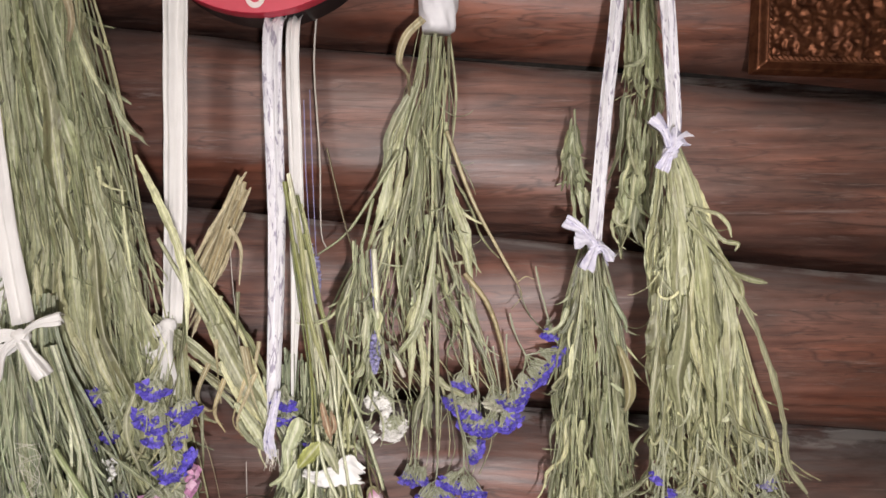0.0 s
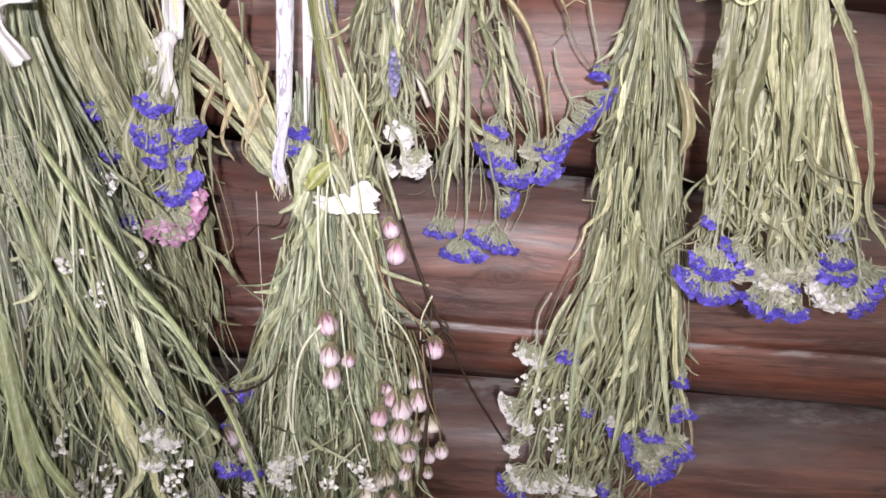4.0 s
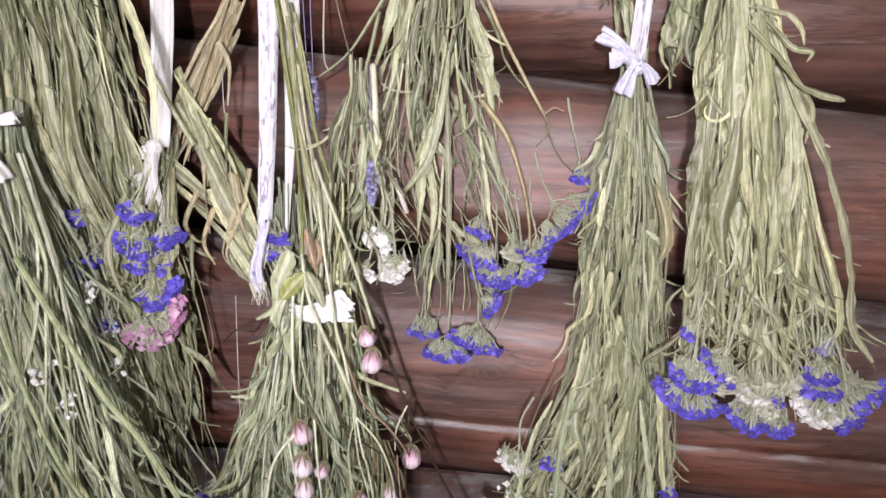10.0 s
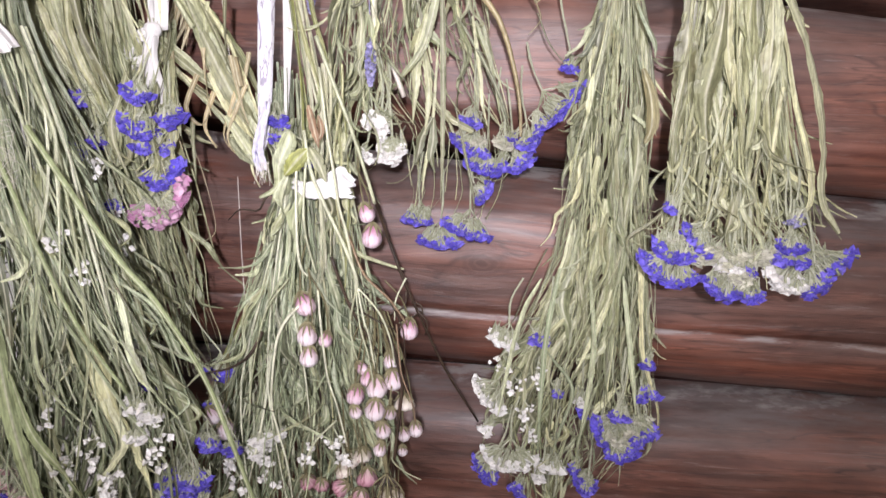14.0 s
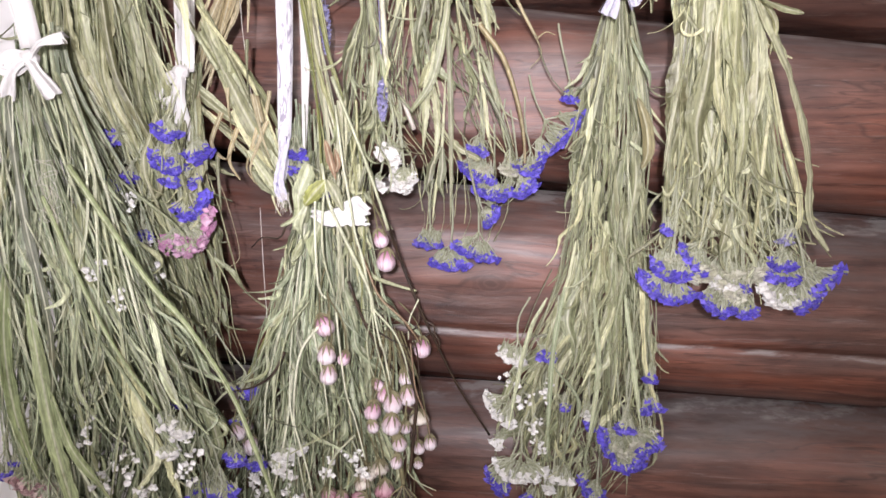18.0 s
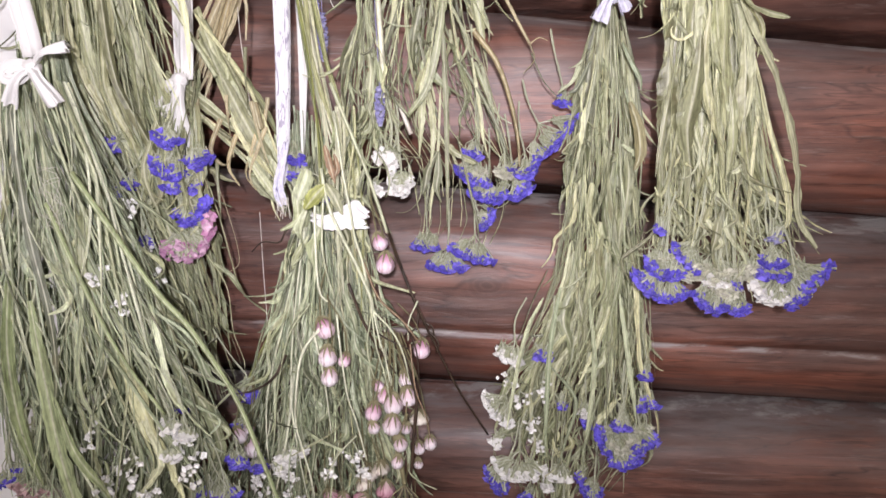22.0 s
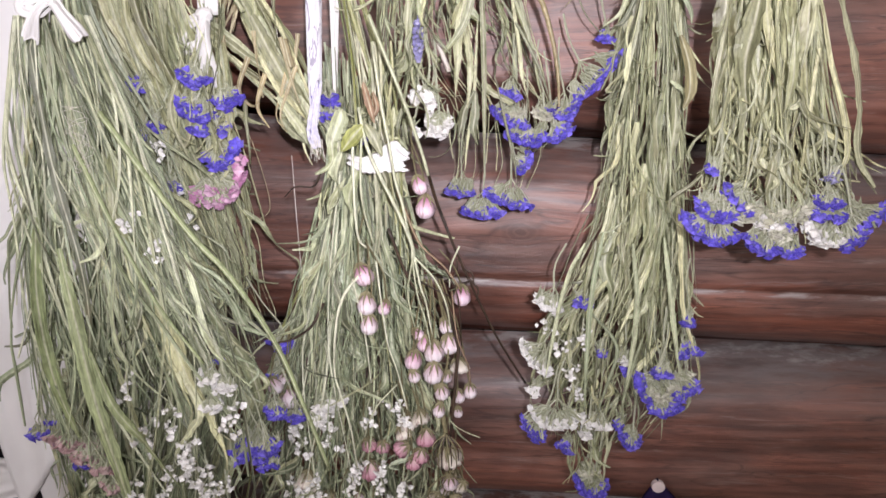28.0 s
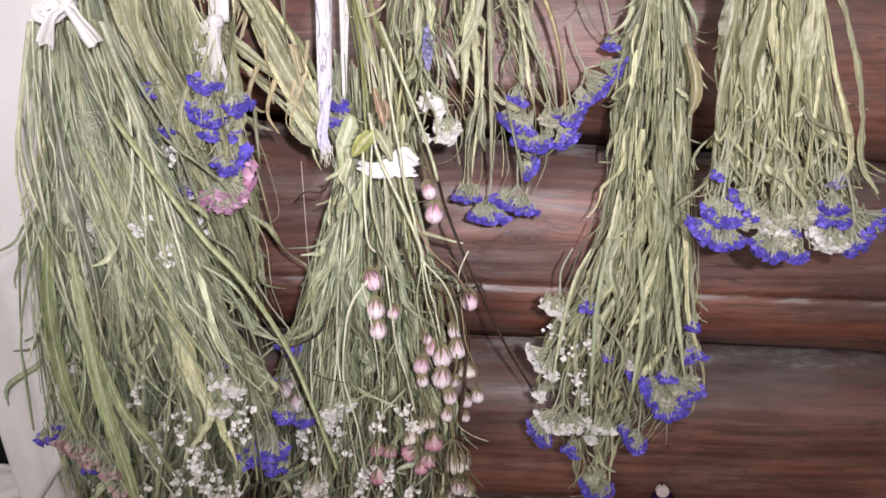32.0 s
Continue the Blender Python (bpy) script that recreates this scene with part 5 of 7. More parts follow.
for pts, w in (([(-0.053, 0.705, 1.691), (-0.060, 0.705, 1.652), (-0.067, 0.705, 1.631), (-0.083, 0.705, 1.579)], 0.0046),
               ([(-0.008, 0.700, 1.618), (-0.012, 0.700, 1.576), (-0.024, 0.700, 1.524), (-0.046, 0.700, 1.492), (-0.071, 0.700, 1.462)], 0.0034),
               ([(-0.024, 0.712, 1.552), (-0.031, 0.712, 1.515), (-0.033, 0.712, 1.483), (-0.035, 0.712, 1.449)], 0.0040),
               ([(-0.028, 0.712, 1.531), (-0.022, 0.712, 1.500), (-0.020, 0.712, 1.473), (-0.023, 0.712, 1.440)], 0.0036),
               ([(-0.016, 0.715, 1.457), (-0.026, 0.715, 1.438), (-0.029, 0.715, 1.424), (-0.032, 0.715, 1.410)], 0.0040),
               ([(-0.015, 0.715, 1.457), (-0.015, 0.715, 1.435), (-0.017, 0.715, 1.419), (-0.012, 0.715, 1.403)], 0.0040),
               ([(-0.012, 0.715, 1.603), (-0.008, 0.715, 1.526), (-0.006, 0.715, 1.452), (-0.006, 0.715, 1.373)], 0.0028),
               ([(-0.013, 0.722, 1.526), (-0.017, 0.722, 1.451), (-0.023, 0.722, 1.407), (-0.026, 0.722, 1.373)], 0.0016),
               ([(0.004, 0.722, 1.473), (0.017, 0.722, 1.419), (0.025, 0.722, 1.386), (0.028, 0.722, 1.359)], 0.0014),
               ([(0.004, 0.720, 1.552), (0.031, 0.720, 1.511), (0.050, 0.720, 1.474), (0.061, 0.720, 1.442)], 0.0018),
               ([(0.019, 0.720, 1.552), (0.027, 0.720, 1.505), (0.031, 0.720, 1.474), (0.038, 0.720, 1.447)], 0.0020),
               ([(0.014, 0.710, 1.630), (0.018, 0.710, 1.618), (0.024, 0.710, 1.615), (0.028, 0.710, 1.616)], 0.0016)):
    k = np.linspace(0, 1, 30)
    one_strap(rng, b3, pts, w * (0.35 + 0.75 * np.sin(np.pi * k ** 0.8)) * np.sqrt(np.maximum(0.03, 1 - k ** 6)), M_OLIVE, twist=rng.uniform(-0.4, 0.4) + 0.4 * np.sin(k * rng.uniform(3, 6)))
rod([(0.004, 0.70, 1.72), (0.030, 0.70, 1.65), (0.060, 0.712, 1.595), (0.078, 0.722, 1.565)], 0.0022, 0.0016, M_DRY, b3, "stem", "long straw-yellow stem")
rod([(0.078, 0.722, 1.565), (0.083, 0.725, 1.55), (0.072, 0.726, 1.536)], 0.0009, 0.0004, M_DRY, b3, "stem")
rod([(0.078, 0.722, 1.565), (0.087, 0.722, 1.571), (0.096, 0.722, 1.568)], 0.0009, 0.0004, M_DRY, b3, "stem")
rod([(0.080, 0.724, 1.556), (0.092, 0.728, 1.53), (0.108, 0.733, 1.512)], 0.0008, 0.0006, M_OLIVE, b3, "stem")
rod([(0.022, 0.70, 1.575), (0.045, 0.70, 1.545), (0.060, 0.715, 1.505), (0.068, 0.730, 1.468), (0.070, 0.735, 1.44)], 0.0030, 0.0012, M_DRY, b3, "stem", "curved straw-yellow stem")
for pts in ([(-0.045, 0.70, 1.70), (-0.075, 0.70, 1.65), (-0.10, 0.702, 1.615), (-0.132, 0.705, 1.592)], [(-0.072, 0.705, 1.652), (-0.085, 0.705, 1.60), (-0.105, 0.705, 1.56), (-0.118, 0.70, 1.53)]):
    rod(pts, 0.0022, 0.0009, M_OLIVE, b3, "stem")
vs, fs, uv = sweep(curve([(-0.02, 0.70, 1.835), (-0.038, 0.695, 1.815), (-0.045, 0.695, 1.79), (-0.036, 0.692, 1.775), (-0.034, 0.692, 1.755)], 16) - np.array(b3.location), 0.0042, 0.0008, np.linspace(0, 1.5, 16), 4, 0.3)
solid("leaf", vs, fs, M_DRY, b3, "curled yellow leaf", uv)
bm = bmesh.new()
bmesh.ops.create_cone(bm, cap_ends=True, segments=36, radius1=0.0165, radius2=0.022, depth=0.05)
bmesh.ops.subdivide_edges(bm, edges=[e for e in bm.edges if abs(e.verts[0].co.z - e.verts[1].co.z) > 0.01], cuts=7)
for q in bm.verts:
    a = math.atan2(q.co.y, q.co.x)
    q.co *= Vector((1, 1, 1)) * 1.0
    k = 1 + 0.08 * math.sin(a * 7 + q.co.z * 160) + 0.10 * noise.noise(q.co * 120)
    q.co = Vector((q.co.x * k + 0.001, q.co.y * k, q.co.z + 0.018))
from_bm("lace_wrap", bm, M_LACE, b3, "lilac-white lace wrap", True)
strip(rng, curve([(-0.004, 0.735, 2.0), (-0.005, 0.72, 1.88)], 10), 0.014, M_LACE, "ribbon", b3)

# leafy herb with white and lavender sprays behind the middle
rng = np.random.default_rng(22)
form = Form([(1.579, -0.086, -0.073, 0.660, 0.010), (1.535, -0.103, -0.055, 0.660, 0.020), (1.486, -0.108, -0.062, 0.660, 0.025), (1.437, -0.118, -0.072, 0.660, 0.030), (1.392, -0.128, -0.080, 0.660, 0.030)])
b2b = thing("herb_bunch", (-0.08, 0.66, 1.579), "pale green leafy herb bunch with white statice heads", "dried herbs", GROUP)
stalks(rng, form, b2b, 26, M_OLIVE, (0.0007, 0.0018), lift=0.03, ends=(0.0, 0.4))
blades(rng, form, b2b, 34, M_OLIVE, (0.0008, 0.0034), (0.03, 0.09), (0.2, 1.0), 0.6, 0.012)
wisps(rng, form, b2b, 40, M_OLIVE)
combs(rng, b2b, [("w", (-0.073, 1.452), (-0.063, 1.456), (-0.054, 1.449), (-0.056, 1.437)), ("w", (-0.070, 1.449), (-0.060, 1.452), (-0.055, 1.443)), ("w", (-0.058, 1.434), (-0.056, 1.423), (-0.047, 1.418), (-0.037, 1.428)),
                 ("w", (-0.057, 1.428), (-0.050, 1.420), (-0.041, 1.423)), ("w", (-0.078, 1.424), (-0.068, 1.420))], 0.662, 0.016)
rod([(-0.066, 0.655, 1.60), (-0.063, 0.655, 1.55), (-0.062, 0.655, 1.50)], 0.0028, 0.0028, M_FRESH, b2b, "cut_stalk", "pale cut stalk")
rod([(-0.050, 0.67, 1.505), (-0.038, 0.67, 1.475)], 0.0022, 0.0022, M_BUD_PALE, b2b, "cut_stalk", "pale cut stalk", n=4)
rod([(-0.115, 0.68, 1.70), (-0.10, 0.69, 1.63), (-0.085, 0.69, 1.58)], 0.0011, 0.0009, M_TWIG, b2b, "twig")


def lavender(path, ear, seed):
    r = np.random.default_rng(seed)
    root = thing("lavender_sprig", path[0], "thin dried lavender sprig with grey-lilac ear", "lavender", "lavender sprigs")
    rod(path, 0.00042, 0.00042, M_LAV, root, "stem")
    pile = Pile()
    for i in range(46):
        s = i / 46
        c = np.array(path[-1]) + np.array([0, 0, -ear * s]) - np.array(path[0])
        a = i * 2.4
        rad = 0.0040 * math.sin(math.pi * min(0.97, s * 0.85 + 0.12))
        d = np.array([math.cos(a), math.sin(a), -0.7])
        floret(pile, r, c + d * rad, d, 0.0022)
    pile.make("flower_ear", M_LAV, root, "grey-lilac lavender ear")


lavender([(-0.140, 0.69, 1.75), (-0.137, 0.685, 1.68), (-0.132, 0.682, 1.605)], 0.040, 1)
lavender([(-0.134, 0.69, 1.76), (-0.130, 0.685, 1.67), (-0.126, 0.682, 1.592)], 0.045, 2)
lavender([(-0.070, 0.66, 1.60), (-0.066, 0.65, 1.55), (-0.064, 0.645, 1.520)], 0.036, 3)

# broad bunch behind the white bow
rng = np.random.default_rng(1)
form = Form([(1.976, -0.410, -0.372, 0.650, 0.025), (1.839, -0.414, -0.336, 0.640, 0.038), (1.759, -0.405, -0.315, 0.640, 0.043), (1.680, -0.402, -0.296, 0.645, 0.043), (1.601, -0.398, -0.279, 0.650, 0.043),
             (1.520, -0.410, -0.268, 0.660, 0.043), (1.459, -0.378, -0.261, 0.670, 0.043), (1.389, -0.360, -0.248, 0.680, 0.043), (1.297, -0.327, -0.233, 0.690, 0.038), (1.193, -0.304, -0.229, 0.700, 0.030)])
b1 = thing("dried_flower_bunch", (-0.372, 0.62, 1.953), "large olive-green bunch of long leaves hanging high", "dried flowers", GROUP)
stalks(rng, form, b1, 44, M_OLIVE, (0.0009, 0.0030), lift=0.02, ends=(0.1, 0.5))
straps(rng, form, b1, 64, M_OLIVE, (0.0026, 0.0066), (0.14, 0.34), (0.22, 1.0), turn=2.0)
stalks(rng, form, b1, 30, M_STRAW, (0.0009, 0.0024), lift=0.0, ends=(0.1, 0.6), flat=0.8, cross=1.3, bend=0.0016, rag=0.04)
straps(rng, form, b1, 74, M_STRAW, (0.0026, 0.0072), (0.12, 0.30), (0.20, 1.0), turn=1.2, depth=(-1.1, -0.2))
blades(rng, form, b1, 110, M_OLIVE, (0.0006, 0.0028), (0.02, 0.08), (0.1, 0.9), 0.4, 0.012, splay=0.6)
wisps(rng, form, b1, 110, M_OLIVE, (0.0006, 0.0022), (0.03, 0.07), (0.2, 0.95))
fibres(rng, form, b1, 190, M_OLIVE_FINE)
vs, fs, uv = sweep(curve([(-0.33, 0.565, 1.83), (-0.312, 0.56, 1.815), (-0.304, 0.56, 1.79), (-0.306, 0.56, 1.77)], 14) - np.array(b1.location), 0.0038, 0.0008, np.linspace(0, 1.8, 14), 4, 0.3)
solid("leaf", vs, fs, M_DRY, b1, "curled yellow leaf", uv)
k = np.linspace(0, 1, 30)
one_strap(rng, b1, [(-0.262, 0.585, 1.680), (-0.240, 0.578, 1.640), (-0.222, 0.574, 1.600), (-0.214, 0.572, 1.565), (-0.214, 0.574, 1.525)], 0.0036 * (0.35 + 0.75 * np.sin(np.pi * k ** 0.8)) * np.sqrt(np.maximum(0.03, 1 - k ** 6)), M_OLIVE, "", 0.3 + 0.4 * np.sin(4 * k))

# bunch of violet heads hung from the plain white ribbon
rng = np.random.default_rng(11)
b1b = thing("dried_flower_bunch", (-0.264, 0.69, 1.525), "small bunch of violet-blue and pink heads hung from a white ribbon", "dried flowers", GROUP)
form = Form([(1.53, -0.276, -0.252, 0.675, 0.012), (1.50, -0.285, -0.245, 0.655, 0.015), (1.45, -0.29, -0.232, 0.63, 0.015), (1.39, -0.28, -0.228, 0.625, 0.015)])
stalks(rng, form, b1b, 22, M_OLIVE, (0.0010, 0.0022), lift=0.01, ends=(0.3, 0.6))
blades(rng, form, b1b, 18, M_STRAW, (0.0018, 0.0040), (0.06, 0.14), (0.5, 1.0), 0.3, 0.010)
combs(rng, b1b, [
    ("b", (-0.275, 1.474), (-0.266, 1.466), (-0.252, 1.469)), ("b", (-0.280, 1.453), (-0.274, 1.441), (-0.261, 1.435), (-0.249, 1.438)), ("b", (-0.271, 1.446), (-0.258, 1.442)),
    ("b", (-0.248, 1.451), (-0.235, 1.447), (-0.224, 1.455)), ("b", (-0.259, 1.402), (-0.248, 1.391), (-0.235, 1.400), (-0.230, 1.414)), ("b", (-0.268, 1.425), (-0.258, 1.421)),
    ("b", (-0.245, 1.424), (-0.238, 1.424)), ("p", (-0.276, 1.369), (-0.264, 1.358), (-0.245, 1.359), (-0.231, 1.376), (-0.226, 1.398)), ("p", (-0.267, 1.367), (-0.247, 1.369)),
    ("b", (-0.324, 1.470), (-0.316, 1.459)), ("b", (-0.328, 1.423), (-0.322, 1.415)), ("b", (-0.307, 1.430), (-0.300, 1.427)),
    ("w", (-0.306, 1.368), (-0.289, 1.367)), ("b", (-0.296, 1.370), (-0.289, 1.374))], 0.625, 0.022)
racemes(rng, b1b, [(-0.307, 0.590, 1.310, 0.025, 5), (-0.287, 0.590, 1.318, 0.025, 5), (-0.290, 0.600, 1.398, 0.022, 4), (-0.305, 0.580, 1.270, 0.025, 4), (-0.270, 0.600, 1.335, 0.022, 4)])
strip(rng, curve([(-0.270, 0.70, 1.98), (-0.269, 0.69, 1.851), (-0.266, 0.682, 1.64), (-0.262, 0.664, 1.528)], 34), np.linspace(0.031, 0.020, 34), M_RIBBON, "ribbon", b1b, "plain white fabric ribbon", pleat=0.14)
bow(rng, b1b, (-0.262, 0.655, 1.527), M_RIBBON, [(-0.6, -0.9, 0.036)], [(0.006, -0.004, -0.064), (-0.004, -0.004, -0.050)], 0.014)
for dx in (-0.006, -0.002, 0.003, 0.007):
    thread([(-0.260, 0.666, 1.468), (-0.260 + dx, 0.664, 1.452), (-0.260 + dx * 1.8, 0.664, 1.436)], "loose_thread", b1b, r=0.0003)
thread([(-0.238, 0.66, 1.44), (-0.224, 0.66, 1.40), (-0.214, 0.66, 1.35), (-0.226, 0.66, 1.335)], "loose_thread", b1b, M_DRY, 0.0004)

# dry yellow sheaths crossing behind the ribbons
rng = np.random.default_rng(12)
dry = thing("dry_stalk_bundle", (-0.235, 0.70, 1.60), "crossed bundle of dry yellow leaf sheaths and cut stalks", "dried stalks")


def sheath(p0, p1, spread, count, mat, w):
    p0, p1 = np.array(p0), np.array(p1)
    k = np.linspace(0, 1, 30)
    for i in range(count):
        a = p0 + np.array([rng.normal(0, spread * 0.4), rng.uniform(-0.012, 0.004), rng.uniform(-0.04, 0.012)])
        b = p1 + np.array([rng.normal(0, spread), rng.uniform(-0.012, 0.006), rng.uniform(-0.02, 0.02)])
        m = (a + b) / 2 + rng.normal(0, 0.005, 3)
        half = rng.uniform(*w) * (0.45 + 0.6 * np.sin(np.pi * k ** 0.8)) * np.sqrt(np.maximum(0.04, 1 - k ** 6))
        one_strap(rng, dry, [a, m, b], half, mat, "", rng.uniform(-0.5, 0.5) + rng.uniform(-1, 1) * k, name="sheath")


sheath((-0.205, 0.705, 1.668), (-0.258, 0.690, 1.52), 0.009, 14, M_DRY, (0.0020, 0.0060))
sheath((-0.252, 0.690, 1.60), (-0.168, 0.664, 1.435), 0.010, 18, M_STRAW, (0.0022, 0.0070))
sheath((-0.215, 0.668, 1.520), (-0.162, 0.656, 1.408), 0.005, 9, M_STRAW, (0.0030, 0.0075))
sheath((-0.200, 0.664, 1.470), (-0.166, 0.654, 1.400), 0.005, 5, M_OLIVE, (0.0030, 0.0065))
for i in range(14):
    # curled ends that droop from the sheaths
    a = np.array([rng.uniform(-0.262, -0.175), rng.uniform(0.655, 0.672), rng.uniform(1.445, 1.56)])
    side = rng.uniform(-0.020, 0.014)
    line = curve([a, a + np.array([side * 0.5, -0.004, -0.022]), a + np.array([side, -0.006, -0.045]), a + np.array([side * rng.uniform(0.2, 1.8), -0.004, -0.060])], 12)
    vs, fs, uv = sweep(line - np.array(dry.location), np.linspace(0.0022, 0.0005, 12), 0.0006, np.linspace(0, rng.uniform(-2, 2), 12), 4, 0.3, 0.08)
    solid("leaf", vs, fs, M_DRY if i % 3 else M_STRAW, dry, "", uv)
sheath((-0.280, 0.672, 1.548), (-0.182, 0.660, 1.445), 0.005, 6, M_STRAW, (0.0014, 0.0040))
rod([(-0.272, 0.655, 1.610), (-0.245, 0.652, 1.565), (-0.225, 0.655, 1.53)], 0.0018, 0.0026, M_STRAW, dry, "cut_stalk", "grey-green cut stalk")
rod([(-0.190, 0.66, 1.505), (-0.183, 0.655, 1.48)], 0.0036, 0.0036, M_DRY, dry, "cut_stalk", "yellow cut stalk", n=4)
for pts in ([(-0.225, 0.66, 1.49), (-0.235, 0.655, 1.46), (-0.222, 0.655, 1.445), (-0.212, 0.655, 1.458)], [(-0.208, 0.67, 1.62), (-0.196, 0.665, 1.60), (-0.197, 0.663, 1.565)], [(-0.21, 0.66, 1.475), (-0.218, 0.655, 1.445), (-0.208, 0.655, 1.425)]):
    vs, fs, uv = sweep(curve(pts, 14) - np.array(dry.location), np.linspace(0.0026, 0.0008, 14), 0.0007, np.linspace(0, 1, 14), 4, 0.3)
    solid("leaf", vs, fs, M_DRY, dry, "", uv)
thread([(-0.214, 0.69, 1.60), (-0.208, 0.68, 1.56), (-0.197, 0.67, 1.49)], "loose_thread", dry, r=0.0004)

# big green bunch with the pink and white buds, on the printed ribbon
rng = np.random.default_rng(2)
form = Form([(1.434, -0.175, -0.125, 0.680, 0.013), (1.419, -0.152, -0.096, 0.665, 0.027), (1.381, -0.155, -0.084, 0.655, 0.032), (1.306, -0.178, -0.068, 0.655, 0.041), (1.217, -0.207, -0.055, 0.655, 0.045), (1.155, -0.223, -0.044, 0.655, 0.045),
             (1.076, -0.242, -0.038, 0.655, 0.041), (0.999, -0.261, -0.036, 0.655, 0.036), (0.942, -0.256, -0.042, 0.655, 0.027)])
b2 = thing("bud_flower_bunch", (-0.150, 0.655, 1.436), "full green bunch with pink and white ribbed papery buds", "dried flowers", GROUP)
stalks(rng, form, b2, 80, M_SAGE, (0.0006, 0.0018), lift=0.07, ends=(0.0, 0.4), flat=0.7, cross=0.6, bend=0.003)
stalks(rng, form, b2, 34, M_PALE, (0.0006, 0.0016), lift=0.02, ends=(0.0, 0.4), flat=0.9, cross=0.6)
straps(rng, form, b2, 110, M_SAGE, (0.0010, 0.0042), (0.06, 0.18), (0.15, 0.95), spread=0.5, turn=2.0)
blades(rng, form, b2, 80, M_SAGE, (0.0005, 0.0026), (0.02, 0.06), (0.05, 0.9), 0.4, 0.012, splay=0.9)
stalks(rng, form, b2, 34, M_FRESH, (0.0007, 0.0015), lift=0.0, ends=(0.15, 0.7), flat=0.9, cross=1.1, bend=0.0016, rag=0.04)
blades(rng, form, b2, 60, M_SAGE, (0.0014, 0.0040), (0.02, 0.06), (0.05, 0.95), 0.3, 0.008, splay=0.8)
blades(rng, form, b2, 50, M_OLIVE, (0.0016, 0.0044), (0.04, 0.12), (0.10, 0.9), 0.5, 0.014, splay=0.5)
wisps(rng, form, b2, 100, M_SAGE, (0.0005, 0.0016), (0.02, 0.06), (0.05, 0.85))
fibres(rng, form, b2, 150, M_SAGE_FINE)
cut = Form([(1.694, -0.161, -0.151, 0.665, 0.005), (1.627, -0.154, -0.133, 0.663, 0.009), (1.547, -0.146, -0.116, 0.657, 0.013), (1.468, -0.143, -0.092, 0.650, 0.018), (1.397, -0.143, -0.076, 0.645, 0.023), (1.293, -0.157, -0.068, 0.635, 0.027)])
stalks(rng, cut, b2, 17, M_FRESH, (0.0014, 0.0034), name="cut_stalk", lift=-0.10, ends=(0.0, 0.45), flat=0.8, cross=0.2, rag=0.05, bend=0.001)
stalks(rng, Form([(1.501, -0.131, -0.084, 0.640, 0.011), (1.418, -0.131, -0.079, 0.630, 0.013), (1.334, -0.131, -0.074, 0.620, 0.013), (1.240, -0.157, -0.063, 0.615, 0.013)]), b2, 9, M_FRESH, (0.0010, 0.0020), name="stem", lift=0.0, ends=(0.0, 0.5), flat=0.9)
blades(rng, Form([(1.459, -0.144, -0.068, 0.655, 0.027), (1.397, -0.152, -0.074, 0.645, 0.027), (1.334, -0.157, -0.074, 0.645, 0.027)]), b2, 16, M_OLIVE, (0.002, 0.0052), (0.03, 0.06), (0.3, 1.0), 0.2, 0.006)
axis = [(-0.115, 0.62, 1.40), (-0.105, 0.61, 1.34), (-0.085, 0.612, 1.33), (-0.075, 0.615, 1.30)]
for kind, x, y, z, w in [("k", -0.113, 0.605, 1.296, 0.015), ("w", -0.110, 0.600, 1.270, 0.015), ("k", -0.094, 0.602, 1.266, 0.010), ("w", -0.108, 0.598, 1.251, 0.014), ("k", -0.062, 0.620, 1.376, 0.012), ("k", -0.057, 0.620, 1.356, 0.015)]:
    bud(rng, b2, kind, x, y, z, w, (-0.108 if x < -0.09 else -0.066, 0.60, z + 0.06))
for kind, x, y, z, w in [("k", -0.025, 0.635, 1.268, 0.014), ("w", -0.039, 0.620, 1.243, 0.012), ("k", -0.066, 0.620, 1.234, 0.009), ("k", -0.060, 0.620, 1.225, 0.012), ("w", -0.036, 0.615, 1.227, 0.015), ("w", -0.050, 0.610, 1.221, 0.016),
                         ("k", -0.070, 0.615, 1.210, 0.014), ("w", -0.050, 0.605, 1.202, 0.016), ("w", -0.069, 0.610, 1.196, 0.010), ("w", -0.039, 0.620, 1.192, 0.010), ("f", -0.027, 0.625, 1.202, 0.016), ("w", -0.028, 0.635, 1.164, 0.010), ("w", -0.017, 0.635, 1.170, 0.011), ("w", -0.029, 0.635, 1.147, 0.008)]:
    bud(rng, b2, kind, x, y, z, w, (-0.052 + 0.3 * (x + 0.05), 0.615, max(1.29, z + 0.05)))
for kind, x, y, z, w in [("p", -0.116, 0.615, 1.121, 0.013), ("p", -0.102, 0.615, 1.119, 0.012), ("p", -0.081, 0.610, 1.120, 0.014), ("p", -0.059, 0.615, 1.130, 0.016), ("p", -0.064, 0.610, 1.114, 0.014), ("p", -0.071, 0.608, 1.106, 0.012), ("p", -0.113, 0.610, 1.097, 0.018),
                         ("f", -0.077, 0.620, 1.144, 0.017), ("f", -0.082, 0.620, 1.132, 0.015), ("f", -0.065, 0.620, 1.150, 0.015)]:
    bud(rng, b2, kind, x, y, z, w, (x * 0.8 - 0.02, 0.61, z + 0.07))
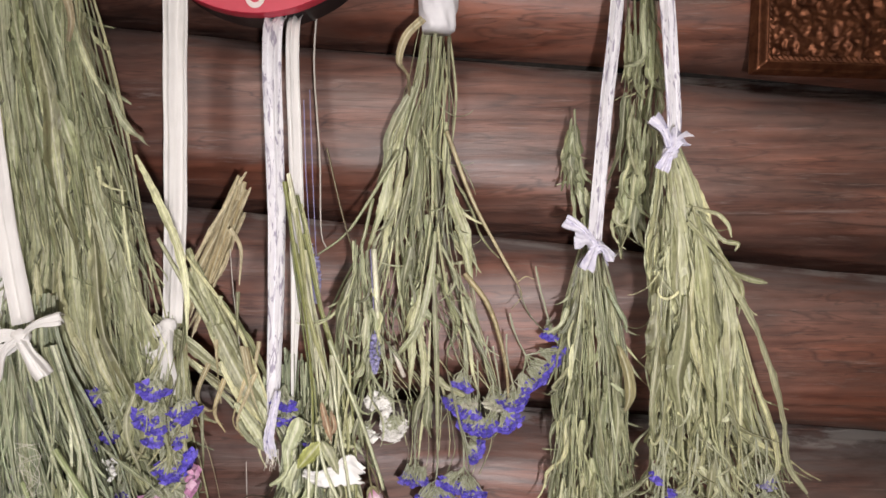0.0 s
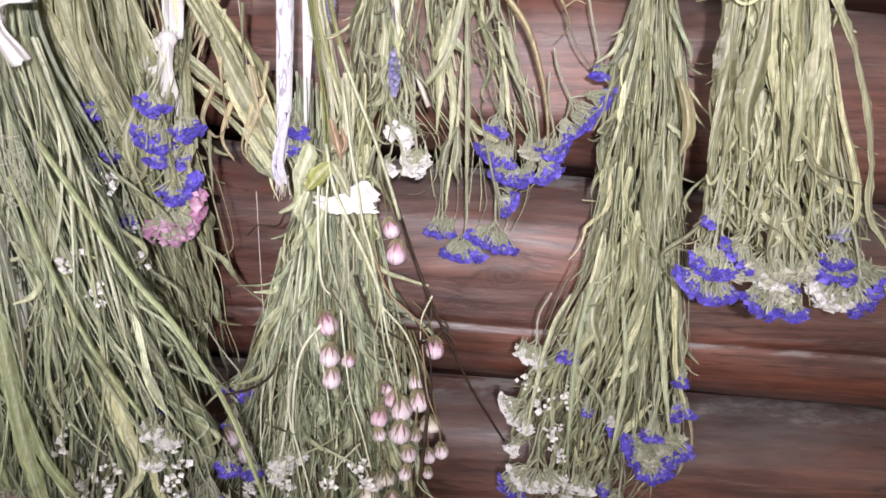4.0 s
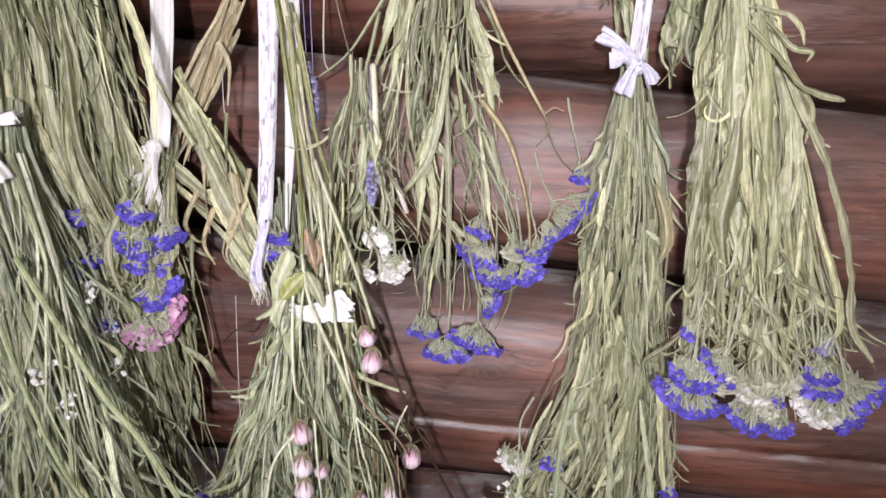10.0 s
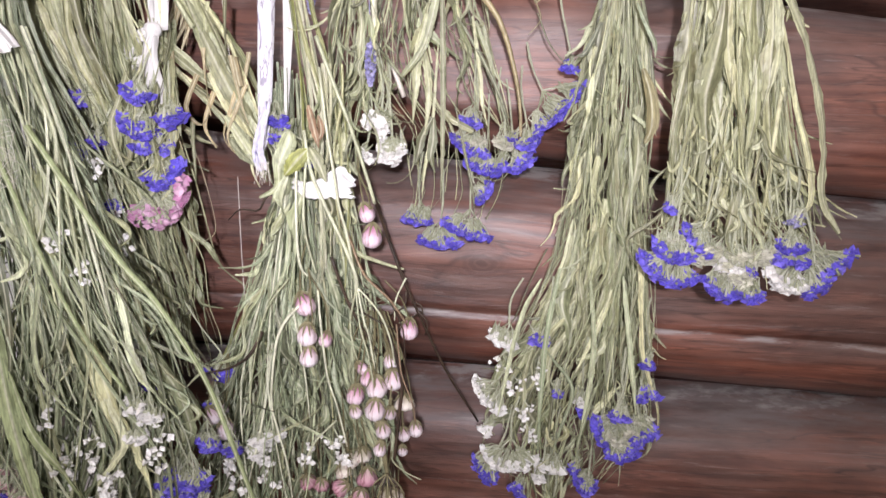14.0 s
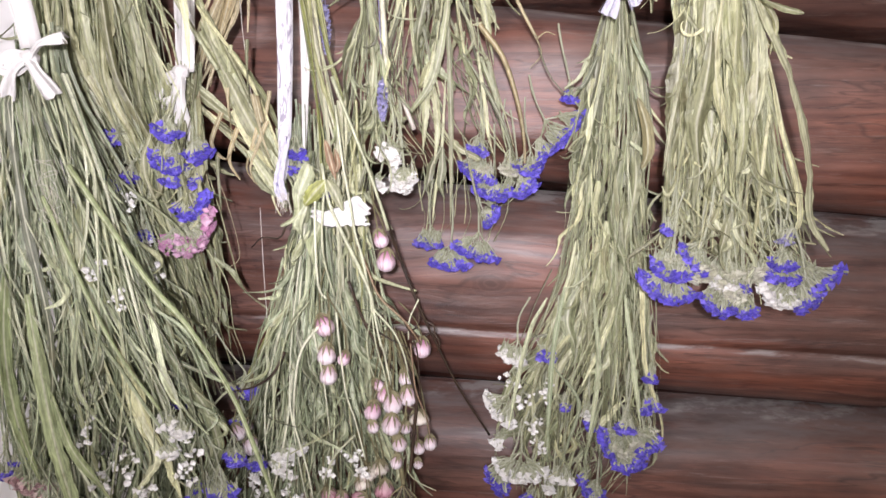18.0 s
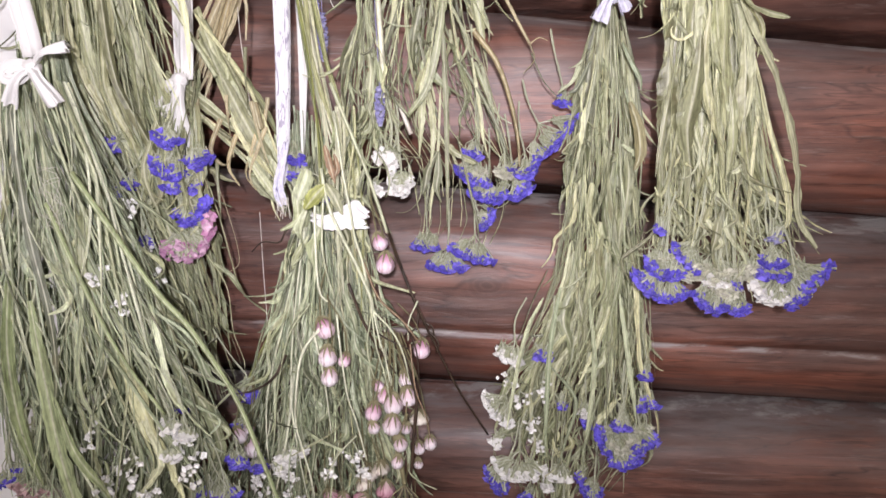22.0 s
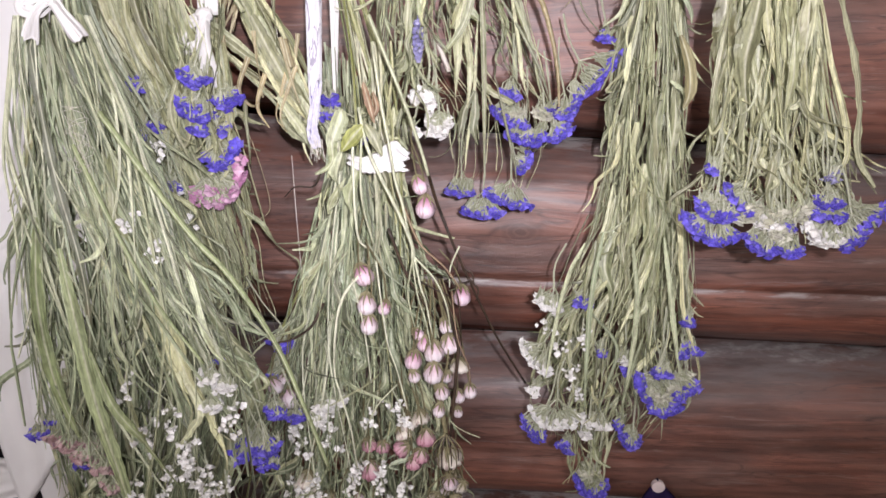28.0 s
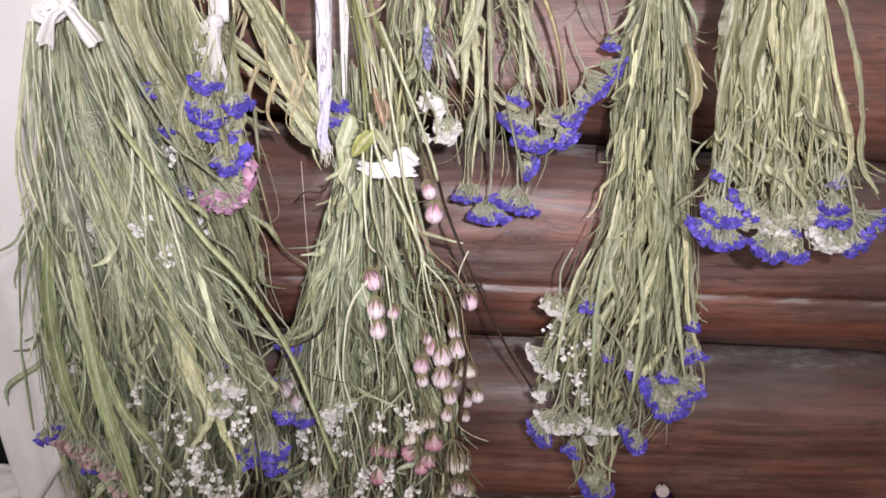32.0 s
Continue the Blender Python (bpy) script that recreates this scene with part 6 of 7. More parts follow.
for kind, x, y, z, w in [("f", -0.161, 0.620, 1.055, 0.020), ("f", -0.181, 0.620, 1.076, 0.022), ("f", -0.033, 0.630, 1.078, 0.017), ("f", -0.051, 0.630, 1.054, 0.015), ("f", -0.118, 0.620, 1.042, 0.020), ("f", -0.034, 0.630, 1.044, 0.015), ("f", -0.153, 0.620, 1.033, 0.018),
                         ("f", -0.140, 0.615, 1.046, 0.012), ("p", -0.113, 0.610, 1.047, 0.013), ("w", -0.042, 0.632, 1.062, 0.009), ("w", -0.060, 0.632, 1.040, 0.010), ("w", -0.128, 0.615, 1.060, 0.009)]:
    bud(rng, b2, kind, x, y, z, w, (x * 0.9, 0.615, z + 0.06))
for kind, x, y, z, w in [("f", -0.037, 0.612, 1.113, 0.022), ("w", -0.035, 0.605, 1.088, 0.013), ("f", -0.025, 0.615, 1.080, 0.014), ("w", -0.029, 0.608, 1.064, 0.013), ("w", -0.044, 0.605, 1.061, 0.012), ("w", -0.054, 0.608, 1.050, 0.011), ("f", -0.029, 0.612, 1.042, 0.014),
                         ("w", -0.046, 0.606, 1.036, 0.011), ("w", -0.036, 0.606, 1.026, 0.012), ("w", -0.022, 0.612, 1.052, 0.010), ("w", -0.042, 0.600, 1.185, 0.012), ("w", -0.045, 0.602, 1.165, 0.010)]:
    bud(rng, b2, kind, x, y, z, w, (-0.036, 0.612, z + 0.045))
for kind, x, y, z, w in [("w", -0.208, 0.620, 1.178, 0.013), ("w", -0.195, 0.620, 1.165, 0.015), ("w", -0.199, 0.625, 1.184, 0.010)]:
    bud(rng, b2, kind, x, y, z, w, (-0.19, 0.62, 1.24))
heads(rng, b2, [("w", -0.158, 0.615, 1.160, 0.020), ("w", -0.142, 0.612, 1.170, 0.016), ("w", -0.165, 0.615, 1.148, 0.014)], 0.05)
racemes(rng, b2, [(-0.150, 0.612, 1.120, 0.040, 9), (-0.178, 0.615, 1.110, 0.040, 9), (-0.130, 0.606, 1.075, 0.040, 10), (-0.100, 0.604, 1.080, 0.035, 8), (-0.076, 0.606, 1.150, 0.030, 7), (-0.112, 0.602, 1.150, 0.030, 5), (-0.085, 0.604, 1.055, 0.035, 9),
                  (-0.160, 0.612, 1.050, 0.040, 10), (-0.190, 0.615, 1.055, 0.035, 8), (-0.062, 0.606, 1.030, 0.035, 9)])
heads(rng, b2, [("b", -0.120, 0.64, 1.418, 0.012), ("b", -0.152, 0.655, 1.452, 0.016), ("b", -0.150, 0.655, 1.438, 0.014)], 0.03)
strip(rng, curve([(-0.176, 0.772, 1.865), (-0.174, 0.70, 1.816), (-0.163, 0.672, 1.623), (-0.163, 0.656, 1.455), (-0.165, 0.646, 1.415)], 40), np.concatenate([np.linspace(0.022, 0.014, 28), np.linspace(0.0135, 0.002, 12)]), M_LACE, "ribbon", b2, "white ribbon with lilac print", pleat=0.14)
strip(rng, curve([(-0.158, 0.774, 1.865), (-0.156, 0.712, 1.819), (-0.145, 0.683, 1.623), (-0.147, 0.668, 1.435)], 36), np.concatenate([np.linspace(0.016, 0.013, 26), np.linspace(0.0115, 0.002, 10)]), M_RIBBON, "ribbon", b2, "plain white side of the ribbon", pleat=0.14)
strip(rng, curve([(-0.154, 0.640, 1.468), (-0.157, 0.632, 1.445), (-0.160, 0.630, 1.425), (-0.157, 0.632, 1.408)], 16), np.array([0.006, 0.007, 0.008, 0.0075, 0.0085, 0.0078, 0.009, 0.0082, 0.0095, 0.0088, 0.0105, 0.0098, 0.011, 0.0102, 0.0095, 0.0075]), M_FRAY, "ribbon_end", b2, "frayed lilac ribbon end", pleat=0.32, twist=np.linspace(0, 0.5, 16))
for i in range(16):
    x = -0.162 + 0.011 * i / 15
    thread([(x, 0.630, 1.416), (x + rng.normal(0, 0.001), 0.629, 1.408), (x + rng.normal(0, 0.002), 0.630, rng.uniform(1.395, 1.404))], "loose_thread", b2, r=0.00022)
bm = bmesh.new()
bmesh.ops.create_grid(bm, x_segments=26, y_segments=14, size=0.5)
for q in bm.verts:
    x, y = q.co.x, q.co.y
    tall = 0.010 + 0.016 * min(1.0, max(0.0, (x + 0.42) * 1.5)) - 0.010 * max(0.0, x - 0.34) / 0.16
    rag = noise.noise(Vector((x * 8, y * 2, 3.1))) + 0.6 * noise.noise(Vector((x * 21, y * 3, 5.2)))
    q.co = Vector((0.052 + x * 0.050 + 0.004 * y + 0.006 * max(0.0, abs(x) - 0.3) * noise.noise(Vector((y * 9, x, 2))) * 5,
                   -0.040 + 0.004 * math.sin(x * 7 + y * 3) + 0.003 * noise.noise(Vector((x * 5, y * 5, 7))) - 0.004 * abs(y),
                   -0.037 + y * tall * (1 + 0.5 * abs(y) * rag) + 0.004 * math.sin(x * 6) - 0.003 * x))
bmesh.ops.solidify(bm, geom=list(bm.faces), thickness=0.0008)
from_bm("paper_label", bm, M_LABEL, b2, "torn white paper label", True)
k = np.linspace(0, 1, 30)
one_strap(rng, b2, [(-0.108, 0.602, 1.430), (-0.117, 0.598, 1.420), (-0.127, 0.600, 1.408)], 0.0072 * np.sin(np.pi * np.clip(0.06 + 0.92 * k, 0, 1)) ** 0.8, M_LEAF, "yellow-green leaf", 0.2 + 0.3 * k)
one_strap(rng, b2, [(-0.106, 0.600, 1.432), (-0.098, 0.596, 1.421), (-0.091, 0.597, 1.404)], 0.0050 * np.sin(np.pi * np.clip(0.06 + 0.92 * k, 0, 1)) ** 0.8, M_OLIVE, "", 0.3 - 0.4 * k)
for pts, w in (([(-0.106, 0.598, 1.466), (-0.101, 0.594, 1.450), (-0.097, 0.597, 1.432)], 0.0034), ([(-0.098, 0.600, 1.458), (-0.095, 0.597, 1.446), (-0.098, 0.598, 1.436)], 0.0028)):
    one_strap(rng, b2, pts, w * np.sin(np.pi * np.clip(0.05 + 0.93 * k, 0, 1)) ** 0.8, M_RUST, "dry rust-brown leaf", 0.6 * np.sin(4 * k))
# long pale stems crossing the label, and the branching ones that carry the buds
for pts, r0, r1, m in (([(-0.112, 0.606, 1.445), (-0.105, 0.600, 1.413), (-0.093, 0.598, 1.385), (-0.080, 0.600, 1.357), (-0.068, 0.602, 1.326), (-0.067, 0.602, 1.312)], 0.0015, 0.0019, M_PALE),
                       ([(-0.098, 0.604, 1.496), (-0.091, 0.598, 1.448), (-0.084, 0.597, 1.408), (-0.081, 0.600, 1.383), (-0.075, 0.602, 1.360), (-0.070, 0.603, 1.330)], 0.0012, 0.0013, M_PALE),
                       ([(-0.118, 0.606, 1.425), (-0.117, 0.598, 1.398), (-0.117, 0.598, 1.357), (-0.115, 0.600, 1.331), (-0.109, 0.602, 1.322)], 0.0012, 0.0012, M_PALE),
                       ([(-0.110, 0.606, 1.425), (-0.111, 0.598, 1.383), (-0.109, 0.598, 1.357), (-0.102, 0.602, 1.325)], 0.0011, 0.0009, M_PALE),
                       ([(-0.100, 0.602, 1.520), (-0.090, 0.599, 1.496), (-0.071, 0.600, 1.448), (-0.057, 0.604, 1.404), (-0.053, 0.610, 1.386)], 0.0017, 0.0015, M_PALE),
                       ([(-0.067, 0.602, 1.314), (-0.072, 0.602, 1.283), (-0.070, 0.604, 1.261), (-0.067, 0.608, 1.246)], 0.0009, 0.0007, M_PALE),
                       ([(-0.066, 0.602, 1.314), (-0.060, 0.601, 1.285), (-0.056, 0.602, 1.272), (-0.051, 0.606, 1.240)], 0.0010, 0.0008, M_PALE),
                       ([(-0.068, 0.603, 1.318), (-0.064, 0.603, 1.280), (-0.056, 0.604, 1.250), (-0.050, 0.604, 1.214)], 0.0008, 0.0006, M_PALE),
                       ([(-0.066, 0.602, 1.314), (-0.048, 0.604, 1.293), (-0.038, 0.606, 1.269), (-0.034, 0.612, 1.242)], 0.0010, 0.0007, M_PALE),
                       ([(-0.080, 0.604, 1.372), (-0.073, 0.606, 1.354), (-0.061, 0.606, 1.325), (-0.040, 0.608, 1.304), (-0.028, 0.614, 1.285), (-0.025, 0.622, 1.275)], 0.0013, 0.0008, M_RUST),
                       ([(-0.040, 0.608, 1.304), (-0.028, 0.610, 1.278), (-0.025, 0.612, 1.247), (-0.024, 0.618, 1.213)], 0.0007, 0.0006, M_STEM),
                       ([(-0.033, 0.610, 1.280), (-0.028, 0.610, 1.236), (-0.018, 0.614, 1.205), (-0.016, 0.625, 1.180)], 0.0007, 0.0006, M_RUST),
                       ([(-0.026, 0.616, 1.321), (-0.034, 0.612, 1.302), (-0.035, 0.612, 1.283)], 0.0009, 0.0005, M_PALE),
                       ([(-0.113, 0.600, 1.300), (-0.129, 0.594, 1.280), (-0.137, 0.594, 1.255), (-0.142, 0.596, 1.207), (-0.137, 0.596, 1.181), (-0.129, 0.597, 1.146), (-0.125, 0.600, 1.103)], 0.0014, 0.0008, M_PALE),
                       ([(-0.122, 0.598, 1.294), (-0.114, 0.595, 1.259), (-0.110, 0.595, 1.228), (-0.108, 0.598, 1.193)], 0.0009, 0.0006, M_PALE),
                       ([(-0.100, 0.600, 1.310), (-0.096, 0.595, 1.278), (-0.091, 0.596, 1.234), (-0.083, 0.598, 1.205), (-0.075, 0.602, 1.165)], 0.0010, 0.0007, M_PALE),
                       ([(-0.084, 0.600, 1.191), (-0.101, 0.596, 1.173), (-0.112, 0.597, 1.152), (-0.117, 0.604, 1.134)], 0.0010, 0.0007, M_PALE),
                       ([(-0.125, 0.600, 1.320), (-0.145, 0.597, 1.290), (-0.158, 0.598, 1.240), (-0.166, 0.602, 1.180)], 0.0009, 0.0006, M_PALE),
                       ([(-0.051, 0.606, 1.204), (-0.047, 0.604, 1.185), (-0.043, 0.605, 1.165), (-0.039, 0.608, 1.138)], 0.0032, 0.0024, M_STALK)):
    rod(pts, r0, r1, m, b2, "stem", n=20)
# opened head under the grey stem: dark stalks fanned out over pale scales
for i in range(9):
    a = -0.9 + 1.8 * i / 8
    e = np.array([-0.038 + 0.019 * math.sin(a) + rng.normal(0, 0.001), 0.600 + 0.008 * abs(math.sin(a)), 1.138 - 0.036 * math.cos(a * 0.7) + rng.normal(0, 0.003)])
    m = np.array([-0.038, 0.604, 1.140]) * 0.5 + e * 0.5 + np.array([0.007 * math.sin(a), -0.004, 0.004])
    rod([(-0.039, 0.606, 1.139), tuple(m), tuple(e)], 0.0009, 0.0005, M_STEM if i % 2 else M_STALK, b2, "stem", n=8)
rod([(-0.060, 0.610, 1.408), (-0.054, 0.620, 1.386), (-0.048, 0.640, 1.356), (-0.034, 0.642, 1.318), (-0.019, 0.650, 1.280), (0.008, 0.670, 1.215), (0.040, 0.70, 1.150)], 0.0017, 0.0011, M_STEM, b2, "stem", "long dark brown stem", n=24)
for pts in ([(-0.025, 0.65, 1.29), (-0.016, 0.65, 1.286), (-0.014, 0.65, 1.275)], [(-0.03, 0.65, 1.30), (-0.032, 0.648, 1.285), (-0.046, 0.64, 1.278)], [(-0.019, 0.65, 1.278), (-0.030, 0.645, 1.272), (-0.038, 0.64, 1.262)], [(-0.02, 0.65, 1.282), (-0.010, 0.65, 1.270), (-0.012, 0.65, 1.258)]):
    rod(pts, 0.0012, 0.0007, M_STEM, b2, "stem", n=8)
rod([(-0.142, 0.64, 1.389), (-0.155, 0.635, 1.385), (-0.163, 0.635, 1.372), (-0.18, 0.635, 1.372), (-0.191, 0.635, 1.362)], 0.0014, 0.0005, M_STEM, b2, "twig", "thin dark twig")
rod([(-0.15, 0.60, 1.27), (-0.161, 0.595, 1.249), (-0.18, 0.595, 1.236), (-0.20, 0.595, 1.231)], 0.0016, 0.0006, M_STEM, b2, "twig", "thin dark twig")
rod([(-0.088, 0.60, 1.34), (-0.075, 0.605, 1.30), (-0.060, 0.61, 1.27), (-0.047, 0.612, 1.25)], 0.0015, 0.0008, M_STEM, b2, "stem", "brown branching stem")
rod([(-0.075, 0.605, 1.30), (-0.055, 0.61, 1.285), (-0.035, 0.612, 1.275)], 0.0010, 0.0006, M_STEM, b2, "stem")
rod([(-0.040, 0.61, 1.27), (-0.028, 0.612, 1.23), (-0.030, 0.612, 1.19), (-0.036, 0.612, 1.12), (-0.038, 0.612, 1.085)], 0.0022, 0.0010, M_STEM, b2, "stem", "brown branching stem")
rod([(-0.185, 0.645, 1.40), (-0.183, 0.643, 1.33), (-0.181, 0.643, 1.27)], 0.0003, 0.0003, M_CORD, b2, "loose_thread")

# front bunch with the plain white bow
rng = np.random.default_rng(7)
form = Form([(1.533, -0.369, -0.334, 0.580, 0.016), (1.497, -0.384, -0.327, 0.580, 0.032), (1.424, -0.392, -0.291, 0.580, 0.036), (1.348, -0.403, -0.257, 0.580, 0.040), (1.268, -0.409, -0.227, 0.580, 0.044), (1.182, -0.414, -0.208, 0.585, 0.044),
             (1.118, -0.413, -0.232, 0.590, 0.040), (1.031, -0.398, -0.268, 0.590, 0.036), (0.940, -0.387, -0.264, 0.595, 0.024)])
b0 = thing("dried_flower_bunch", (-0.326, 0.54, 1.529), "thick grassy sage-green bunch with small flowers and a white bow", "dried flowers", GROUP)
stalks(rng, form, b0, 70, M_SAGE, (0.0006, 0.0026), lift=0.03, ends=(0.08, 0.6), cross=0.9, bend=0.004)
straps(rng, form, b0, 80, M_SAGE, (0.0010, 0.0048), (0.12, 0.36), (0.25, 1.0), turn=1.6, spread=0.4)
blades(rng, form, b0, 110, M_SAGE, (0.0006, 0.0032), (0.02, 0.08), (0.05, 0.85), 0.4, 0.012, splay=0.8)
straps(rng, form, b0, 64, M_OLIVE, (0.0012, 0.0055), (0.10, 0.32), (0.15, 0.95), turn=1.8, spread=0.4)
front = Form([(1.52, -0.375, -0.325, 0.565, 0.018), (1.42, -0.392, -0.285, 0.553, 0.014), (1.27, -0.408, -0.222, 0.548, 0.014), (1.10, -0.410, -0.215, 0.550, 0.014), (1.00, -0.40, -0.25, 0.560, 0.012)])
stalks(rng, front, b0, 30, M_PALE, (0.0009, 0.0021), lift=0.0, ends=(0.1, 0.6), flat=0.8, cross=1.7, bend=0.0016, rag=0.04)
stalks(rng, front, b0, 14, M_SAGE, (0.0016, 0.0030), lift=0.0, ends=(0.1, 0.6), flat=0.8, cross=1.7, bend=0.0016, rag=0.04)
blades(rng, form, b0, 40, M_OLIVE, (0.0014, 0.0044), (0.02, 0.06), (0.03, 0.8), 0.3, 0.008, splay=0.8)
blades(rng, form, b0, 60, M_SAGE, (0.0022, 0.0062), (0.05, 0.16), (0.10, 0.85), 0.4, 0.016, splay=0.55)
blades(rng, form, b0, 34, M_STRAW, (0.0016, 0.0050), (0.06, 0.18), (0.10, 0.9), 0.25, 0.012, splay=0.28)
for pts, w, tw in (([(-0.352, 0.535, 1.335), (-0.343, 0.530, 1.27), (-0.334, 0.528, 1.20), (-0.322, 0.530, 1.13), (-0.316, 0.535, 1.075)], 0.0066, 0.3),
                   ([(-0.335, 0.530, 1.25), (-0.318, 0.526, 1.20), (-0.293, 0.526, 1.165), (-0.268, 0.530, 1.12)], 0.0048, -0.4),
                   ([(-0.372, 0.540, 1.36), (-0.378, 0.535, 1.29), (-0.374, 0.535, 1.22), (-0.362, 0.540, 1.16)], 0.0055, 0.5),
                   ([(-0.325, 0.535, 1.10), (-0.305, 0.530, 1.07), (-0.285, 0.532, 1.02)], 0.0070, 0.2)):
    k = np.linspace(0, 1, 30)
    one_strap(rng, b0, pts, w * np.sin(np.pi * np.clip(k * 0.93 + 0.05, 0, 1)) ** 0.7, M_GREENLEAF, "broad green leaf", tw + 0.4 * np.sin(5 * k))
wisps(rng, form, b0, 130, M_SAGE, (0.0006, 0.0022), (0.02, 0.06), (0.05, 0.9))
fibres(rng, form, b0, 150, M_SAGE_FINE)
heads(rng, b0, [("b", -0.411, 0.562, 1.157, 0.020), ("b", -0.402, 0.565, 1.163, 0.012), ("q", -0.389, 0.556, 1.152, 0.022), ("q", -0.374, 0.552, 1.150, 0.022), ("q", -0.361, 0.550, 1.143, 0.024), ("q", -0.346, 0.545, 1.133, 0.020), ("q", -0.340, 0.545, 1.112, 0.016),
                ("b", -0.368, 0.550, 1.130, 0.012), ("q", -0.336, 0.545, 1.095, 0.014), ("b", -0.344, 0.552, 1.124, 0.010)], 0.05, feed=(form, M_SAGE, 2))
heads(rng, b0, [("w", -0.240, 0.545, 1.222, 0.017), ("w", -0.228, 0.545, 1.214, 0.018), ("w", -0.238, 0.542, 1.196, 0.016), ("w", -0.226, 0.548, 1.205, 0.010)], 0.05)
heads(rng, b0, [("b", -0.248, 0.585, 1.221, 0.012), ("b", -0.222, 0.57, 1.140, 0.026), ("b", -0.206, 0.57, 1.146, 0.026), ("b", -0.204, 0.57, 1.128, 0.020), ("b", -0.198, 0.585, 1.172, 0.018), ("b", -0.208, 0.63, 1.185, 0.016), ("b", -0.202, 0.63, 1.219, 0.018), ("b", -0.186, 0.61, 1.152, 0.016)], 0.05)
racemes(rng, b0, [(-0.262, 0.540, 1.118, 0.050, 15), (-0.252, 0.542, 1.090, 0.055, 16), (-0.240, 0.545, 1.078, 0.050, 14), (-0.258, 0.540, 1.060, 0.050, 14), (-0.285, 0.540, 1.105, 0.040, 8), (-0.300, 0.538, 1.150, 0.035, 6), (-0.276, 0.540, 1.165, 0.035, 6),
                  (-0.322, 0.540, 1.090, 0.040, 8), (-0.300, 0.540, 1.070, 0.040, 9), (-0.278, 0.545, 1.055, 0.040, 8), (-0.312, 0.540, 1.200, 0.030, 5), (-0.270, 0.545, 1.320, 0.024, 5),
                  (-0.295, 0.545, 1.345, 0.020, 4), (-0.225, 0.548, 1.170, 0.030, 6), (-0.340, 0.542, 1.060, 0.030, 6), (-0.236, 0.550, 1.045, 0.030, 7)])
rod([(-0.300, 0.530, 1.445), (-0.236, 0.522, 1.355), (-0.204, 0.522, 1.317), (-0.172, 0.528, 1.257), (-0.152, 0.530, 1.200), (-0.135, 0.535, 1.140)], 0.0027, 0.0020, M_GREENLEAF, b0, "stem", "thick pale green stem", n=28)
rod([(-0.325, 0.530, 1.420), (-0.293, 0.520, 1.354), (-0.266, 0.520, 1.294), (-0.234, 0.525, 1.240)], 0.0022, 0.0015, M_GREENLEAF, b0, "stem", "thick pale green stem", n=24)
vs, fs, uv = sweep(curve([(-0.405, 0.570, 1.286), (-0.412, 0.570, 1.254), (-0.423, 0.570, 1.236), (-0.442, 0.570, 1.233)], 12) - np.array(b0.location), np.linspace(0.003, 0.0008, 12), 0.0007, None, 4, 0.2)
solid("leaf", vs, fs, M_OLIVE, b0, "", uv)
strip(rng, curve([(-0.415, 0.59, 1.98), (-0.385, 0.570, 1.80), (-0.360, 0.556, 1.65), (-0.337, 0.550, 1.54)], 30), 0.017, M_RIBBON, "ribbon", b0, "plain white fabric ribbon", pleat=0.12)
bow(rng, b0, (-0.333, 0.542, 1.530), M_RIBBON, [(-0.9, -0.25, 0.024)], [(0.034, -0.004, 0.016), (0.021, -0.004, -0.030), (-0.020, -0.004, -0.030)], 0.013)
for i in range(4):
    a = rng.uniform(0, 6, 3)
    t = np.linspace(0, 6, 9)
    pts = np.stack([-0.318 + 0.009 * np.sin(t * 2.3 + a[0]) + 0.004 * np.sin(t * 5 + a[2]), 0.528 + 0.002 * np.sin(t), 1.435 + 0.018 * np.sin(t * 0.9 + a[1]) - 0.004 * t], -1)
    thread(pts, "loose_thread", b0, r=0.0002)

# ---- cloths ----


def cloth(name, label, tl, tr, br, bl, mat, folds, seed, crease=None, thick=0.0018):
    """A hanging cloth between four corners, with soft vertical folds and a hem."""
    r = np.random.default_rng(seed)
    ph = r.uniform(0, 6, 4)
    tl, tr, br, bl = map(np.array, (tl, tr, br, bl))
    nu, nv = 46, 110
    v, uv, f = [], [], []
    for face in (0, 1):
        for i in range(nv):
            for j in range(nu):
                a, b = j / (nu - 1), i / (nv - 1)
                p = (tl * (1 - a) + tr * a) * (1 - b) + (bl * (1 - a) + br * a) * b
                d = folds * (math.sin(a * 9 + ph[0] + b * 1.2) * 0.6 + math.sin(a * 17 + ph[1] - b * 2) * 0.3) * (0.4 + 0.6 * b) + 0.35 * folds * noise.noise(Vector((a * 5, b * 5, seed)))
                if crease:
                    (x0, z0), (x1, z1) = crease
                    k = abs((x1 - x0) * (p[2] - z0) - (z1 - z0) * (p[0] - x0)) / math.hypot(x1 - x0, z1 - z0)
                    d -= 0.006 * math.exp(-(k / 0.006) ** 2)
                # rolled hem along the lower edge and the sides
                hem = 0.0022 if b > 0.978 or a > 0.95 or a < 0.05 else 0.0
                v.append((p[0], p[1] + d - hem * (1 - 2 * face) + face * thick, p[2]))
                uv.append((a, b))
    m = nu * nv
    for i in range(nv - 1):
        for j in range(nu - 1):
            q = i * nu + j
            f.append((q, q + nu, q + nu + 1, q + 1))
            f.append((m + q, m + q + 1, m + q + nu + 1, m + q + nu))
    for i in range(nv - 1):
        for j in (0, nu - 1):
            q = i * nu + j
            f.append((q, q + nu, m + q + nu, m + q))
    for j in range(nu - 1):
        for i in (0, nv - 1):
            q = i * nu + j
            f.append((q, m + q, m + q + 1, q + 1))
    return tagged(solid(name, v, f, mat, None, label, uv, True), label, "cloth")


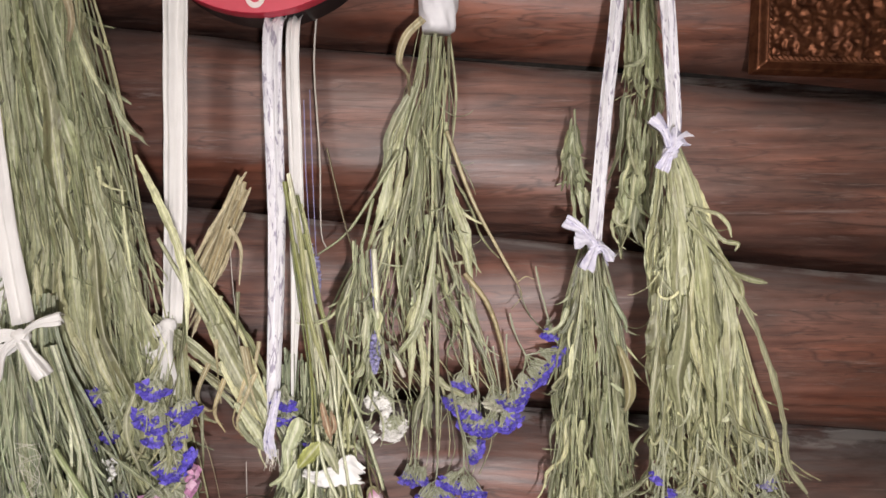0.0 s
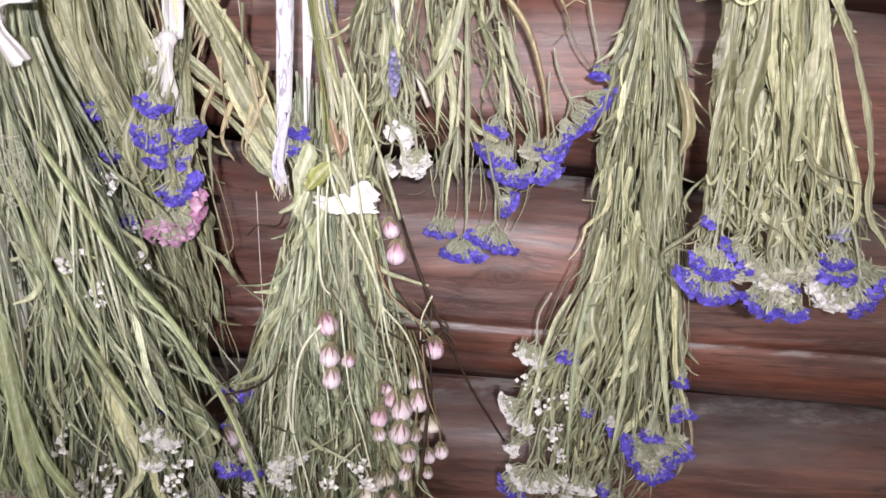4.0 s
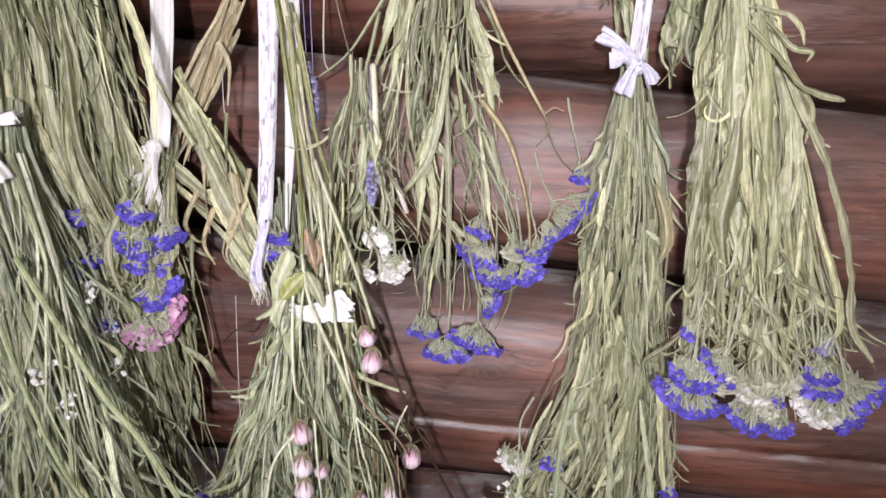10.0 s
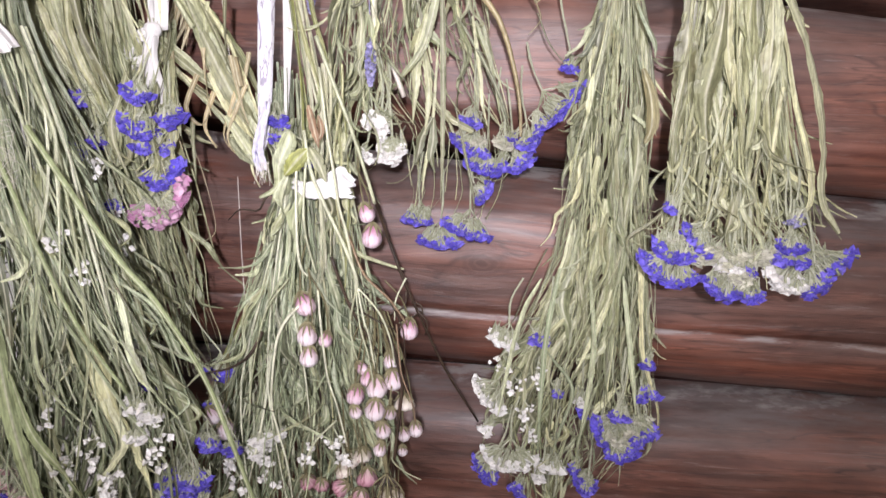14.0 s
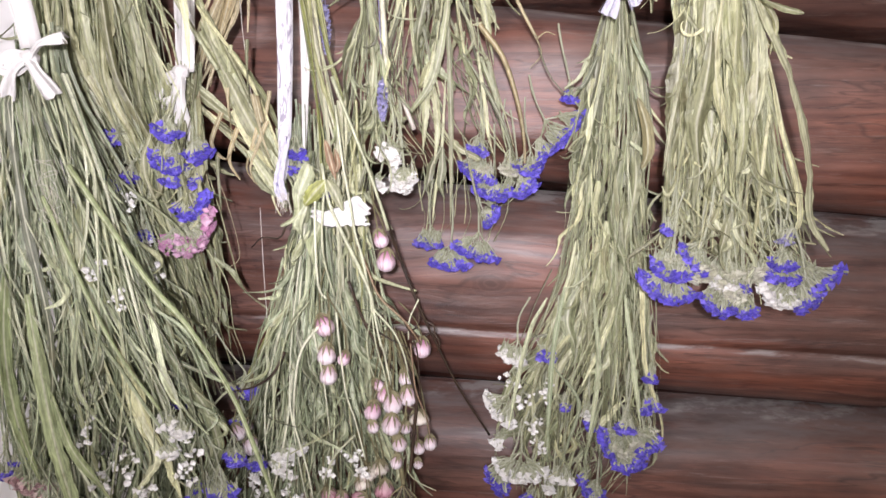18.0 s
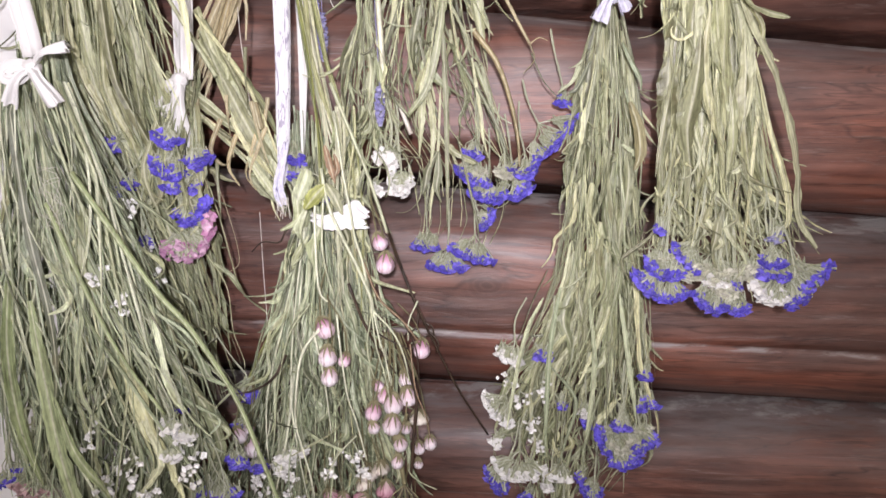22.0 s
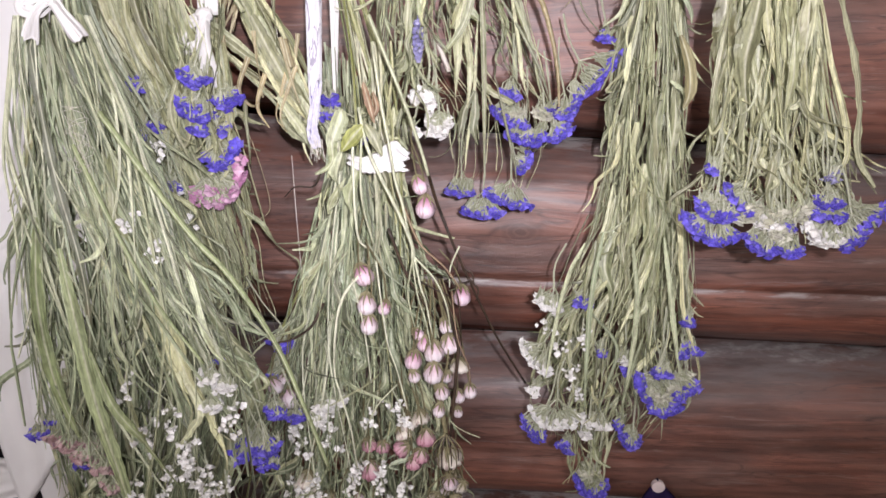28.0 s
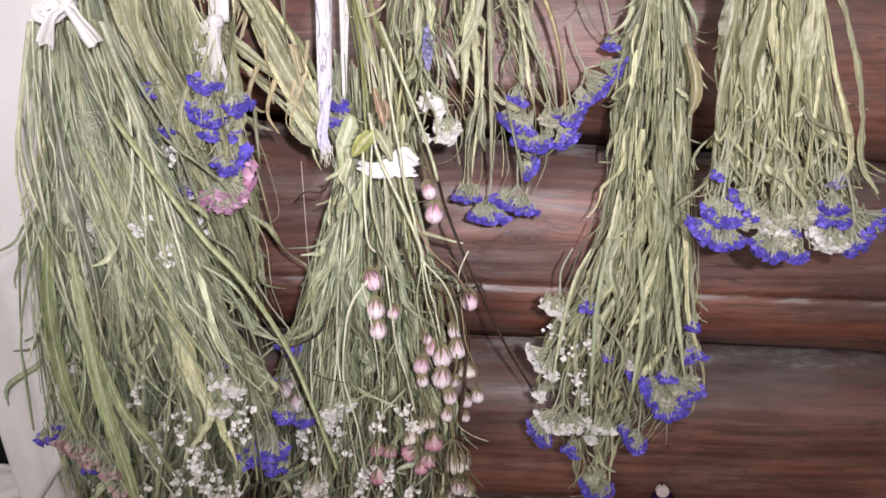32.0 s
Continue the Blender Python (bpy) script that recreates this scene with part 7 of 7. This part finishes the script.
cloth("white_cloth", "white cotton cloth hanging with a turned hem beside the bunches", (-0.69, 0.655, 2.05), (-0.385, 0.665, 2.05), (-0.360, 0.665, 1.200), (-0.516, 0.645, 1.005), M_CLOTH, 0.011, 3, ((-0.513, 1.277), (-0.435, 1.339)))
cloth("white_cloth", "white cotton cloth hanging lower behind the first cloth", (-0.59, 0.715, 1.33), (-0.33, 0.715, 1.33), (-0.33, 0.715, 0.86), (-0.525, 0.710, 0.90), M_CLOTH, 0.006, 9)
cloth("white_cloth", "small white cloth with a ragged edge in the dark", (-0.80, 0.70, 1.065), (-0.555, 0.70, 1.035), (-0.548, 0.70, 0.985), (-0.80, 0.70, 0.955), M_CLOTH, 0.010, 15)
# black sheet standing in for the unlit depth beside the white cloth
cloth("darkness_sheet", "black sheet added for the darkness behind the white cloth", (-0.95, 0.735, 2.0), (-0.40, 0.735, 2.0), (-0.40, 0.735, 0.7), (-0.95, 0.735, 0.7), M_BLACK, 0.012, 21)

# ---- things on the wall ----
# red round clock
clock = thing("wall_clock", (-0.192, 0.745, 1.980), "round red wall clock with black rim and white markings", "clock")


def disc(name, r0, r1, y0, y1, mat, parent, label="", seg=72, c=(0, 0)):
    """A turned disc facing the room, from depth y0 (back) to y1 (front), with a rounded edge."""
    prof = [(0.0, y0), (r0, y0), (r0, y1 + (y0 - y1) * 0.35), (r1 + (r0 - r1) * 0.4, y1 + (y0 - y1) * 0.08), (r1, y1), (0.0, y1)]
    v, f = [], []
    for r, y in prof[1:-1]:
        for k in range(seg):
            t = 2 * math.pi * k / seg
            v.append((c[0] + r * math.cos(t), y, c[1] + r * math.sin(t)))
    for i in range(len(prof) - 3):
        for k in range(seg):
            k2 = (k + 1) % seg
            f.append((i * seg + k, i * seg + k2, (i + 1) * seg + k2, (i + 1) * seg + k))
    f.append(tuple(range(seg)))
    f.append(tuple(range(3 * seg, 4 * seg))[::-1])
    return solid(name, v, f, mat, parent, label)


disc("rim", 0.136, 0.135, 0.015, -0.030, M_RIM, clock, "black rim")
disc("face", 0.1395, 0.1385, -0.030, -0.044, M_RED, clock, "red face")
for k in range(12):
    t = math.radians(90 - 30 * k)
    cx, cz = 0.119 * math.cos(t), 0.119 * math.sin(t)
    pile = Pile()
    big = k % 2 == 0
    for i in range(24):
        a0, a1 = 2 * math.pi * i / 24, 2 * math.pi * (i + 1) / 24
        w, h = (0.011, 0.015) if big else (0.006, 0.008)
        q = []
        for a in (a0, a1):
            for s in (1.0, 0.62):
                for y in (-0.0440, -0.0448):
                    q.append((cx + w * s * math.cos(a), y, cz + h * s * math.sin(a)))
        pile.put(q, [(0, 4, 5, 1), (2, 3, 7, 6), (1, 5, 7, 3), (0, 2, 6, 4)])
    pile.make("marking", M_MARK, clock)
rod([(-0.142, 0.776, 1.88), (-0.141, 0.75, 1.80), (-0.132, 0.735, 1.70), (-0.128, 0.72, 1.62), (-0.120, 0.71, 1.60)], 0.0012, 0.0006, M_CORD, thing("cord", (-0.135, 0.75, 1.90), "thin pale twine hanging under the clock", "twine"), "strand")

# embossed copper picture
pic = thing("embossed_picture", (0.350, 0.775, 1.800), "embossed copper relief picture in a beaded copper frame", "picture")


def relief(w, h):
    nx, nz = 190, 150
    v, f, uv = [], [], []
    for i in range(nz):
        for j in range(nx):
            x, z = w * j / (nx - 1), h * i / (nz - 1)
            e = min(x, z, w - x, h - z)
            y = -0.004
            if e < 0.010:
                y = -0.012 + 0.004 * math.cos(e / 0.010 * math.pi)
            elif e < 0.018:
                y = -0.003 - 0.004 * abs(math.sin((x + z) * math.pi / 0.006))
            else:
                y -= 0.006 * max(0, noise.noise(Vector((x * 30, z * 30, 1)))) + 0.0035 * noise.noise(Vector((x * 110, z * 110, 4))) + 0.0015 * noise.noise(Vector((x * 240, z * 240, 7)))
            v.append((x, y, z))
            uv.append((x, z))
    for i in range(nz - 1):
        for j in range(nx - 1):
            q = i * nx + j
            f.append((q, q + 1, q + nx + 1, q + nx))
    n0 = len(v)
    ring = [j for j in range(nx)] + [i * nx + nx - 1 for i in range(1, nz)] + [(nz - 1) * nx + j for j in range(nx - 2, -1, -1)] + [i * nx for i in range(nz - 2, 0, -1)]
    for q in ring:
        v.append((v[q][0], 0.012, v[q][2]))
        uv.append((0, 0))
    m = len(ring)
    for k in range(m):
        f.append((ring[k], n0 + k, n0 + (k + 1) % m, ring[(k + 1) % m]))
    f.append(tuple(range(n0, n0 + m)))
    return v, f, uv


rv, rf, ruv = relief(0.30, 0.24)
solid("copper_sheet", rv, rf, M_COPPER, pic, "embossed copper sheet", ruv, True)
pic.rotation_euler = (0, radians(2), 0)

# dotted pot holder hung low on the logs
pad = thing("pot_holder", (0.197, 0.742, 1.015), "dark purple quilted pot holder with cream polka dots", "pot holder")


def pad_mesh():
    nu, nv = 24, 24
    v, f = [], []
    for face in (0, 1):
        for i in range(nv):
            for j in range(nu):
                a, b = j / (nu - 1), i / (nv - 1)
                x, z = (a - b) * 0.098 * 0.62 + 0.014 * a, -(a * 0.8 + b) * 0.105
                rim = 4 * a * (1 - a) * 4 * b * (1 - b)
                y = (-1 if face == 0 else 1) * (0.003 + 0.009 * rim ** 0.5) + 0.002 * math.sin(a * 12) * rim
                v.append((x, y, z))
    m = nu * nv
    for i in range(nv - 1):
        for j in range(nu - 1):
            q = i * nu + j
            f.append((q, q + 1, q + nu + 1, q + nu))
            f.append((m + q, m + q + nu, m + q + nu + 1, m + q + 1))
    for k in range(nv - 1):
        for q, s in ((k * nu, nu), (k * nu + nu - 1, nu)):
            f.append((q, q + s, m + q + s, m + q))
        for q in (k, (nv - 1) * nu + k):
            f.append((q, q + 1, m + q + 1, m + q))
    return v, f


pv, pf = pad_mesh()
solid("pad", pv, pf, M_PURPLE, pad, "", None, True)
for cx, cz, w, h in [(0.0005, -0.008, 0.0075, 0.007), (0.002, -0.040, 0.009, 0.0075), (-0.024, -0.064, 0.008, 0.008), (0.030, -0.068, 0.008, 0.008), (0.002, -0.088, 0.008, 0.008)]:
    v = [(cx + w * math.cos(t), -0.0135 + (0.008 if cz > -0.02 else 0.001), cz + h * math.sin(t)) for t in np.linspace(0, 2 * math.pi, 20, endpoint=False)]
    v += [(q[0], q[1] + 0.006, q[2]) for q in v]
    solid("dot", v, [tuple(range(20)), tuple(range(39, 19, -1))] + [(i, 20 + i, 20 + (i + 1) % 20, (i + 1) % 20) for i in range(20)], M_DOT, pad)
